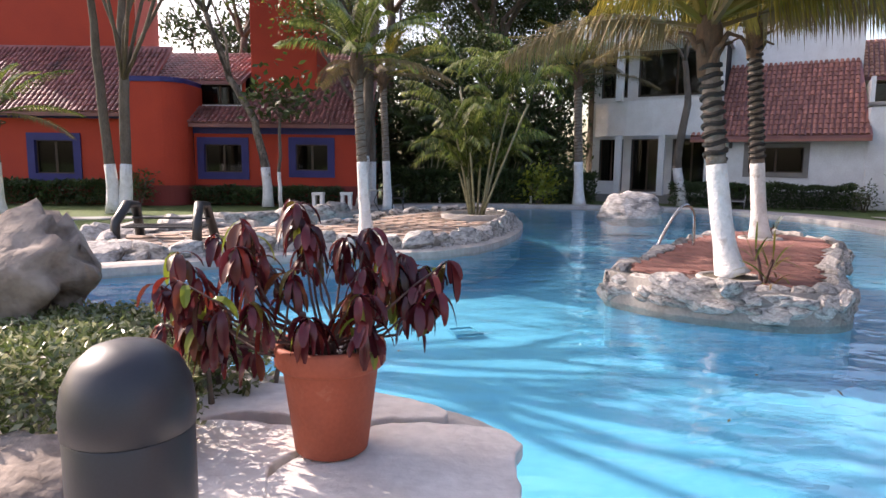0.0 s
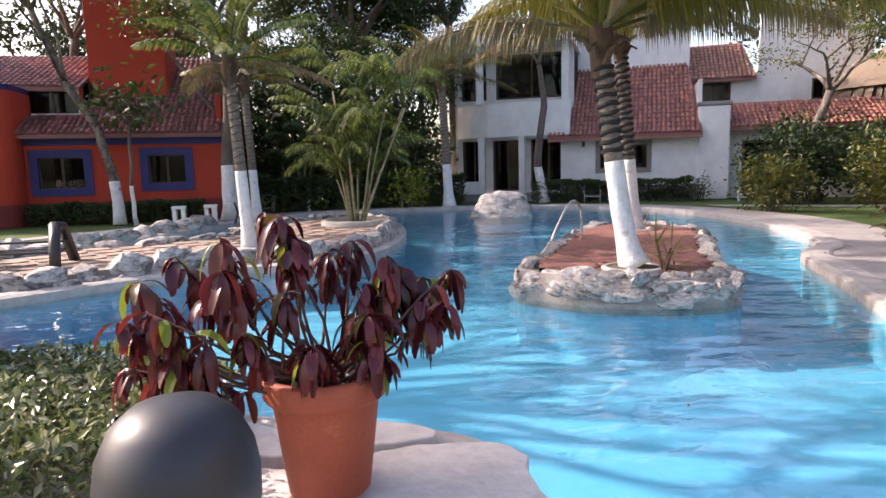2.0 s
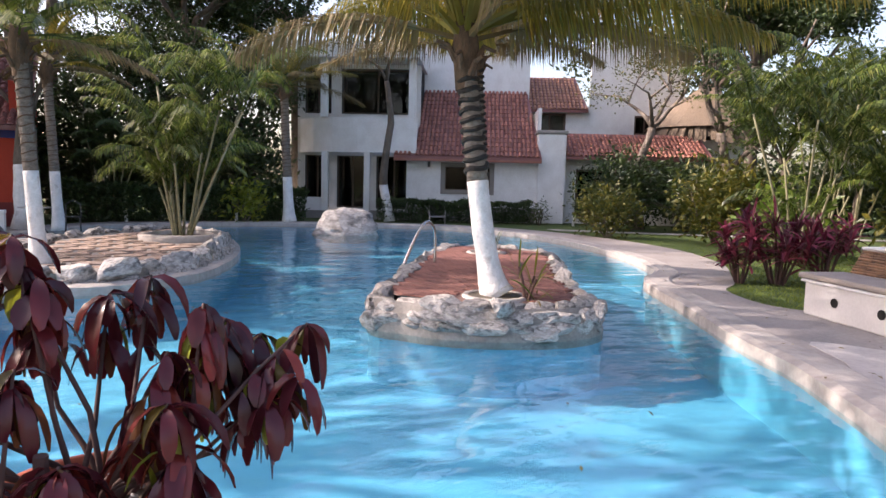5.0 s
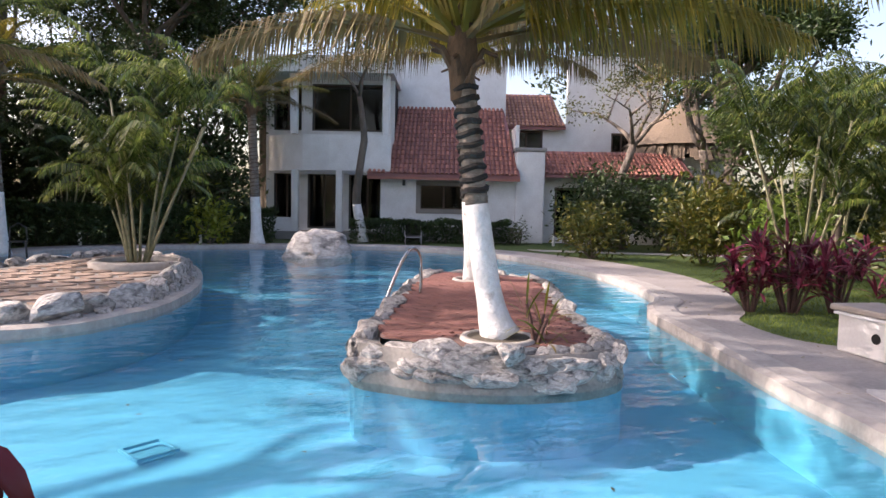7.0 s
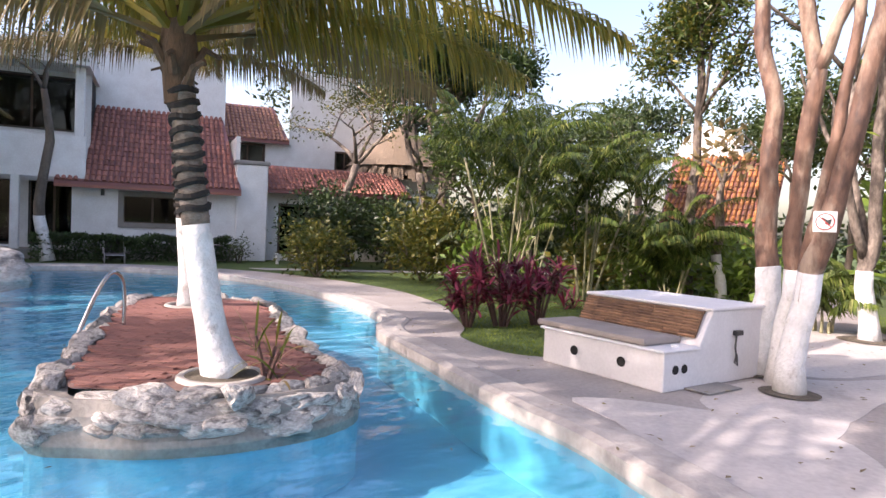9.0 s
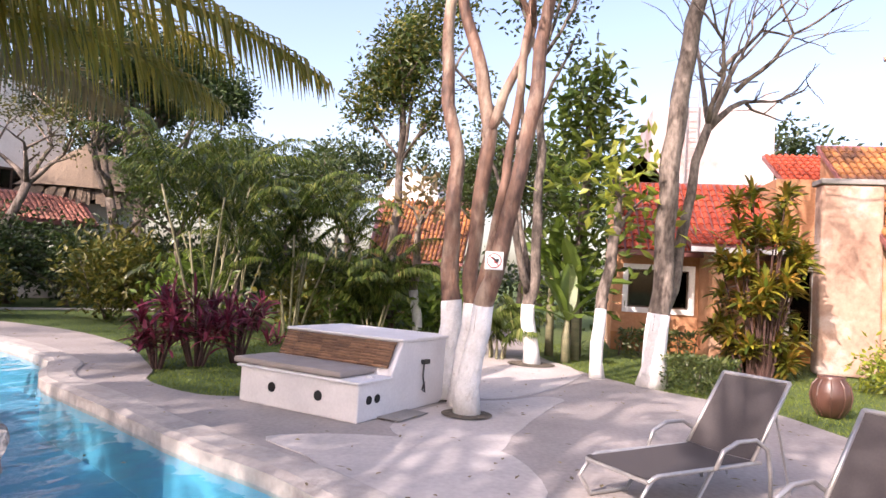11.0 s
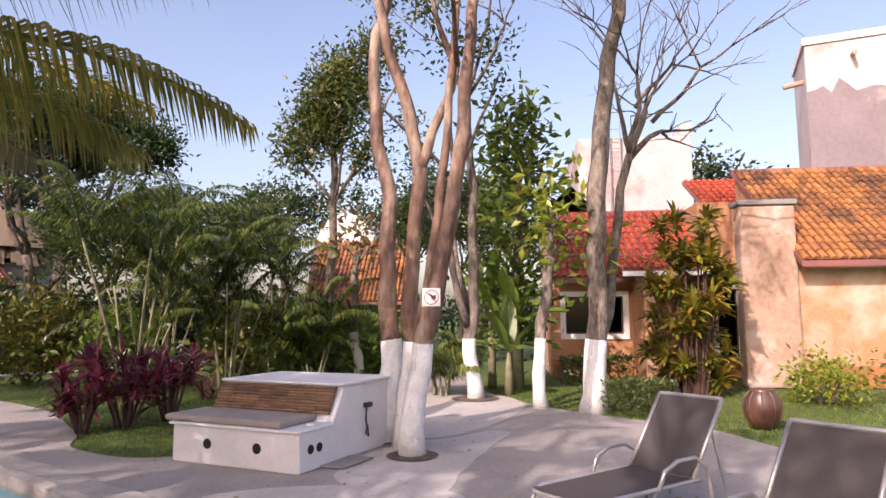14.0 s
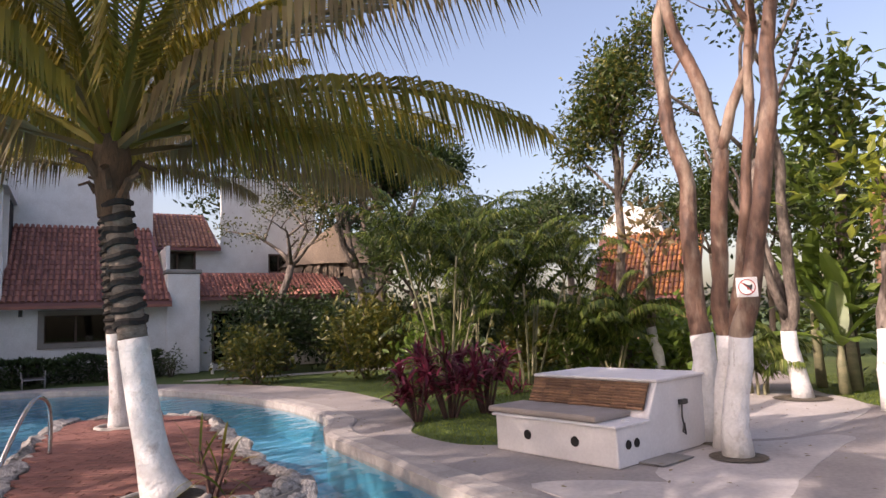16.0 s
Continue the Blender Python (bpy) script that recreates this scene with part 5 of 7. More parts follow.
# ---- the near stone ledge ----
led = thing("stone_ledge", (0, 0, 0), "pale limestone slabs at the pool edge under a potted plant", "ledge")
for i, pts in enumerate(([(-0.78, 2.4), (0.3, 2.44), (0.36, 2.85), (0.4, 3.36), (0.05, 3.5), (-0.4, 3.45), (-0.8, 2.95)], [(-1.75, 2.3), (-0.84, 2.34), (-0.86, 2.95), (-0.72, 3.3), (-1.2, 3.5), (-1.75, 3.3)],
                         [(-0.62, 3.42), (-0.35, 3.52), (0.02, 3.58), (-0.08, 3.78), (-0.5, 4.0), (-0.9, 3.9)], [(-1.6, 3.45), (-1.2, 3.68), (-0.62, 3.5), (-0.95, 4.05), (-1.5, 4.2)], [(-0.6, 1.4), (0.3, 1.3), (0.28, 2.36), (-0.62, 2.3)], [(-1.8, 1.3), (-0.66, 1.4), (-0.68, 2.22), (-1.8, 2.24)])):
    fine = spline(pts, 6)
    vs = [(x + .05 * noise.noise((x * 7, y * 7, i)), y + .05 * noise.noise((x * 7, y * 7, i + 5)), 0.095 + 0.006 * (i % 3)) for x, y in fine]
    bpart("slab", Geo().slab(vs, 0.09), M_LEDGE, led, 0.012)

# ---- potted plant ----
pot = thing("potted_plant", Matrix.LocRotScale((-0.59, 3.14, 0.105), None, (1.1, 1.1, 1.14)), "burgundy-leaved plant in a terracotta pot on a stone ledge", "potted plant")
part("pot", Geo().lathe([(0.0, 0.0), (0.165, 0.0), (0.175, 0.01), (0.225, 0.39), (0.232, 0.40), (0.25, 0.405), (0.262, 0.42), (0.264, 0.495), (0.255, 0.51), (0.235, 0.51), (0.225, 0.495), (0.215, 0.435), (0.0, 0.435)], seg=48), M_TERRA, pot, "terracotta pot with a thick rim", True)
part("soil", Geo().lathe([(0.217, 0.442), (0.1, 0.452), (0.0, 0.455)], seg=24), M_SOIL, pot, "dry soil with pebbles")
g = Geo()
for k in range(30):
    a, rr = rng.random() * 6.28, 0.2 * rng.random() ** .5
    g.lathe([(0.001, -.012), (0.014, -.004), (0.014, .006), (0.001, .014)], (math.cos(a) * rr, math.sin(a) * rr, 0.46), 6)
tagged(part("gravel", g, M_WHITE, pot, "white pebbles"), kind="stuff")
r = random.Random(21)
lv, yl = Geo(), Geo()
heads = [(-0.98, 0.05, 0.72), (-0.75, -0.25, 0.80), (-0.60, 0.2, 0.98), (-0.38, -0.15, 1.08), (-0.22, 0.15, 1.15), (-0.10, -0.05, 1.05), (0.05, 0.2, 0.92), (0.18, -0.15, 0.82), (0.34, 0.05, 0.86), (0.45, 0.1, 0.80), (0.56, 0.0, 0.84), (0.52, -0.12, 0.72), (-0.85, 0.2, 0.58), (-0.55, -0.3, 0.66),
         (-0.30, -0.35, 0.74), (-0.05, -0.35, 0.68), (0.2, -0.3, 0.62), (-0.7, -0.05, 0.92), (-0.15, 0.3, 1.0), (-0.95, -0.2, 0.62), (0.3, 0.3, 0.7), (-0.45, 0.05, 0.86)]
for k, h in enumerate(heads + [(x * 0.8 + r.uniform(-.12, .12), y + r.uniform(-.15, .15), z * 0.9 + r.uniform(-.1, .16)) for x, y, z in heads[:14]]):
    top = Vector((max(h[0], -0.74), h[1] * (0.75 if h[1] < 0 else 1), h[2] + (0.05 if h[0] > 0 else 0)))
    q0 = Vector((r.uniform(-.09, .09), r.uniform(-.09, .09), 0.44))
    q1 = q0.lerp(top, 0.5) + Vector((r.gauss(0, .06), r.gauss(0, .06), -0.07))
    part("stem", Geo().tube([q0, q0.lerp(q1, .5) + Vector((0, 0, .02)), q1, q1.lerp(top, .6) + Vector((0, 0, .015)), top], [0.009, 0.008, 0.007, 0.005, 0.004], 6), M_STEM, pot, smooth=True)
    for j in range(24):
        az = j * 2.4 + r.random() * 2
        e = r.uniform(-0.3, 0.8)
        p = top.lerp(q1, 0.55 * r.random() ** 2.0)
        tgt = yl if r.random() < 0.05 else lv
        droopy_leaf(tgt, p, (math.cos(az) * math.cos(e), math.sin(az) * math.cos(e), math.sin(e)), r.uniform(0.09, 0.20), r.uniform(0.032, 0.052), r.choice((1.3, 1.8, 2.6, 3.6)))
for q in [(0.15, -0.05), (-0.1, -0.16)]:
    part("stem", Geo().tube([(q[0], q[1], .44), (q[0] * .9, q[1] * 1.1, .68)], [.02, .016], 7), M_STEM, pot)
part("foliage", lv, L_BURGUNDY, pot, "drooping glossy burgundy leaves", True)
part("yellow_foliage", yl, L_LIME, pot, "a few yellow-green leaves")

# ---- bollard lamp ----
bol = thing("bollard_lamp", (-1.0, 1.84, 0.09), "dark grey round-topped metal bollard lamp", "bollard")
part("post", Geo().lathe([(0.0, 0.0), (0.196, 0.0), (0.196, 0.66), (0.192, 0.668)], seg=48), M_BOLLARD, bol, "", True)
part("cap", Geo().lathe([(0.19, 0.668), (0.2, 0.675), (0.201, 0.75), (0.19, 0.82), (0.157, 0.89), (0.106, 0.935), (0.046, 0.954), (0.0, 0.956)], seg=48), M_BOLLARD, bol, "domed bollard cap", True)

# ---- ground cover beside the bollard ----
hedge((-3.5, 3.3), (-1.45, 3.75), 1.6, 0.5, "ground-cover ivy beside the path with sun flecks in its leaf colours", L_IVY, 13000, 0.058, 5)
hedge((-2.6, 4.4), (-1.2, 4.25), 0.7, 0.34, "low ivy spilling over the pool edge", L_IVY, 2400, 0.07, 6)

# ---- garden furniture and small things at the far left ----
rack = thing("black_bench", (-5.3, 12.0, 0.1), "black metal garden bench with curled arms", "bench")
for x in (-0.75, 0.75):
    part("arm", Geo().tube([(x, -0.5, 0), (x, -0.45, 0.4), (x * .9, -0.15, 0.72), (x * .9, 0.2, 0.7), (x, 0.5, 0.0)], 0.09, 8), M_BLACK, rack, smooth=True)
for y, z in ((-0.2, 0.28), (-0.05, 0.29), (0.1, 0.3), (0.22, 0.42)):
    bpart("slat", Geo().box((-0.75, y - 0.05, z), (0.75, y + 0.05, z + 0.035)), M_BLACK, rack, 0.008)
for i, (x, y, w, h) in enumerate(((-4.55, 22.7, 0.42, 0.62), (-3.6, 23.0, 0.4, 0.62))):
    cs = thing("stone_stool", (x, y, -0.02), "small pale concrete garden seat on the lawn", "seat", "concrete seats")
    bpart("seat", Geo().box((-w / 2, -0.2, h - 0.1), (w / 2, 0.2, h)), M_WHITE, cs, 0.02)
    for sx in (-1, 1):
        bpart("leg", Geo().box((sx * w * .32 - .06, -0.17, 0), (sx * w * .32 + .06, 0.17, h - 0.1)), M_WHITE, cs, 0.015)
ft = thing("patio_table", (-2.6, 22.0, 0), "small round metal patio table", "table")
part("tabletop", Geo().lathe([(0.0, 0.70), (0.4, 0.70), (0.4, 0.73), (0.0, 0.73)], seg=24), M_ALU, ft)
for k in range(3):
    a = k * 2.094
    part("leg", Geo().tube([(math.cos(a) * .3, math.sin(a) * .3, 0), (math.cos(a) * .1, math.sin(a) * .1, .35), (math.cos(a) * .25, math.sin(a) * .25, .7)], 0.018, 6), M_BLACK, ft)
chr_ = thing("patio_chair", (-1.7, 22.3, 0), "black wrought metal patio chair", "chair")
part("seat", Geo().lathe([(0.0, .43), (.22, .43), (.22, .46), (0, .46)], seg=20), M_BLACK, chr_)
part("backrest", Geo().tube([(-.2, .18, .45), (-.18, .24, .8), (0, .26, .92), (.18, .24, .8), (.2, .18, .45)], .015, 6), M_BLACK, chr_)
for sx in (-.17, .17):
    for sy in (-.15, .17):
        part("leg", Geo().tube([(sx, sy, .44), (sx * 1.15, sy * 1.15, 0)], .014, 6), M_BLACK, chr_)
for x, y in ((-0.3, 27.3), (3.6, 27.4), (17.0, 23.4), (-3.7, 24.4)):
    lp = thing("garden_light", (x, y, 0), "short white garden path light", "lamp", "garden lights")
    part("post", Geo().lathe([(0.0, 0), (0.06, 0), (0.06, 0.36), (0.0, 0.36)], seg=12), M_WHITE, lp)
    part("cap", Geo().lathe([(0.0, 0.36), (0.08, 0.36), (0.06, 0.42), (0.0, 0.43)], seg=12), M_WHITE, lp)

# ---- handrail ----
hr = thing("pool_handrail", (3.35, 10.35, -0.12), "brushed steel pool handrail on the island edge", "handrail")
for s, o in ((0, Vector((0, 0, 0))),):
    pts = spline([(0.05, 0), (0.07, 0.25), (0.36, 0.7), (0.62, 1.0), (0.82, 1.1), (1.0, 1.0), (1.06, 0.75), (1.06, 0.38)], 6, False)
    part("rail", Geo().tube([Vector((p[0] * .86, p[0] * .5, p[1])) + o for p in pts], 0.025, 10), M_METAL, hr, smooth=True)
part("flange", Geo().lathe([(0, 0.36), (0.06, 0.36), (0.06, 0.39), (0.0, 0.40)], (0.912, 0.53, 0), 14), M_METAL, hr)

# ---- white masonry bench ----
ang = math.degrees(math.atan2(-0.66, 1.87))
bn = thing("masonry_lounge_bench", pose(7.0, 4.76, 0, 0, 0, ang), "white masonry lounge bench with cushion and bamboo backrest", "bench")
L, D = 1.88, 2.0      # y runs along the front, x runs back
prof = [(0, 0), (D, 0), (D, 0.87), (0.86, 0.87), (0.62, 0.45), (0, 0.45)]
g = Geo().add([(x, 0, z) for x, z in prof] + [(x, L, z) for x, z in prof], [tuple(range(6)), tuple(range(11, 5, -1))] + [(i, i + 6, (i + 1) % 6 + 6, (i + 1) % 6) for i in range(6)])
bpart("body", g, M_BENCH, bn, 0.02, "white painted masonry body")
bpart("seat_ledge", Geo().box((-0.05, -0.03, 0.435), (0.63, L + 0.03, 0.47)), M_BENCH, bn, 0.015)
bpart("top_slab", Geo().box((0.8, -0.03, 0.865), (D + 0.03, L + 0.03, 0.905)), M_BENCH, bn, 0.015, "white top slab")
bpart("cushion", Geo().box((-0.03, 0.25, 0.472), (0.66, L + 0.12, 0.552)), M_CUSHION, bn, 0.03, "thin taupe cushion")
part("grommet", Geo().lathe([(0.0, 0.0), (0.045, 0.0), (0.045, 0.02), (0.0, 0.02)], (0, 0, 0), 12), M_WHITE, bn, at=pose(0.35, 0.12, 0.47))
for y in (0.58, 1.32):
    part("vent", Geo().lathe([(0.0, 0.0), (0.05, 0.0), (0.058, 0.008), (0.06, 0.0)], (0, 0, 0), 18), M_DARK, bn, "round dark vent hole", at=pose(-0.004, y, 0.24, 0, -90, 0))
for x in (0.2, 0.36):
    part("vent", Geo().lathe([(0.0, 0.0), (0.042, 0.0), (0.05, 0.008), (0.052, 0.0)], (0, 0, 0), 18), M_DARK, bn, "round dark vent hole", at=pose(x, -0.004, 0.24, 90, 0, 0))
bpart("socket", Geo().box((1.28, -0.06, 0.56), (1.42, 0.0, 0.62)), M_BLACK, bn, 0.008, "black socket box")
part("cable", Geo().tube([(1.3, -0.04, 0.56), (1.27, -0.05, 0.42), (1.30, -0.05, 0.32), (1.27, -0.05, 0.24), (1.33, -0.05, 0.2), (1.31, -0.05, 0.34)], 0.012, 6), M_BLACK, bn)
back = part("backrest", Geo().add([(0.635, 0.06, 0.555), (0.80, 0.06, 0.86), (0.80, L - 0.02, 0.86), (0.635, L - 0.02, 0.555)], [(0, 1, 2, 3)]), M_WOOD, bn, "backrest of split bamboo rows")
strip = Geo()
strip.tube([(0, 0, 0), (0, 0.055, 0.0), (0, 0.11, 0.002), (0, 0.165, 0.0), (0, 0.22, 0)], [0.018, 0.017, 0.021, 0.017, 0.018], 6)
sm = strip.mesh("bamboo", M_BAMBOO)
for i in range(9):
    for j in range(8):
        f = (i + 0.5) / 9
        part("bamboo", sm, M_BAMBOO, back, at=pose(0.628 + 0.165 * f, 0.07 + j * 0.223 + rng.uniform(-.006, .006), 0.56 + 0.305 * f - 0.005, rng.uniform(-1.5, 1.5), 0, 0))

# ---- sun loungers ----
def lounger(at, group="grey sun loungers", label="grey aluminium sun lounger with raised mesh back"):
    """Lies along +x with its head at +x; the back is raised."""
    t = thing("sun_lounger", at, label, "sun lounger", group)
    w = 0.32
    for y in (-w, w):
        part("side_rail", Geo().tube([(-0.65, y, 0.30), (-0.55, y, 0.335), (0.55, y, 0.335), (0.62, y, 0.33)], 0.018, 8), M_ALU, t, smooth=True)
        part("back_rail", Geo().tube([(0.52, y, 0.35), (0.98, y, 0.96)], 0.018, 8), M_ALU, t, smooth=True)
        part("armrest", Geo().tube([(0.05, y * 1.07, 0.33), (0.12, y * 1.1, 0.47), (0.28, y * 1.12, 0.53), (0.5, y * 1.12, 0.53), (0.66, y * 1.1, 0.44), (0.72, y * 1.07, 0.25), (0.74, y * 1.05, 0.02)], 0.018, 8), M_ALU, t, "curved aluminium armrest", True)
        part("leg", Geo().tube([(-0.60, y, 0.32), (-0.72, y, 0.18), (-0.60, y, 0.02), (-0.2, y, 0.02), (0.05, y, 0.33)], 0.016, 8), M_ALU, t, smooth=True)
        part("prop", Geo().tube([(0.82, y * .95, 0.72), (1.05, y * .95, 0.02)], 0.012, 6), M_ALU, t)
    part("crossbar", Geo().tube([(0.98, -w, 0.96), (0.98, w, 0.96)], 0.018, 8), M_ALU, t)
    part("crossbar", Geo().tube([(-0.65, -w, 0.30), (-0.65, w, 0.30)], 0.018, 8), M_ALU, t)

    def sling(p, q, n=8, sag=0.025):
        g = Geo()
        vs, fs = [], []
        for top in (0, 0.006):
            for i in range(n + 1):
                c = p.lerp(q, i / n)
                for j in range(5):
                    f = j / 4
                    vs.append((c.x, -w + 2 * w * f, c.z - sag * math.sin(math.pi * f) * (1 if 0 < i < n else 0.6) + top))
        m = (n + 1) * 5
        for i in range(n):
            for j in range(4):
                a = i * 5 + j
                fs += [(a, a + 1, a + 6, a + 5), (m + a, m + a + 5, m + a + 6, m + a + 1)]
        return g.add(vs, fs)
    part("seat", sling(Vector((-0.66, 0, 0.325)), Vector((0.55, 0, 0.345))), M_MESH, t, "taut dark mesh seat", True)
    part("backrest", sling(Vector((0.53, 0, 0.36)), Vector((0.985, 0, 0.97))), M_MESH, t, "raised dark mesh back", True)
    return t


lounger(pose(5.6, 1.6, 0, 0, 0, -50))
lounger(pose(3.97, 1.09, 0, 0, 0, -50))
lounger(pose(11.65, 25.85, 0, 0, 0, 65), label="grey aluminium sun lounger beside the far hedge")

# ---- urn ----
ur = thing("clay_urn", (10.4, -1.3, 0), "dark glazed clay urn on the lawn edge", "urn")
part("body", Geo().lathe([(0.0, 0.0), (0.15, 0.0), (0.24, 0.15), (0.27, 0.3), (0.24, 0.45), (0.17, 0.54), (0.19, 0.58), (0.14, 0.58), (0.0, 0.5)], seg=28), M_URN, ur, smooth=True)
for k in range(9):
    a = k * 0.7
    part("rib", Geo().tube([(math.cos(a) * rr, math.sin(a) * rr, z) for rr, z in ((0.155, 0.01), (0.245, 0.15), (0.275, 0.3), (0.245, 0.45), (0.175, 0.54))], 0.012, 5), M_URN, ur)

# ---- parked car far beyond the garden ----
car = thing("parked_car", pose(27.5, 13.5, 0, 0, 0, 100), "white car parked far behind the palms", "car")
cp = [(-2.0, 0.25), (2.0, 0.25), (2.05, 0.7), (1.2, 0.85), (0.6, 1.35), (-0.9, 1.4), (-1.6, 0.95), (-2.05, 0.85)]
bpart("body", Geo().add([(x, -0.8, z) for x, z in cp] + [(x, 0.8, z) for x, z in cp], [tuple(range(8)), tuple(range(15, 7, -1))] + [(i, i + 8, (i + 1) % 8 + 8, (i + 1) % 8) for i in range(8)]), M_CARPAINT, car, 0.08)
for sy in (-0.82, 0.82):
    part("window", Geo().add([(-1.3, sy, 0.95), (0.95, sy, 0.9), (0.5, sy, 1.28), (-0.9, sy, 1.32)], [(0, 1, 2, 3), (3, 2, 1, 0)]), M_GLASS, car)
    for x in (-1.25, 1.3):
        part("wheel", Geo().lathe([(0.0, -.1), (0.3, -.1), (0.32, -.05), (0.32, .05), (0.3, .1), (0.0, .1)], (0, 0, 0), 20), M_TYRE, car, at=pose(x, sy * .95, 0.32, 90, 0, 0))

# ---- paths across the lawns ----
for i, pts in enumerate(([(-13, 17.4), (-8.9, 18.6), (-6.6, 20.6), (-4.6, 23.6)], [(14.6, 21.5), (18.5, 18.5), (23, 15.5), (30, 12.5)])):
    c = spline(pts, 6, False)
    up = [(x, y + 0.5, 0.004) for x, y in c]
    lo = [(x, y - 0.4, 0.004) for x, y in c]
    tagged(part("pavement", Geo().slab(lo + up[::-1], 0.05), M_PATH), "narrow concrete garden path", "path", kind="structure")

# ---- palms on the island ----
part("planter_ring", Geo().lathe([(0.40, -0.05), (0.40, 0.03), (0.385, 0.045), (0.33, 0.045), (0.32, 0.01)], (3.5, 7.66, 0.25), 28), M_SLAB, isl, "pale round planter ring", True)
part("planter_soil", Geo().lathe([(0.33, 0.035), (0.0, 0.06)], (3.5, 7.66, 0.25), 20), M_SOIL, isl)
part("planter_ring", Geo().lathe([(0.40, -0.05), (0.40, 0.03), (0.385, 0.045), (0.33, 0.045), (0.32, 0.01)], (6.05, 12.2, 0.25), 28), M_SLAB, isl, "pale round planter ring", True)
rock_at(isl, 3.2, 7.0, 0.27, 0.16, 0.12, 0.14, 0.3, 2)
palm((3.53, 7.64, 0.27), (3.18, 7.98, 3.2), "coconut palm with banded trunk on a brick island", 1.38, 0.137, 0.108, 22, 3.6, 0.85, True, 3, group="island palms", dry=3, e_lo=0.32, width=0.04, hang=2.4, reach=0.36, bow=0.65, long_fronds=((-57, 0.36, 3.95, 0.95), (-36, 0.26, 3.3, 0.75)))
palm((6.05, 12.2, 0.27), (5.6, 12.05, 4.1), "taller coconut palm with banded trunk on a brick island", 1.4, 0.14, 0.108, 24, 3.3, 0.75, True, 8, group="island palms", dry=4, e_lo=0.2, width=0.038, hang=2.2, reach=0.38)
spiky((3.75, 7.35, 0.27), "small yellowing potted palm seedling on the island", L_CROTON, 9, 0.5, 0.025, 0.35, 3, 0.2, 4, "seedling", "plant")
spiky((6.3, 12.5, 0.27), "thin dark agave seedling on the island", L_HEDGE, 10, 0.45, 0.03, 0.2, 2, 0.2, 5, "seedling", "plant")

# ---- palms and trees round the pool ----
palm((5.5, 26.6, 0), (5.3, 26.7, 5.2), "coconut palm with white base at the far pool edge", 1.75, 0.2, 0.15, 18, 3.0, 0.6, False, 11, dry=5)
palm((-1.66, 13.2, 0.14), (-1.85, 13.3, 3.6), "slim palm with white base on the stone spit", 1.5, 0.12, 0.1, 14, 1.9, 0.45, False, 12, material=L_ARECA, dry=2, e_lo=0.0)
palm((-2.1, 23.1, 0), (-2.3, 23.2, 4.6), "palm with white base behind the pool", 1.75, 0.15, 0.12, 14, 2.2, 0.5, False, 13, dry=3)
areca((0.82, 17.5, 0.16), "large areca palm clump in a round planter on the spit", 14, 3.3, 2.2, 1.0, 2, fronds_each=4)
ring_ = thing("round_planter", (0.82, 17.5, 0.14), "low pale round concrete planter on the stone spit", "planter")
part("ring", Geo().lathe([(0.95, 0.0), (0.98, 0.14), (0.92, 0.18), (0.78, 0.18), (0.74, 0.08)], (0, 0, 0), 36), M_SLAB, ring_, smooth=True)
part("soil", Geo().lathe([(0.76, 0.09), (0.0, 0.12)], (0, 0, 0), 24), M_SOIL, ring_)

tree([(-10.42, 19.9, 0), (-10.5, 19.95, 1.6), (-10.68, 20.0, 4.0), (-10.9, 20.0, 7.5)], [0.2, 0.16, 0.14, 0.1], "tall leaning tree with limewashed base before the orange house", M_BARK, L_DARK, 1.53, 3, 1.8, 2, 0.16, 90, 0.9, 31)
tree([(-10.05, 19.9, 0), (-9.98, 20.0, 1.6), (-9.94, 20.0, 4.0), (-9.85, 20.0, 7.5)], [0.2, 0.17, 0.15, 0.1], "straight tree with limewashed base before the orange house", M_BARK, L_DARK, 1.53, 3, 1.8, 2, 0.2, 70, 0.9, 32,
     clouds=[((x, y, z), (1.3, 1.1, 0.5), 460) for x, y, z in ((-8.0, 17.6, 10.4), (-6.4, 15.6, 10.8), (-5.2, 17.8, 10.6), (-4.8, 15.6, 11.2), (-8.0, 15.2, 10.6), (-6.6, 13.8, 11.0), (-3.6, 17.0, 10.8))])
tree([(-6.6, 23.6, 0), (-6.68, 23.7, 1.5), (-7.05, 23.8, 3.15), (-7.97, 24.0, 4.7), (-8.8, 24.0, 7.0)], [0.19, 0.16, 0.14, 0.12, 0.1], "leaning tree with limewashed base on the lawn", M_BARKLIGHT, L_CROWN, 1.45, 4, 1.7, 2, 0.16, 80, 0.8, 33, clouds=(((-8.9, 22.2, 7.5), (1.6, 1.0, 0.8), 500), ((-7.0, 22.3, 7.7), (1.4, 1.0, 0.7), 350)))
tree([(-5.95, 23.0, 0), (-6.0, 23.0, 1.4), (-5.95, 23.1, 3.2)], [0.07, 0.06, 0.05], "thin young tree with big drooping leaves", M_BARK, L_TREE, 1.3, 4, 0.6, 1, 0.34, 22, 0.35, 34)
tree([(-3.1, 23.6, 0), (-3.05, 23.6, 2.0), (-2.8, 23.6, 5.0), (-2.5, 23.6, 8.0)], [0.24, 0.2, 0.17, 0.14], "large shade tree with limewashed base", M_BARK, L_DARK, 1.9, 5, 2.4, 2, 0.17, 150, 1.1, 35)
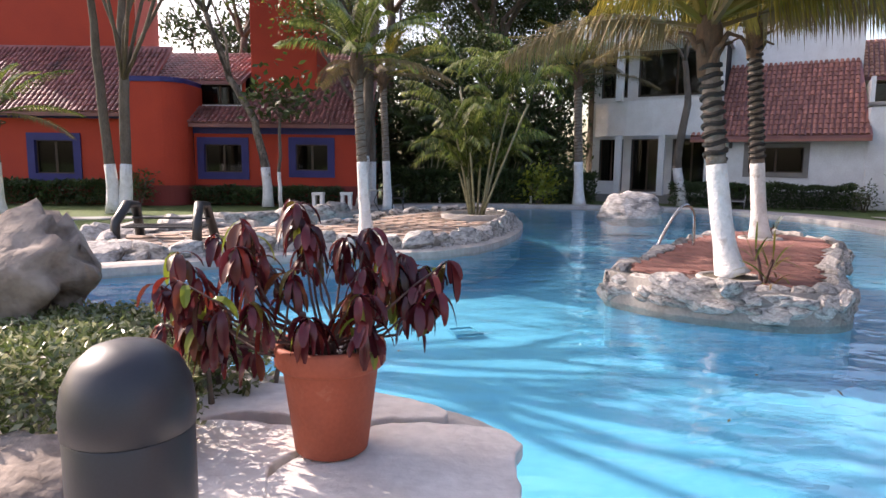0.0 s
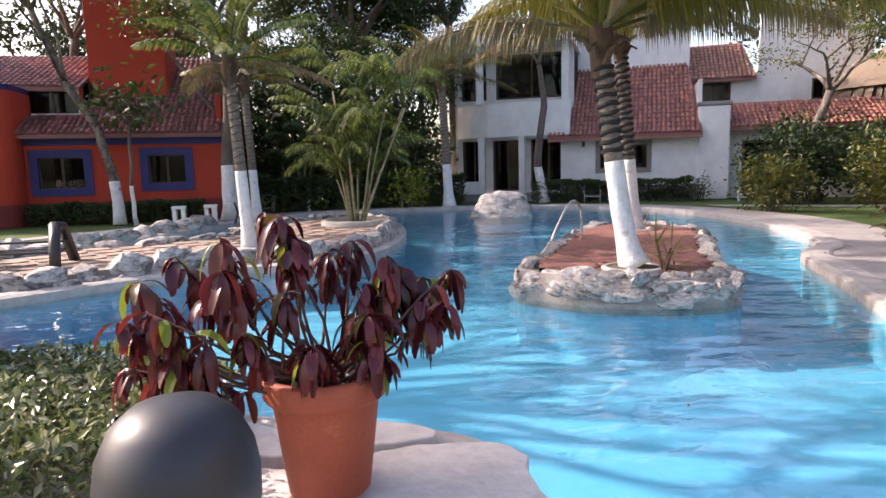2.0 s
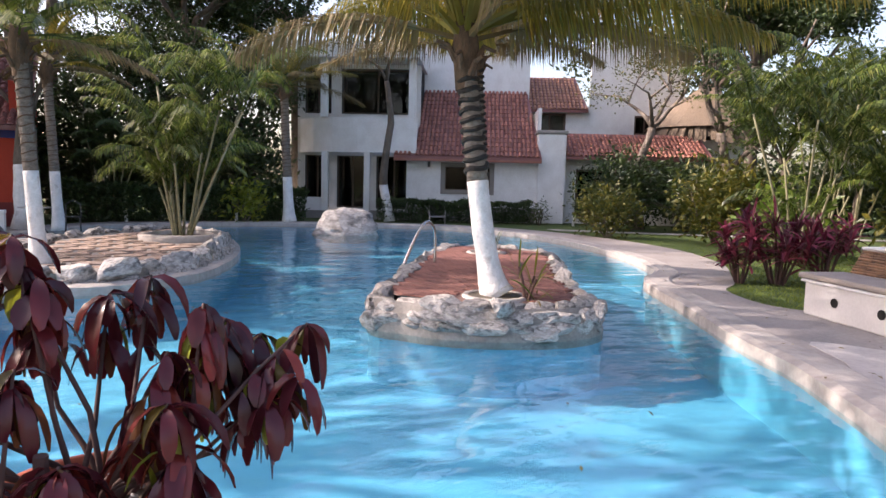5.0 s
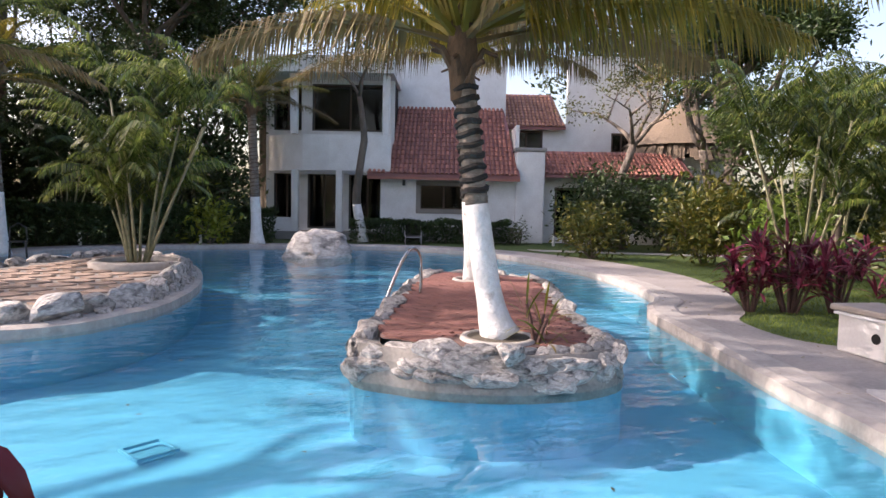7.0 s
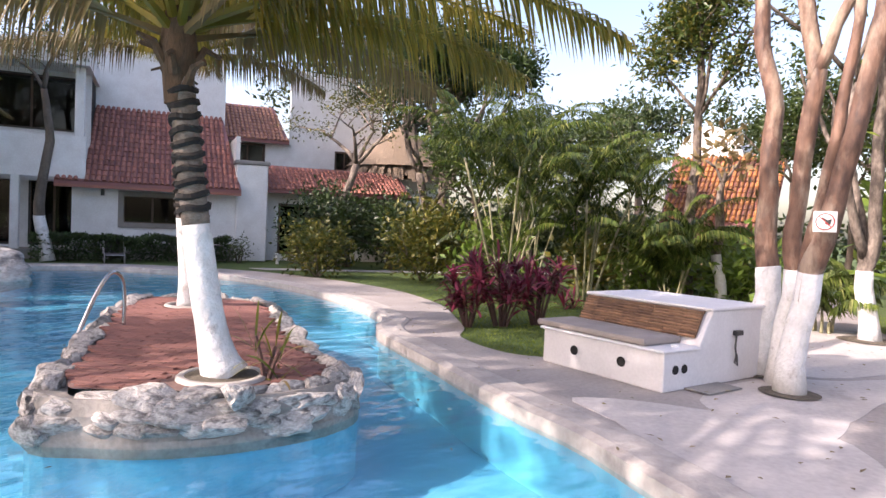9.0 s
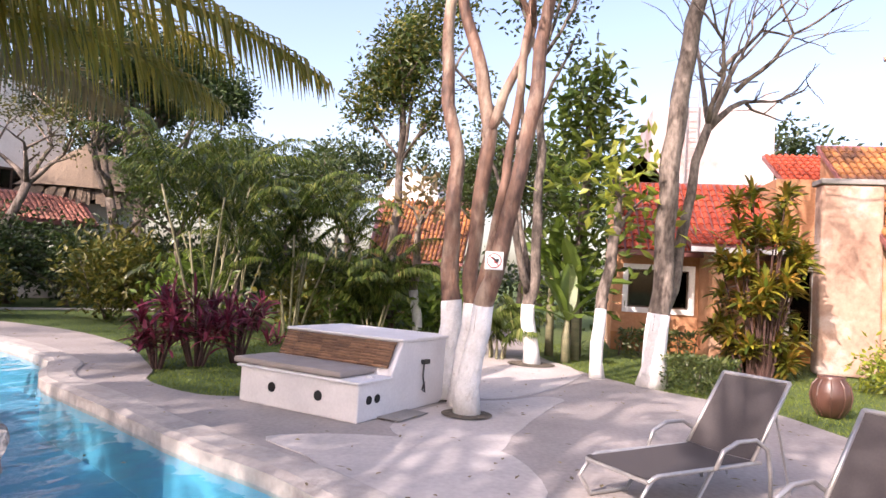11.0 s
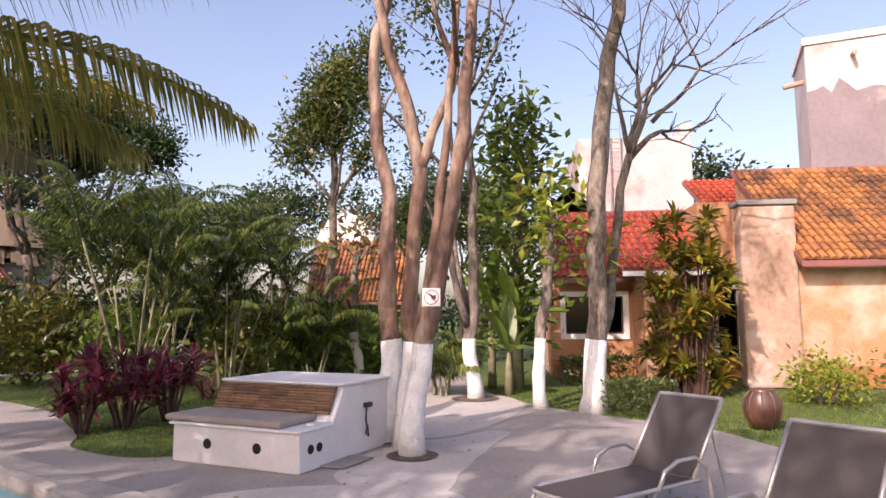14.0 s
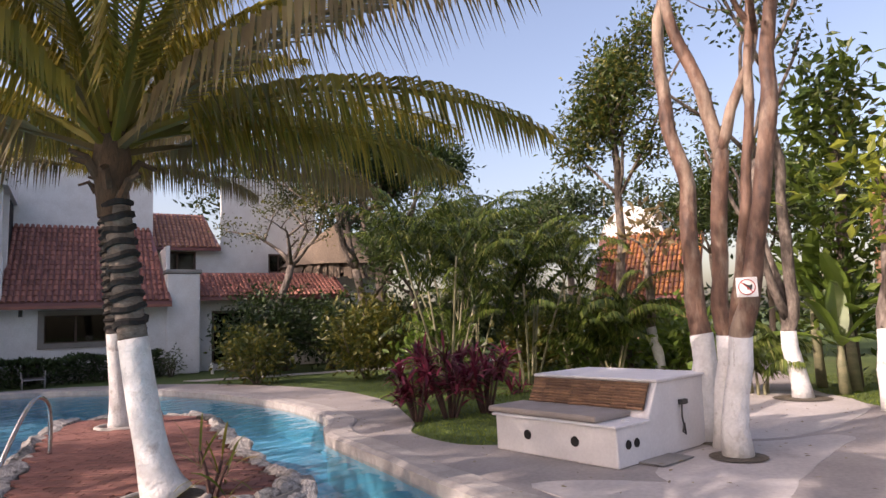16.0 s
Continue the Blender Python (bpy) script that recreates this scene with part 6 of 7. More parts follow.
tree([(-3.0, 25.6, 0), (-3.0, 25.6, 3), (-3.6, 25.5, 6.8)], [0.2, 0.17, 0.15], "leafy tree over the orange house roof", M_BARK, L_CROWN, 1.7, 5, 2.2, 2, 0.19, 140, 1.1, 36, clouds=(((-5.2, 25.0, 7.3), (1.9, 1.3, 1.1), 1300), ((-3.4, 25.0, 8.3), (1.7, 1.3, 1.1), 1000)))
palm((-13.65, 19.4, 0), (-13.75, 19.5, 2.9), "dark drooping palm with limewashed base by the orange house", 1.5, 0.17, 0.13, 16, 2.4, 0.5, False, 37, material=L_ARECA, dry=2)
tree([(10.0, 27.2, 0), (9.7, 27.3, 2.0), (10.0, 27.2, 4.2), (9.8, 27.3, 6.0)], [0.22, 0.17, 0.14, 0.1], "leaning tree with limewashed base before the balcony", M_BARK, L_DARK, 1.6, 3, 1.5, 2, 0.15, 60, 0.7, 38)
areca((2.6, 29.0, 0), "dense dark palms behind the pool hedge", 12, 3.4, 2.6, 0.6, 40, fronds_each=4, material=L_TREE)
areca((-0.8, 28.2, 0), "dense dark palms behind the pool hedge", 10, 3.2, 2.4, 0.6, 42, fronds_each=4, material=L_TREE)
tree([(2.5, 32, 0), (2.6, 32, 4), (2.4, 32, 7.5)], [0.3, 0.25, 0.2], "broad dark tree behind the pool", M_BARK, L_DARK, 0, 7, 2.8, 2, 0.26, 300, 1.3, 43)
tree([(-3.0, 33, 0), (-3.0, 33, 5), (-2.8, 33, 9)], [0.3, 0.25, 0.2], "tall dark tree behind the orange house", M_BARK, L_DARK, 0, 6, 3.0, 2, 0.26, 240, 1.4, 44)
tree([(7.6, 34, 0), (7.6, 34, 5), (7.4, 34, 9)], [0.3, 0.25, 0.2], "tall dark tree behind the balcony wing", M_BARK, L_DARK, 0, 6, 2.8, 2, 0.26, 260, 1.3, 45)
tree([(-11.0, 34, 0), (-11, 34, 5), (-10.5, 34, 8.0)], [0.28, 0.22, 0.18], "airy tree behind the plum roof", M_BARK, L_TREE, 0, 5, 2.2, 2, 0.18, 60, 1.0, 46)
hedge((-2.6, 27.6), (6.4, 27.9), 1.0, 1.25, "clipped dark hedge behind the pool", L_DARK, 17000, 0.16, 47)
hedge((9.6, 27.6), (15.8, 24.9), 0.7, 0.85, "clipped dark hedge along the white house", L_DARK, 9000, 0.13, 48)
shrub((3.85, 26.85, 0), (0.55, 0.4, 0.75), "bright lime bush before the hedge", L_LIME, 500, 0.26, 49)
hedge((-17, 23.6), (-11.8, 23.6), 0.7, 0.8, "dark shrubs below the orange wall", L_DARK, 5000, 0.14, 50)
hedge((-9.6, 24.4), (-4.0, 24.4), 0.6, 0.6, "dark shrubs below the orange wall", L_DARK, 5000, 0.13, 51)
shrub((-11.2, 23.2, 0), (0.5, 0.4, 0.7), "green shrub at the tower foot", L_TREE, 500, 0.15, 52)
shrub((15.9, 24.4, 0), (0.4, 0.4, 0.5), "small clipped bush at the house corner", L_HEDGE, 400, 0.12, 53)

for i, (x, y, h) in enumerate(((0.8, 30.5, 3.2), (4.6, 30.8, 3.6), (-1.6, 30.2, 3.4), (3.0, 34.5, 6.5), (0.0, 35.5, 6.5), (5.6, 33.5, 7.5), (-5.5, 35, 7.0), (1.8, 37, 9.0))):
    tree([(x, y, 0), (x + .2, y, h * .5), (x, y, h)], [0.16, 0.13, 0.1], "dense dark tree behind the pool hedge", M_BARK, L_DARK, 0, 5, 1.7, 2, 0.2, 110, 1.0, 130 + i, group="trees behind the hedge")
# tall shade trees on the bank whose crowns dapple the water and the deck
def shade_tree(base, fork, seed, boughs, leaf_n):
    """A tall tree with a high spreading crown of separate leafy boughs."""
    r = random.Random(seed)
    b, f = Vector(base), Vector(fork)
    cl = []
    for x, y, z in boughs:
        for _ in range(2):
            cl.append(((x + r.gauss(0, .55), y + r.gauss(0, .55), z + r.gauss(0, .35)), (r.uniform(.75, 1.25), r.uniform(.6, 1.0), r.uniform(.3, .5)), leaf_n))
    return tree([b, b.lerp(f, .4) + Vector((.15, -.1, 0)), b.lerp(f, .75), f], [0.34, 0.28, 0.24, 0.18], "tall spreading shade tree beside the pool", M_BARK, L_TREE, 1.6, 5, 2.2, 1, 0.24, 3, 0.9, seed, group="shade trees", clouds=cl)


shade_tree((-12.6, 11.6, 0), (-11.4, 12.8, 8.0), 120, [(-11.6, 13.6, 10.4), (-9.4, 12.6, 10.6), (-12.2, 16.0, 10.2), (-9.8, 15.4, 11.2), (-7.8, 13.4, 11.4), (-8.2, 16.6, 11.0)], 130)
shade_tree((-10.4, 6.4, 0), (-8.6, 8.6, 8.0), 121, [(-9.6, 7.2, 9.6), (-7.6, 8.0, 10.2), (-5.6, 9.0, 10.4), (-7.4, 10.4, 10.8), (-4.6, 11.0, 11.2), (-6.2, 12.4, 11.4), (-3.4, 9.2, 11.2), (-5.0, 7.2, 10.4), (-8.2, 11.8, 10.6), (-7.0, 11.4, 11.0)], 185)
# right-hand garden
for i, (x, y, h) in enumerate(((20.5, 16.2, 2.6), (22.5, 13.0, 3.0), (24.5, 16.0, 3.6), (26.0, 14.0, 3.2), (24.5, 4.3, 3.4), (25.5, 6.2, 3.8), (27.0, 2.2, 3.6))):
    tree([(x, y, 0), (x + .2, y, h * .5), (x, y, h)], [0.12, 0.1, 0.08], "leafy green tree in the garden thicket", M_BARK, L_TREE, 0, 5, 1.4, 2, 0.2, 80, 0.85, 150 + i, group="garden thicket")
for i, (x, y) in enumerate(((17.6, 8.4), (19.0, 10.8), (15.0, 11.8), (20.5, 8.8), (17.6, 6.2), (21.5, 11.5), (22.0, 7.4), (23.5, 9.5), (20.5, 6.6))):
    shrub((x, y, 0), (0.9, 0.9, 0.75), "broad green bush among the palms", L_YELLOW if i % 2 else L_BANANA, 700, 0.3, 170 + i, group="garden bushes")
shrub((14.2, 18.0, 0), (1.15, 1.0, 0.85), "green and yellow croton bush at the pool path", L_YELLOW, 1700, 0.19, 60)
shrub((16.2, 15.3, 0), (1.6, 1.5, 1.3), "large rounded yellow-green bush on the lawn", L_YELLOW, 2800, 0.22, 61)
shrub((16.6, 20.6, 0), (1.6, 1.4, 1.6), "dark green shrub below the thatched terrace", L_DARK, 1900, 0.2, 62)
shrub((18.3, 21.2, 0), (1.9, 1.4, 1.7), "tall dark shrub before the terrace wall", L_DARK, 2600, 0.2, 66)
shrub((19.5, 19.5, 0), (1.6, 1.4, 1.5), "dark green shrub below the thatched terrace", L_DARK, 1900, 0.2, 63)
for i, (x, y, s) in enumerate(((9.9, 8.55, 1.0), (9.35, 8.9, 0.75), (10.6, 8.2, 0.85))):
    spiky((x, y, -0.02), "crimson cordyline bush at the lawn edge", L_RED, 26, 0.46 * s, 0.055, 1.15 * s, 10, 0.62 * s, 64 + i)
spiky((13.5, 8.9, -0.02), "spiky dark bromeliad on the lawn", L_RED, 20, 0.5, 0.05, 0.2, 2, 0.2, 70, "bromeliad", "plant")
for i, (x, y, h, s) in enumerate(((13.4, 10.6, 3.1, 2.1), (15.2, 9.3, 2.6, 2.0), (17.2, 12.6, 3.6, 2.3), (18.6, 9.4, 2.8, 2.0), (16.0, 7.4, 1.5, 1.6), (20.2, 13.5, 3.9, 2.4))):
    areca((x, y, -0.02), "arching feathery palm clump with leaning canes", 6, h, s * 1.15, 0.7, 71 + i, "garden palms", 5, L_GARDEN)
tree([(19.0, 21.5, 0), (18.6, 21.6, 2.2), (19.3, 21.4, 4.2)], [0.22, 0.17, 0.15], "twisting pale-barked tree with thin crown", M_BARKLIGHT, L_YELLOW, 0, 4, 1.7, 2, 0.16, 45, 0.7, 81)
tree([(21.6, 19.0, 0), (21.4, 19.2, 2.0), (21.0, 19.4, 4.0)], [0.24, 0.18, 0.16], "forked pale tree with curving limbs", M_BARKLIGHT, L_DARK, 0, 3, 2.6, 2, 0.18, 120, 1.1, 82, extra=(((21.3, 19.2, 2.3), (22.6, 18.0, 6.0), 0.12),))
tree([(24.0, 20.3, 0), (24.0, 20.3, 4), (24.0, 20.3, 7.0)], [0.3, 0.25, 0.22], "big dark spreading tree over the garden", M_BARK, L_DARK, 0, 6, 1.7, 2, 0.24, 200, 1.0, 83,
     clouds=(((24.0, 21.0, 9.3), (2.0, 2.4, 1.4), 4200), ((24.0, 18.2, 9.0), (1.8, 2.0, 1.3), 3200), ((24.0, 16.6, 8.4), (1.3, 1.2, 0.9), 1500), ((24.0, 23.2, 8.8), (1.6, 1.8, 1.2), 2000)))
tree([(27.0, 25.5, 0), (27.0, 25.3, 4), (27.2, 25.0, 7.0)], [0.3, 0.25, 0.22], "big dark tree beside the thatched terrace", M_BARK, L_DARK, 0, 5, 2.6, 2, 0.2, 130, 1.2, 84)
tree([(18.2, 7.6, -0.02), (18.2, 7.6, 2.5), (18.1, 7.5, 5.0), (18.0, 7.5, 6.6)], [0.15, 0.13, 0.11, 0.09], "tree with a dense rounded green crown above the lawn", M_BARKLIGHT, L_CROWN, 0, 4, 0.9, 2, 0.17, 60, 0.6, 85, spread=0.7,
     clouds=(((18.0, 7.9, 7.4), (1.3, 1.2, 1.4), 2600), ((18.1, 7.1, 8.7), (1.2, 1.1, 1.2), 1900), ((18.0, 8.5, 6.6), (0.9, 0.8, 0.8), 900), ((18.0, 6.6, 6.4), (0.9, 0.8, 0.8), 700), ((18.0, 6.2, 9.6), (1.0, 0.9, 0.8), 900)))
tree([(17.0, 6.4, -0.02), (17.0, 6.61, 1.36), (17.0, 6.6, 2.69), (17.0, 6.55, 3.1)], [0.14, 0.12, 0.1, 0.07], "thin leaning tree with limewashed base", M_BARKLIGHT, L_PALMDRY, 1.34, 4, 0.4, 1, 0.3, 9, 0.5, 86)

# copper-barked trees by the bench
gm = [([(8.05, 3.68, 0), (8.05, 3.56, 1.39), (8.05, 3.44, 1.7), (8.05, 3.3, 2.47), (8.07, 3.15, 3.33), (8.1, 3.03, 4.29), (8.1, 2.95, 5.04), (8.1, 2.81, 5.9), (8.1, 2.7, 7.4)], [0.15, 0.13, 0.115, 0.105, 0.1, 0.09, 0.08, 0.07, 0.05]),
      ([(8.6, 3.88, 0), (8.6, 3.83, 1.38), (8.6, 3.83, 1.83), (8.6, 3.76, 2.9), (8.6, 3.7, 3.68), (8.6, 3.83, 4.47), (8.6, 4.04, 5.2), (8.6, 4.25, 6.1), (8.65, 4.35, 7.6)], [0.13, 0.11, 0.105, 0.105, 0.105, 0.09, 0.08, 0.065, 0.05]),
      ([(8.95, 4.15, 0), (8.95, 4.15, 1.37), (8.95, 4.12, 2.31), (8.95, 4.16, 3.35), (8.95, 4.29, 4.17), (8.95, 4.39, 5.0), (8.95, 4.37, 5.77), (9.0, 4.17, 6.3), (9.0, 4.1, 7.4)], [0.17, 0.14, 0.12, 0.11, 0.1, 0.09, 0.08, 0.07, 0.05]),
      ([(8.35, 3.71, 0), (8.35, 3.68, 1.4), (8.35, 3.53, 2.27), (8.38, 3.41, 3.02), (8.4, 3.32, 4.0), (8.4, 3.23, 4.77), (8.4, 3.12, 5.5), (8.45, 3.0, 7.0)], [0.08, 0.075, 0.07, 0.065, 0.06, 0.055, 0.05, 0.04])]
for i, (p, rr) in enumerate(gm):
    tree(p, rr, "copper-barked gumbo limbo trunk with limewashed base", M_GUMBO, L_YELLOW, 1.38, 3, 1.3, 2, 0.13, 44, 0.65, 90 + i, group="copper-barked trees",
         extra=(((8.6, 3.7, 3.6), (8.62, 3.57, 5.2), 0.085),) if i == 1 else ())
sg = thing("no_dogs_sign", pose(7.60, 3.36, 2.12, 0, 0, -80), "small square white no-dogs sign on a tree trunk", "sign")
sg.matrix_basis = look((7.82, 3.41, 1.93), (0.05, 2.46, 1.93))
bpart("plate", Geo().box((-0.11, -0.11, -0.002), (0.11, 0.11, 0.004)), M_SIGN, sg, 0.002)
part("dog_shape", Geo().slab([(-.05, -.03, .0), (.0, -.03, .0), (.0, .0, .0), (.04, .03, .0), (.03, .05, .0), (-.02, .02, .0), (-.06, .03, .0)], 0.003), M_BLACK, sg, at=Matrix.Translation((0, 0, -0.004)))
sgr = Geo().tube([(math.cos(a) * .085, math.sin(a) * .085, -.006) for a in (2 * math.pi * k / 24 for k in range(25))], 0.006, 4, False)
sgr.tube([(-.06, -.06, -.006), (.06, .06, -.006)], 0.006, 4)
part("red_ring", sgr, M_REDPAINT, sg)

tree([(11.9, 1.03, -0.02), (11.9, 0.93, 1.3), (11.9, 0.84, 2.84), (11.9, 0.85, 4.1), (11.9, 0.68, 5.5), (11.9, 0.45, 6.83), (11.9, 0.15, 8.8)], [0.22, 0.18, 0.17, 0.165, 0.155, 0.14, 0.11], "tall straight mottled tree with limewashed base", M_BARKLIGHT, L_TREE, 1.29, 3, 1.5, 2, 0.14, 25, 0.7, 95)
tree([(12.8, 0.88, -0.02), (12.8, 0.74, 1.1), (12.8, 0.53, 2.36), (12.8, 0.35, 3.49), (12.8, 0.05, 4.86)], [0.13, 0.11, 0.1, 0.09, 0.08], "bare pale tree with fine leafless twigs", M_BARKLIGHT, L_TREE, 1.4, 3, 1.55, 4, 0.09, 2, 0.3, 96, spread=0.6,
     extra=(((12.8, 0.05, 4.8), (12.8, -0.52, 5.67), 0.075), ((12.8, -0.4, 5.5), (12.8, -1.4, 6.5), 0.05), ((12.8, 0.05, 4.8), (12.8, -0.13, 6.03), 0.07), ((12.8, -0.1, 5.8), (12.8, -0.45, 6.9), 0.05)))
tree([(12.4, 1.92, -0.02), (12.4, 1.89, 1.28), (12.4, 1.78, 2.34), (12.4, 1.66, 2.8)], [0.125, 0.11, 0.1, 0.09], "palm-like trunk with limewashed base", M_BARKLIGHT, L_LIME, 1.29, 3, 0.6, 1, 0.3, 20, 0.5, 97)
tree([(13.6, 3.18, -0.02), (13.6, 3.28, 1.26), (13.6, 3.18, 2.39), (13.6, 3.19, 3.59), (13.6, 3.22, 4.82), (13.6, 3.32, 6.4)], [0.16, 0.14, 0.11, 0.1, 0.09, 0.07], "pale many-stemmed tree with limewashed base", M_BARKLIGHT, L_TREE, 1.27, 4, 1.8, 2, 0.15, 50, 0.8, 98,
     extra=(((13.6, 3.34, 1.3), (13.6, 3.66, 3.6), 0.09), ((13.6, 3.3, 1.4), (13.65, 3.05, 4.6), 0.09), ((13.6, 3.32, 1.5), (13.55, 3.42, 4.9), 0.09)))
vine = thing("vine_covered_tree", (16.0, 2.3, -0.02), "tree column covered with large hanging vine leaves", "tree")
part("trunk", Geo().tube([(0, 0, 0), (0.05, 0, 2.0), (0, -0.1, 4.2), (0, -0.1, 6.4)], [0.16, 0.13, 0.11, 0.06], 8), M_BARK, vine, smooth=True)
g = Geo()
for k, (z, rr) in enumerate(((1.6, 0.6), (2.7, 0.85), (3.8, 1.0), (4.8, 0.95), (5.7, 0.8), (6.5, 0.5))):
    leaf_cloud(g, (0.15 * math.sin(k * 2), 0.2 * math.cos(k * 3), z), (rr, rr, 0.75), 330, 0.3, 320 + k, 6, 0.4)
part("foliage", g, L_VINE, vine, "large bright green vine leaves")


def banana(base, seed, n=8, height=1.6):
    r = random.Random(seed)
    t = thing("banana_plant", base, "banana plant with broad torn green leaves", "banana plant", "banana plants")
    part("stalk", Geo().tube([(0, 0, 0), (0.03, 0.02, height * .6), (0.05, 0, height)], [0.11, 0.09, 0.05], 10), M_CANE, t, smooth=True)
    for k in range(n):
        g = Geo()
        az, e = k * 2.4, r.uniform(0.5, 1.4)
        droopy_leaf(g, (0.05, 0, height - 0.1), (math.cos(az) * math.cos(e), math.sin(az) * math.cos(e), math.sin(e)), r.uniform(1.1, 1.7), r.uniform(0.32, 0.45), 0.45)
        part("blade", g, L_BANANA, t)
    return t


banana((15.2, 2.3, -0.02), 101)
banana((15.8, 2.9, -0.02), 102, 7, 2.0)
banana((14.6, 2.5, -0.02), 103, 7, 1.0)
areca((14.2, 3.95, -0.02), "small feathery palm at the path", 5, 0.7, 1.0, 0.6, 104, fronds_each=4)
spiky((14.4, -1.5, -0.02), "tall yellow-green croton column before the peach house", L_CROTON, 55, 0.42, 0.08, 3.4, 34, 0.85, 105, "croton", "shrub", 0.15)
spiky((14.6, -1.3, -0.02), "lower green croton leaves before the peach house", L_CROTON, 60, 0.42, 0.075, 2.2, 18, 0.85, 106, "croton", "shrub", 0.12)
hedge((11.9, 0.75), (11.4, -0.25), 0.7, 0.5, "low clipped hedge at the deck corner", L_HEDGE, 1500, 0.08, 107)
shrub((13.2, -3.5, 0), (1.1, 0.7, 0.42), "low yellow-green bush before the peach wall", L_LIME, 1100, 0.13, 108)
shrub((13.4, -5.2, 0), (0.7, 0.6, 0.42), "low yellow-green bush before the peach wall", L_YELLOW, 700, 0.13, 109)
hedge((16.9, 1.2), (17.1, -0.6), 0.7, 0.6, "shrubs under the porch window", L_HEDGE, 900, 0.12, 110)

# distant woods close the view
for i in range(22):
    a = radians(-62 + i * 8.6)
    rr = 42 + 4 * math.sin(i * 1.9)
    x, y = rr * math.sin(a), rr * math.cos(a)
    h = 4.6 + 1.2 * math.sin(i * 2.7)
    tree([(x, y, 0), (x + .2, y, h * .5), (x, y, h)], [0.3, 0.25, 0.2], "distant green tree behind the houses", M_BARK, L_FAR, 0, 4, 2.4, 1, 0.36, 130, 1.6, 200 + i, group="distant trees")
woods = Geo()
for i in range(150):
    a = radians(-70 + i * 1.35)
    rr = 47 + 3 * math.sin(i * 2.9)
    leaf_cloud(woods, (rr * math.sin(a), rr * math.cos(a), 1.6), (1.7, 1.7, 2.6 + 0.7 * math.sin(i * 1.7)), 150, 0.55, 900 + i, shell=0.3)
for i in range(46):
    f = i / 45
    leaf_cloud(woods, (-6 + 11.6 * f, 30.9 + 1.6 * math.sin(i * 2.1), 2.5), (1.0, 0.9, 2.9 + 0.6 * math.sin(i * 1.3)), 380, 0.3, 1200 + i, shell=0.3)
for i in range(40):
    f = i / 39
    leaf_cloud(woods, (21.5 + 8.0 * f, 23.0 - 9.5 * f + 1.2 * math.sin(i * 2.3), 1.6), (1.0, 1.0, 1.8 + 0.5 * math.sin(i * 1.3)), 230, 0.3, 1300 + i, shell=0.3)
tagged(part("undergrowth", woods, L_FAR), "dense dark undergrowth behind the garden", "undergrowth", kind="stuff")

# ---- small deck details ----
# paler panels; the third one's pale colour also serves as a sun patch
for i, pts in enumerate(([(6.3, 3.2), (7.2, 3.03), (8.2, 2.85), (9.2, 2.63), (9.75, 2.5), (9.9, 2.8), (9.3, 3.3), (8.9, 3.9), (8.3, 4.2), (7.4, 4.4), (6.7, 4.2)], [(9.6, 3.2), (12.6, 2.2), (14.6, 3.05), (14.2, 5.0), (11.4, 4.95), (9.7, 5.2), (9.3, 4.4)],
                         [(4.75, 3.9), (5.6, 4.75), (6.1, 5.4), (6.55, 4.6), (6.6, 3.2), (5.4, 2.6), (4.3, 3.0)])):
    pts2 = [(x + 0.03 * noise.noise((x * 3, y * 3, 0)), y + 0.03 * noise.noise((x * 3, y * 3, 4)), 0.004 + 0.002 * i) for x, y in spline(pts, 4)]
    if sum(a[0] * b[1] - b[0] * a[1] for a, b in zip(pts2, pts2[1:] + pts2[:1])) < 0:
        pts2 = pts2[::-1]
    part("paving_panel", Geo().slab(pts2, 0.03), M_PANEL, deck, "paler concrete panel")
cover = thing("drain_cover", pose(7.62, 4.42, 0.016, 0, 0, ang), "flat grey drain cover beside the bench", "drain cover")
bpart("plate", Geo().box((-0.32, -0.2, 0.0), (0.32, 0.2, 0.012)), M_GREYBASE, cover, 0.004)
for x, y, rr in ((8.05, 3.68, 0.32), (8.95, 4.15, 0.28), (13.6, 3.2, 0.5)):
    pit = thing("tree_pit", (x, y, 0.018), "dark soil ring round a tree foot", "tree pit", "tree pits")
    part("soil", Geo().lathe([(rr, 0.0), (rr * 0.7, 0.012), (0.0, 0.02)], (0, 0, 0), 20), M_SOIL, pit)
grate = thing("floor_grate", pose(0.28, 8.64, FLOOR_Z, 0, 0, 20), "pale square drain grate on the pool floor", "grate")
bpart("rim", wall_open(-0.2, 0.2, -0.2, 0.2, 0.03, [(-0.17, 0.17, -0.17, 0.17)]), M_POOLWALL, grate, 0.004, at=pose(0, 0, 0.035, 90, 0, 0))
for k in range(6):
    part("bar", Geo().box((-0.17, -0.168 + k * 0.057, 0.002), (0.17, -0.12 + k * 0.057, 0.012)), M_POOLWALL, grate)
lit = Geo()
lr = random.Random(14)
n_lit = 0
while n_lit < 420:
    x, y = lr.uniform(-2, 15), lr.uniform(-3, 14)
    on_water = inside((x, y), POOL)
    if (on_water and lr.random() > 0.12) or inside((x, y), ISLAND) or (not on_water and not inside((x, y), DECK)):
        continue
    z = WATER_Z + 0.006 if on_water else 0.03
    leaf(lit, (x, y, z), (lr.gauss(0, 1), lr.gauss(0, 1), 0.05), (lr.gauss(0, .1), lr.gauss(0, .1), 1), lr.uniform(.05, .1), lr.uniform(.02, .04))
    n_lit += 1
tagged(part("leaf_litter", lit, L_PALMDRY), "dry fallen leaves on deck and water", "leaf litter", kind="stuff")

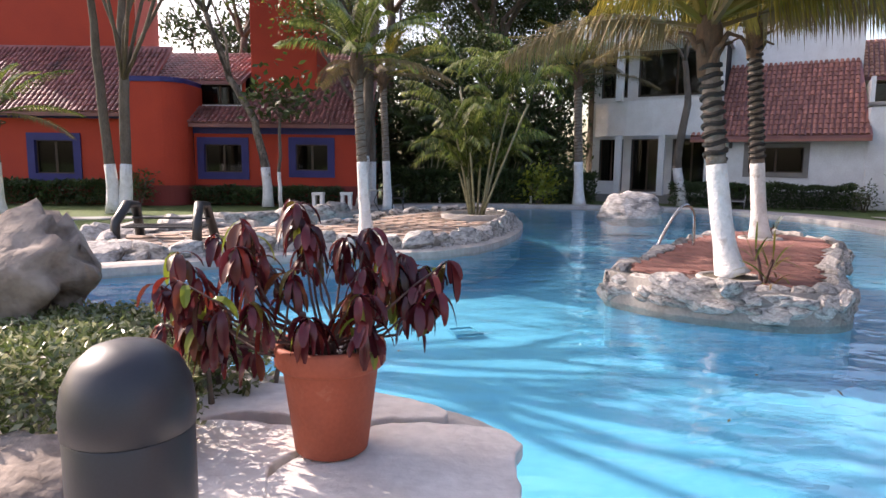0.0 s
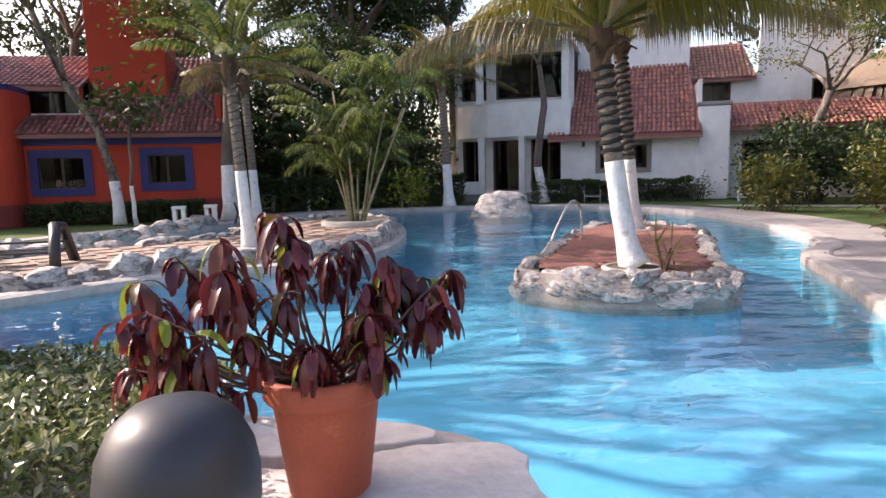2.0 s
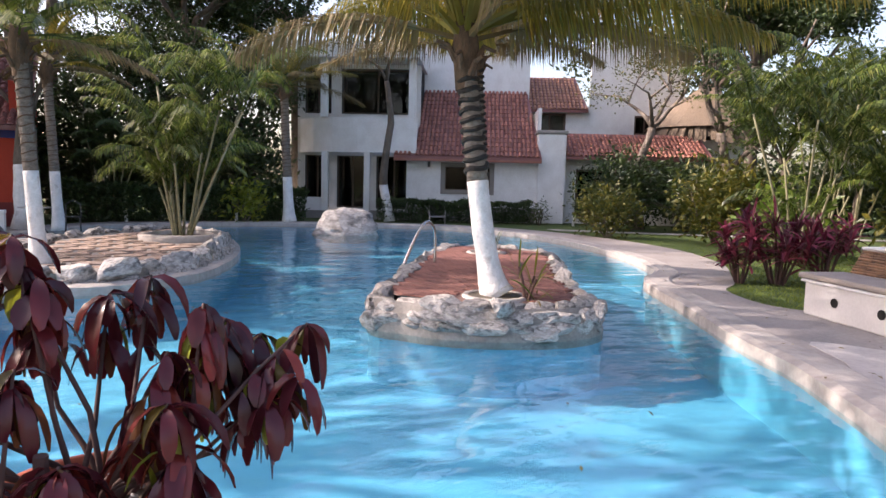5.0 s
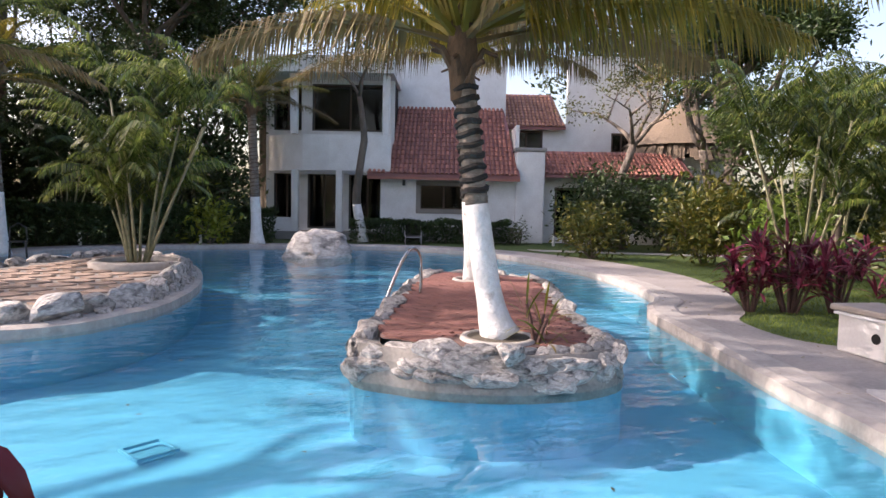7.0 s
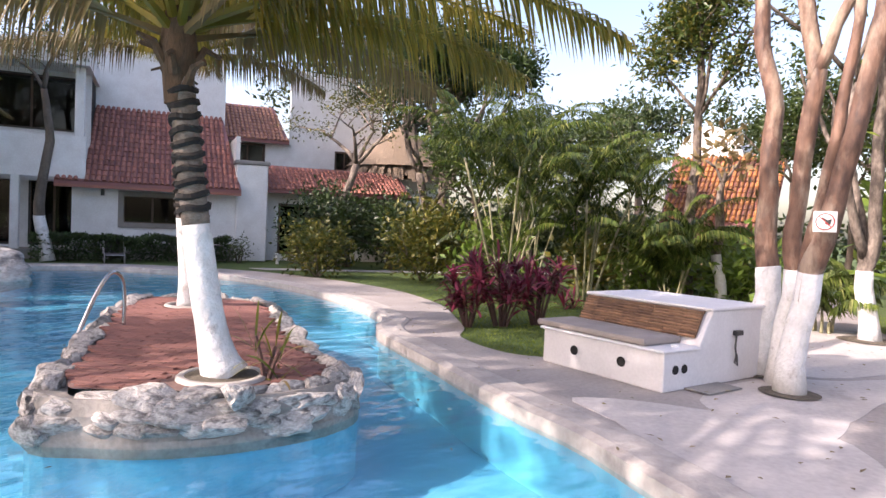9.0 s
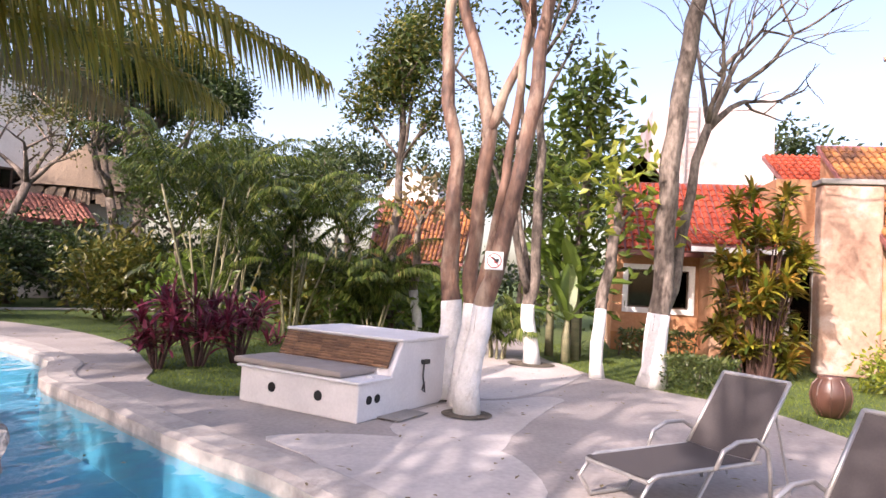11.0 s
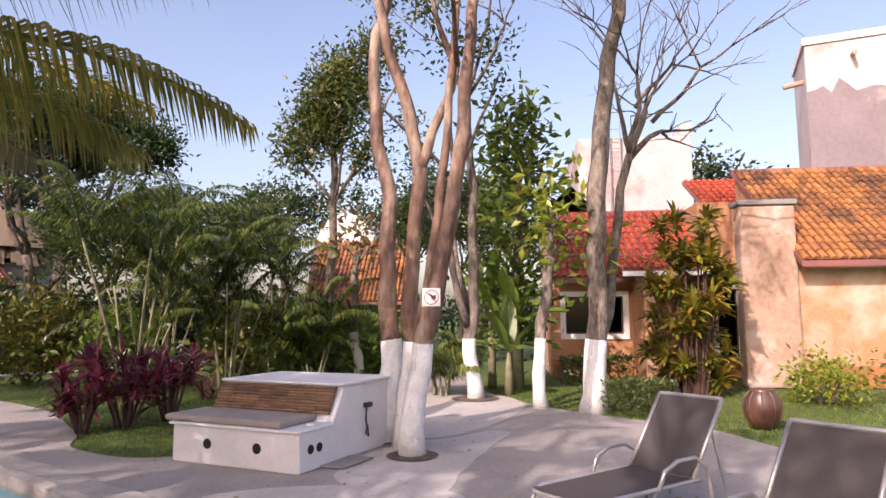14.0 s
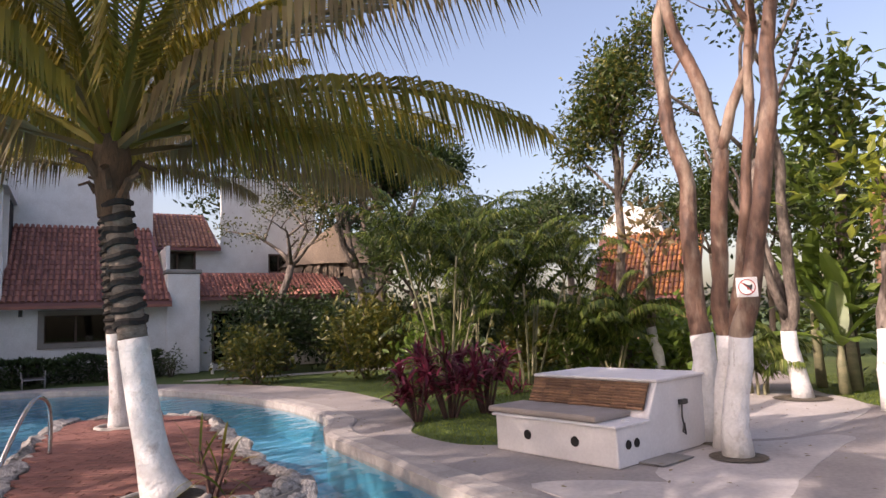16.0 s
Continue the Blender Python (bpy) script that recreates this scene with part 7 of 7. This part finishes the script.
# ---- paving pieces ----
bw, bh = 0.20, 0.10
bme = bevelled(Geo().box((-bw / 2 + .0025, -bh / 2 + .0025, 0), (bw / 2 - .0025, bh / 2 - .0025, 0.028)), 0.004, 1)
bme.materials.append(M_BRICK)
spots = []
for j in range(80):
    for i in range(60):
        u, v = (i + 0.5 * (j % 2)) * bw - 4, j * bh - 1.0
        x, y = 4.6 + u * 0.53 + v * 0.85 - 3.0, 9.4 - u * 0.85 + v * 0.53 - 1.6
        if inside((x, y), inner) and math.hypot(x - 3.5, y - 7.66) > 0.5 and math.hypot(x - 6.05, y - 12.2) > 0.5:
            spots.append((x, y))
spots.sort(key=lambda p: p[1] - 0.3 * p[0])
rest = Geo()
bv, bf = [v.co.copy() for v in bme.vertices], [tuple(p.vertices) for p in bme.polygons]
for k, (x, y) in enumerate(spots):
    m = Matrix.Translation((x, y, 0.247 + rng.uniform(0, .006))) @ Euler((rng.uniform(-.02, .02), rng.uniform(-.02, .02), math.atan2(-0.85, 0.53))).to_matrix().to_4x4()
    if k < 300:
        part("brick", bme, M_BRICK, isl, at=m)
    else:
        rest.add([m @ p for p in bv], bf)
tagged(part("bricks", rest, M_BRICK, isl), kind="stuff")
fl_rng = random.Random(5)
for i in range(14):
    for j in range(22):
        x, y = -6.2 + i * 0.62 + 0.3 * (j % 2), 10.6 + j * 0.5
        if inside((x, y), shrunk(PEN, 0.35)) and math.hypot(x - 0.82, y - 17.5) > 1.2:
            pts = [(x + 0.29 * math.cos(a) * fl_rng.uniform(.85, 1.05), y + 0.24 * math.sin(a) * fl_rng.uniform(.85, 1.05), 0.185) for a in (k * 1.0472 for k in range(6))]
            part("flagstone", Geo().slab(pts, 0.03), M_PINKSTONE, pen)
# grass blades near the deck
gr = Geo()
grng = random.Random(9)
cnt = 0
while cnt < 42000:
    x, y = grng.uniform(7.5, 19), grng.uniform(-7, 20)
    if inside((x, y), DECK) or inside((x, y), POOL):
        continue
    if grng.random() > max(0.12, 1.3 - math.hypot(x - 8, y - 3) / 11):
        continue
    h = grng.uniform(0.02, 0.05)
    a = grng.random() * 6.28
    dx, dy = math.cos(a) * 0.008, math.sin(a) * 0.008
    gr.add([(x - dx, y - dy, -0.02), (x + dx, y + dy, -0.02), (x + grng.gauss(0, .02), y + grng.gauss(0, .02), -0.02 + h)], [(0, 1, 2)])
    cnt += 1
tagged(part("grass", gr, L_GRASS), "short green lawn grass", "grass", kind="stuff")
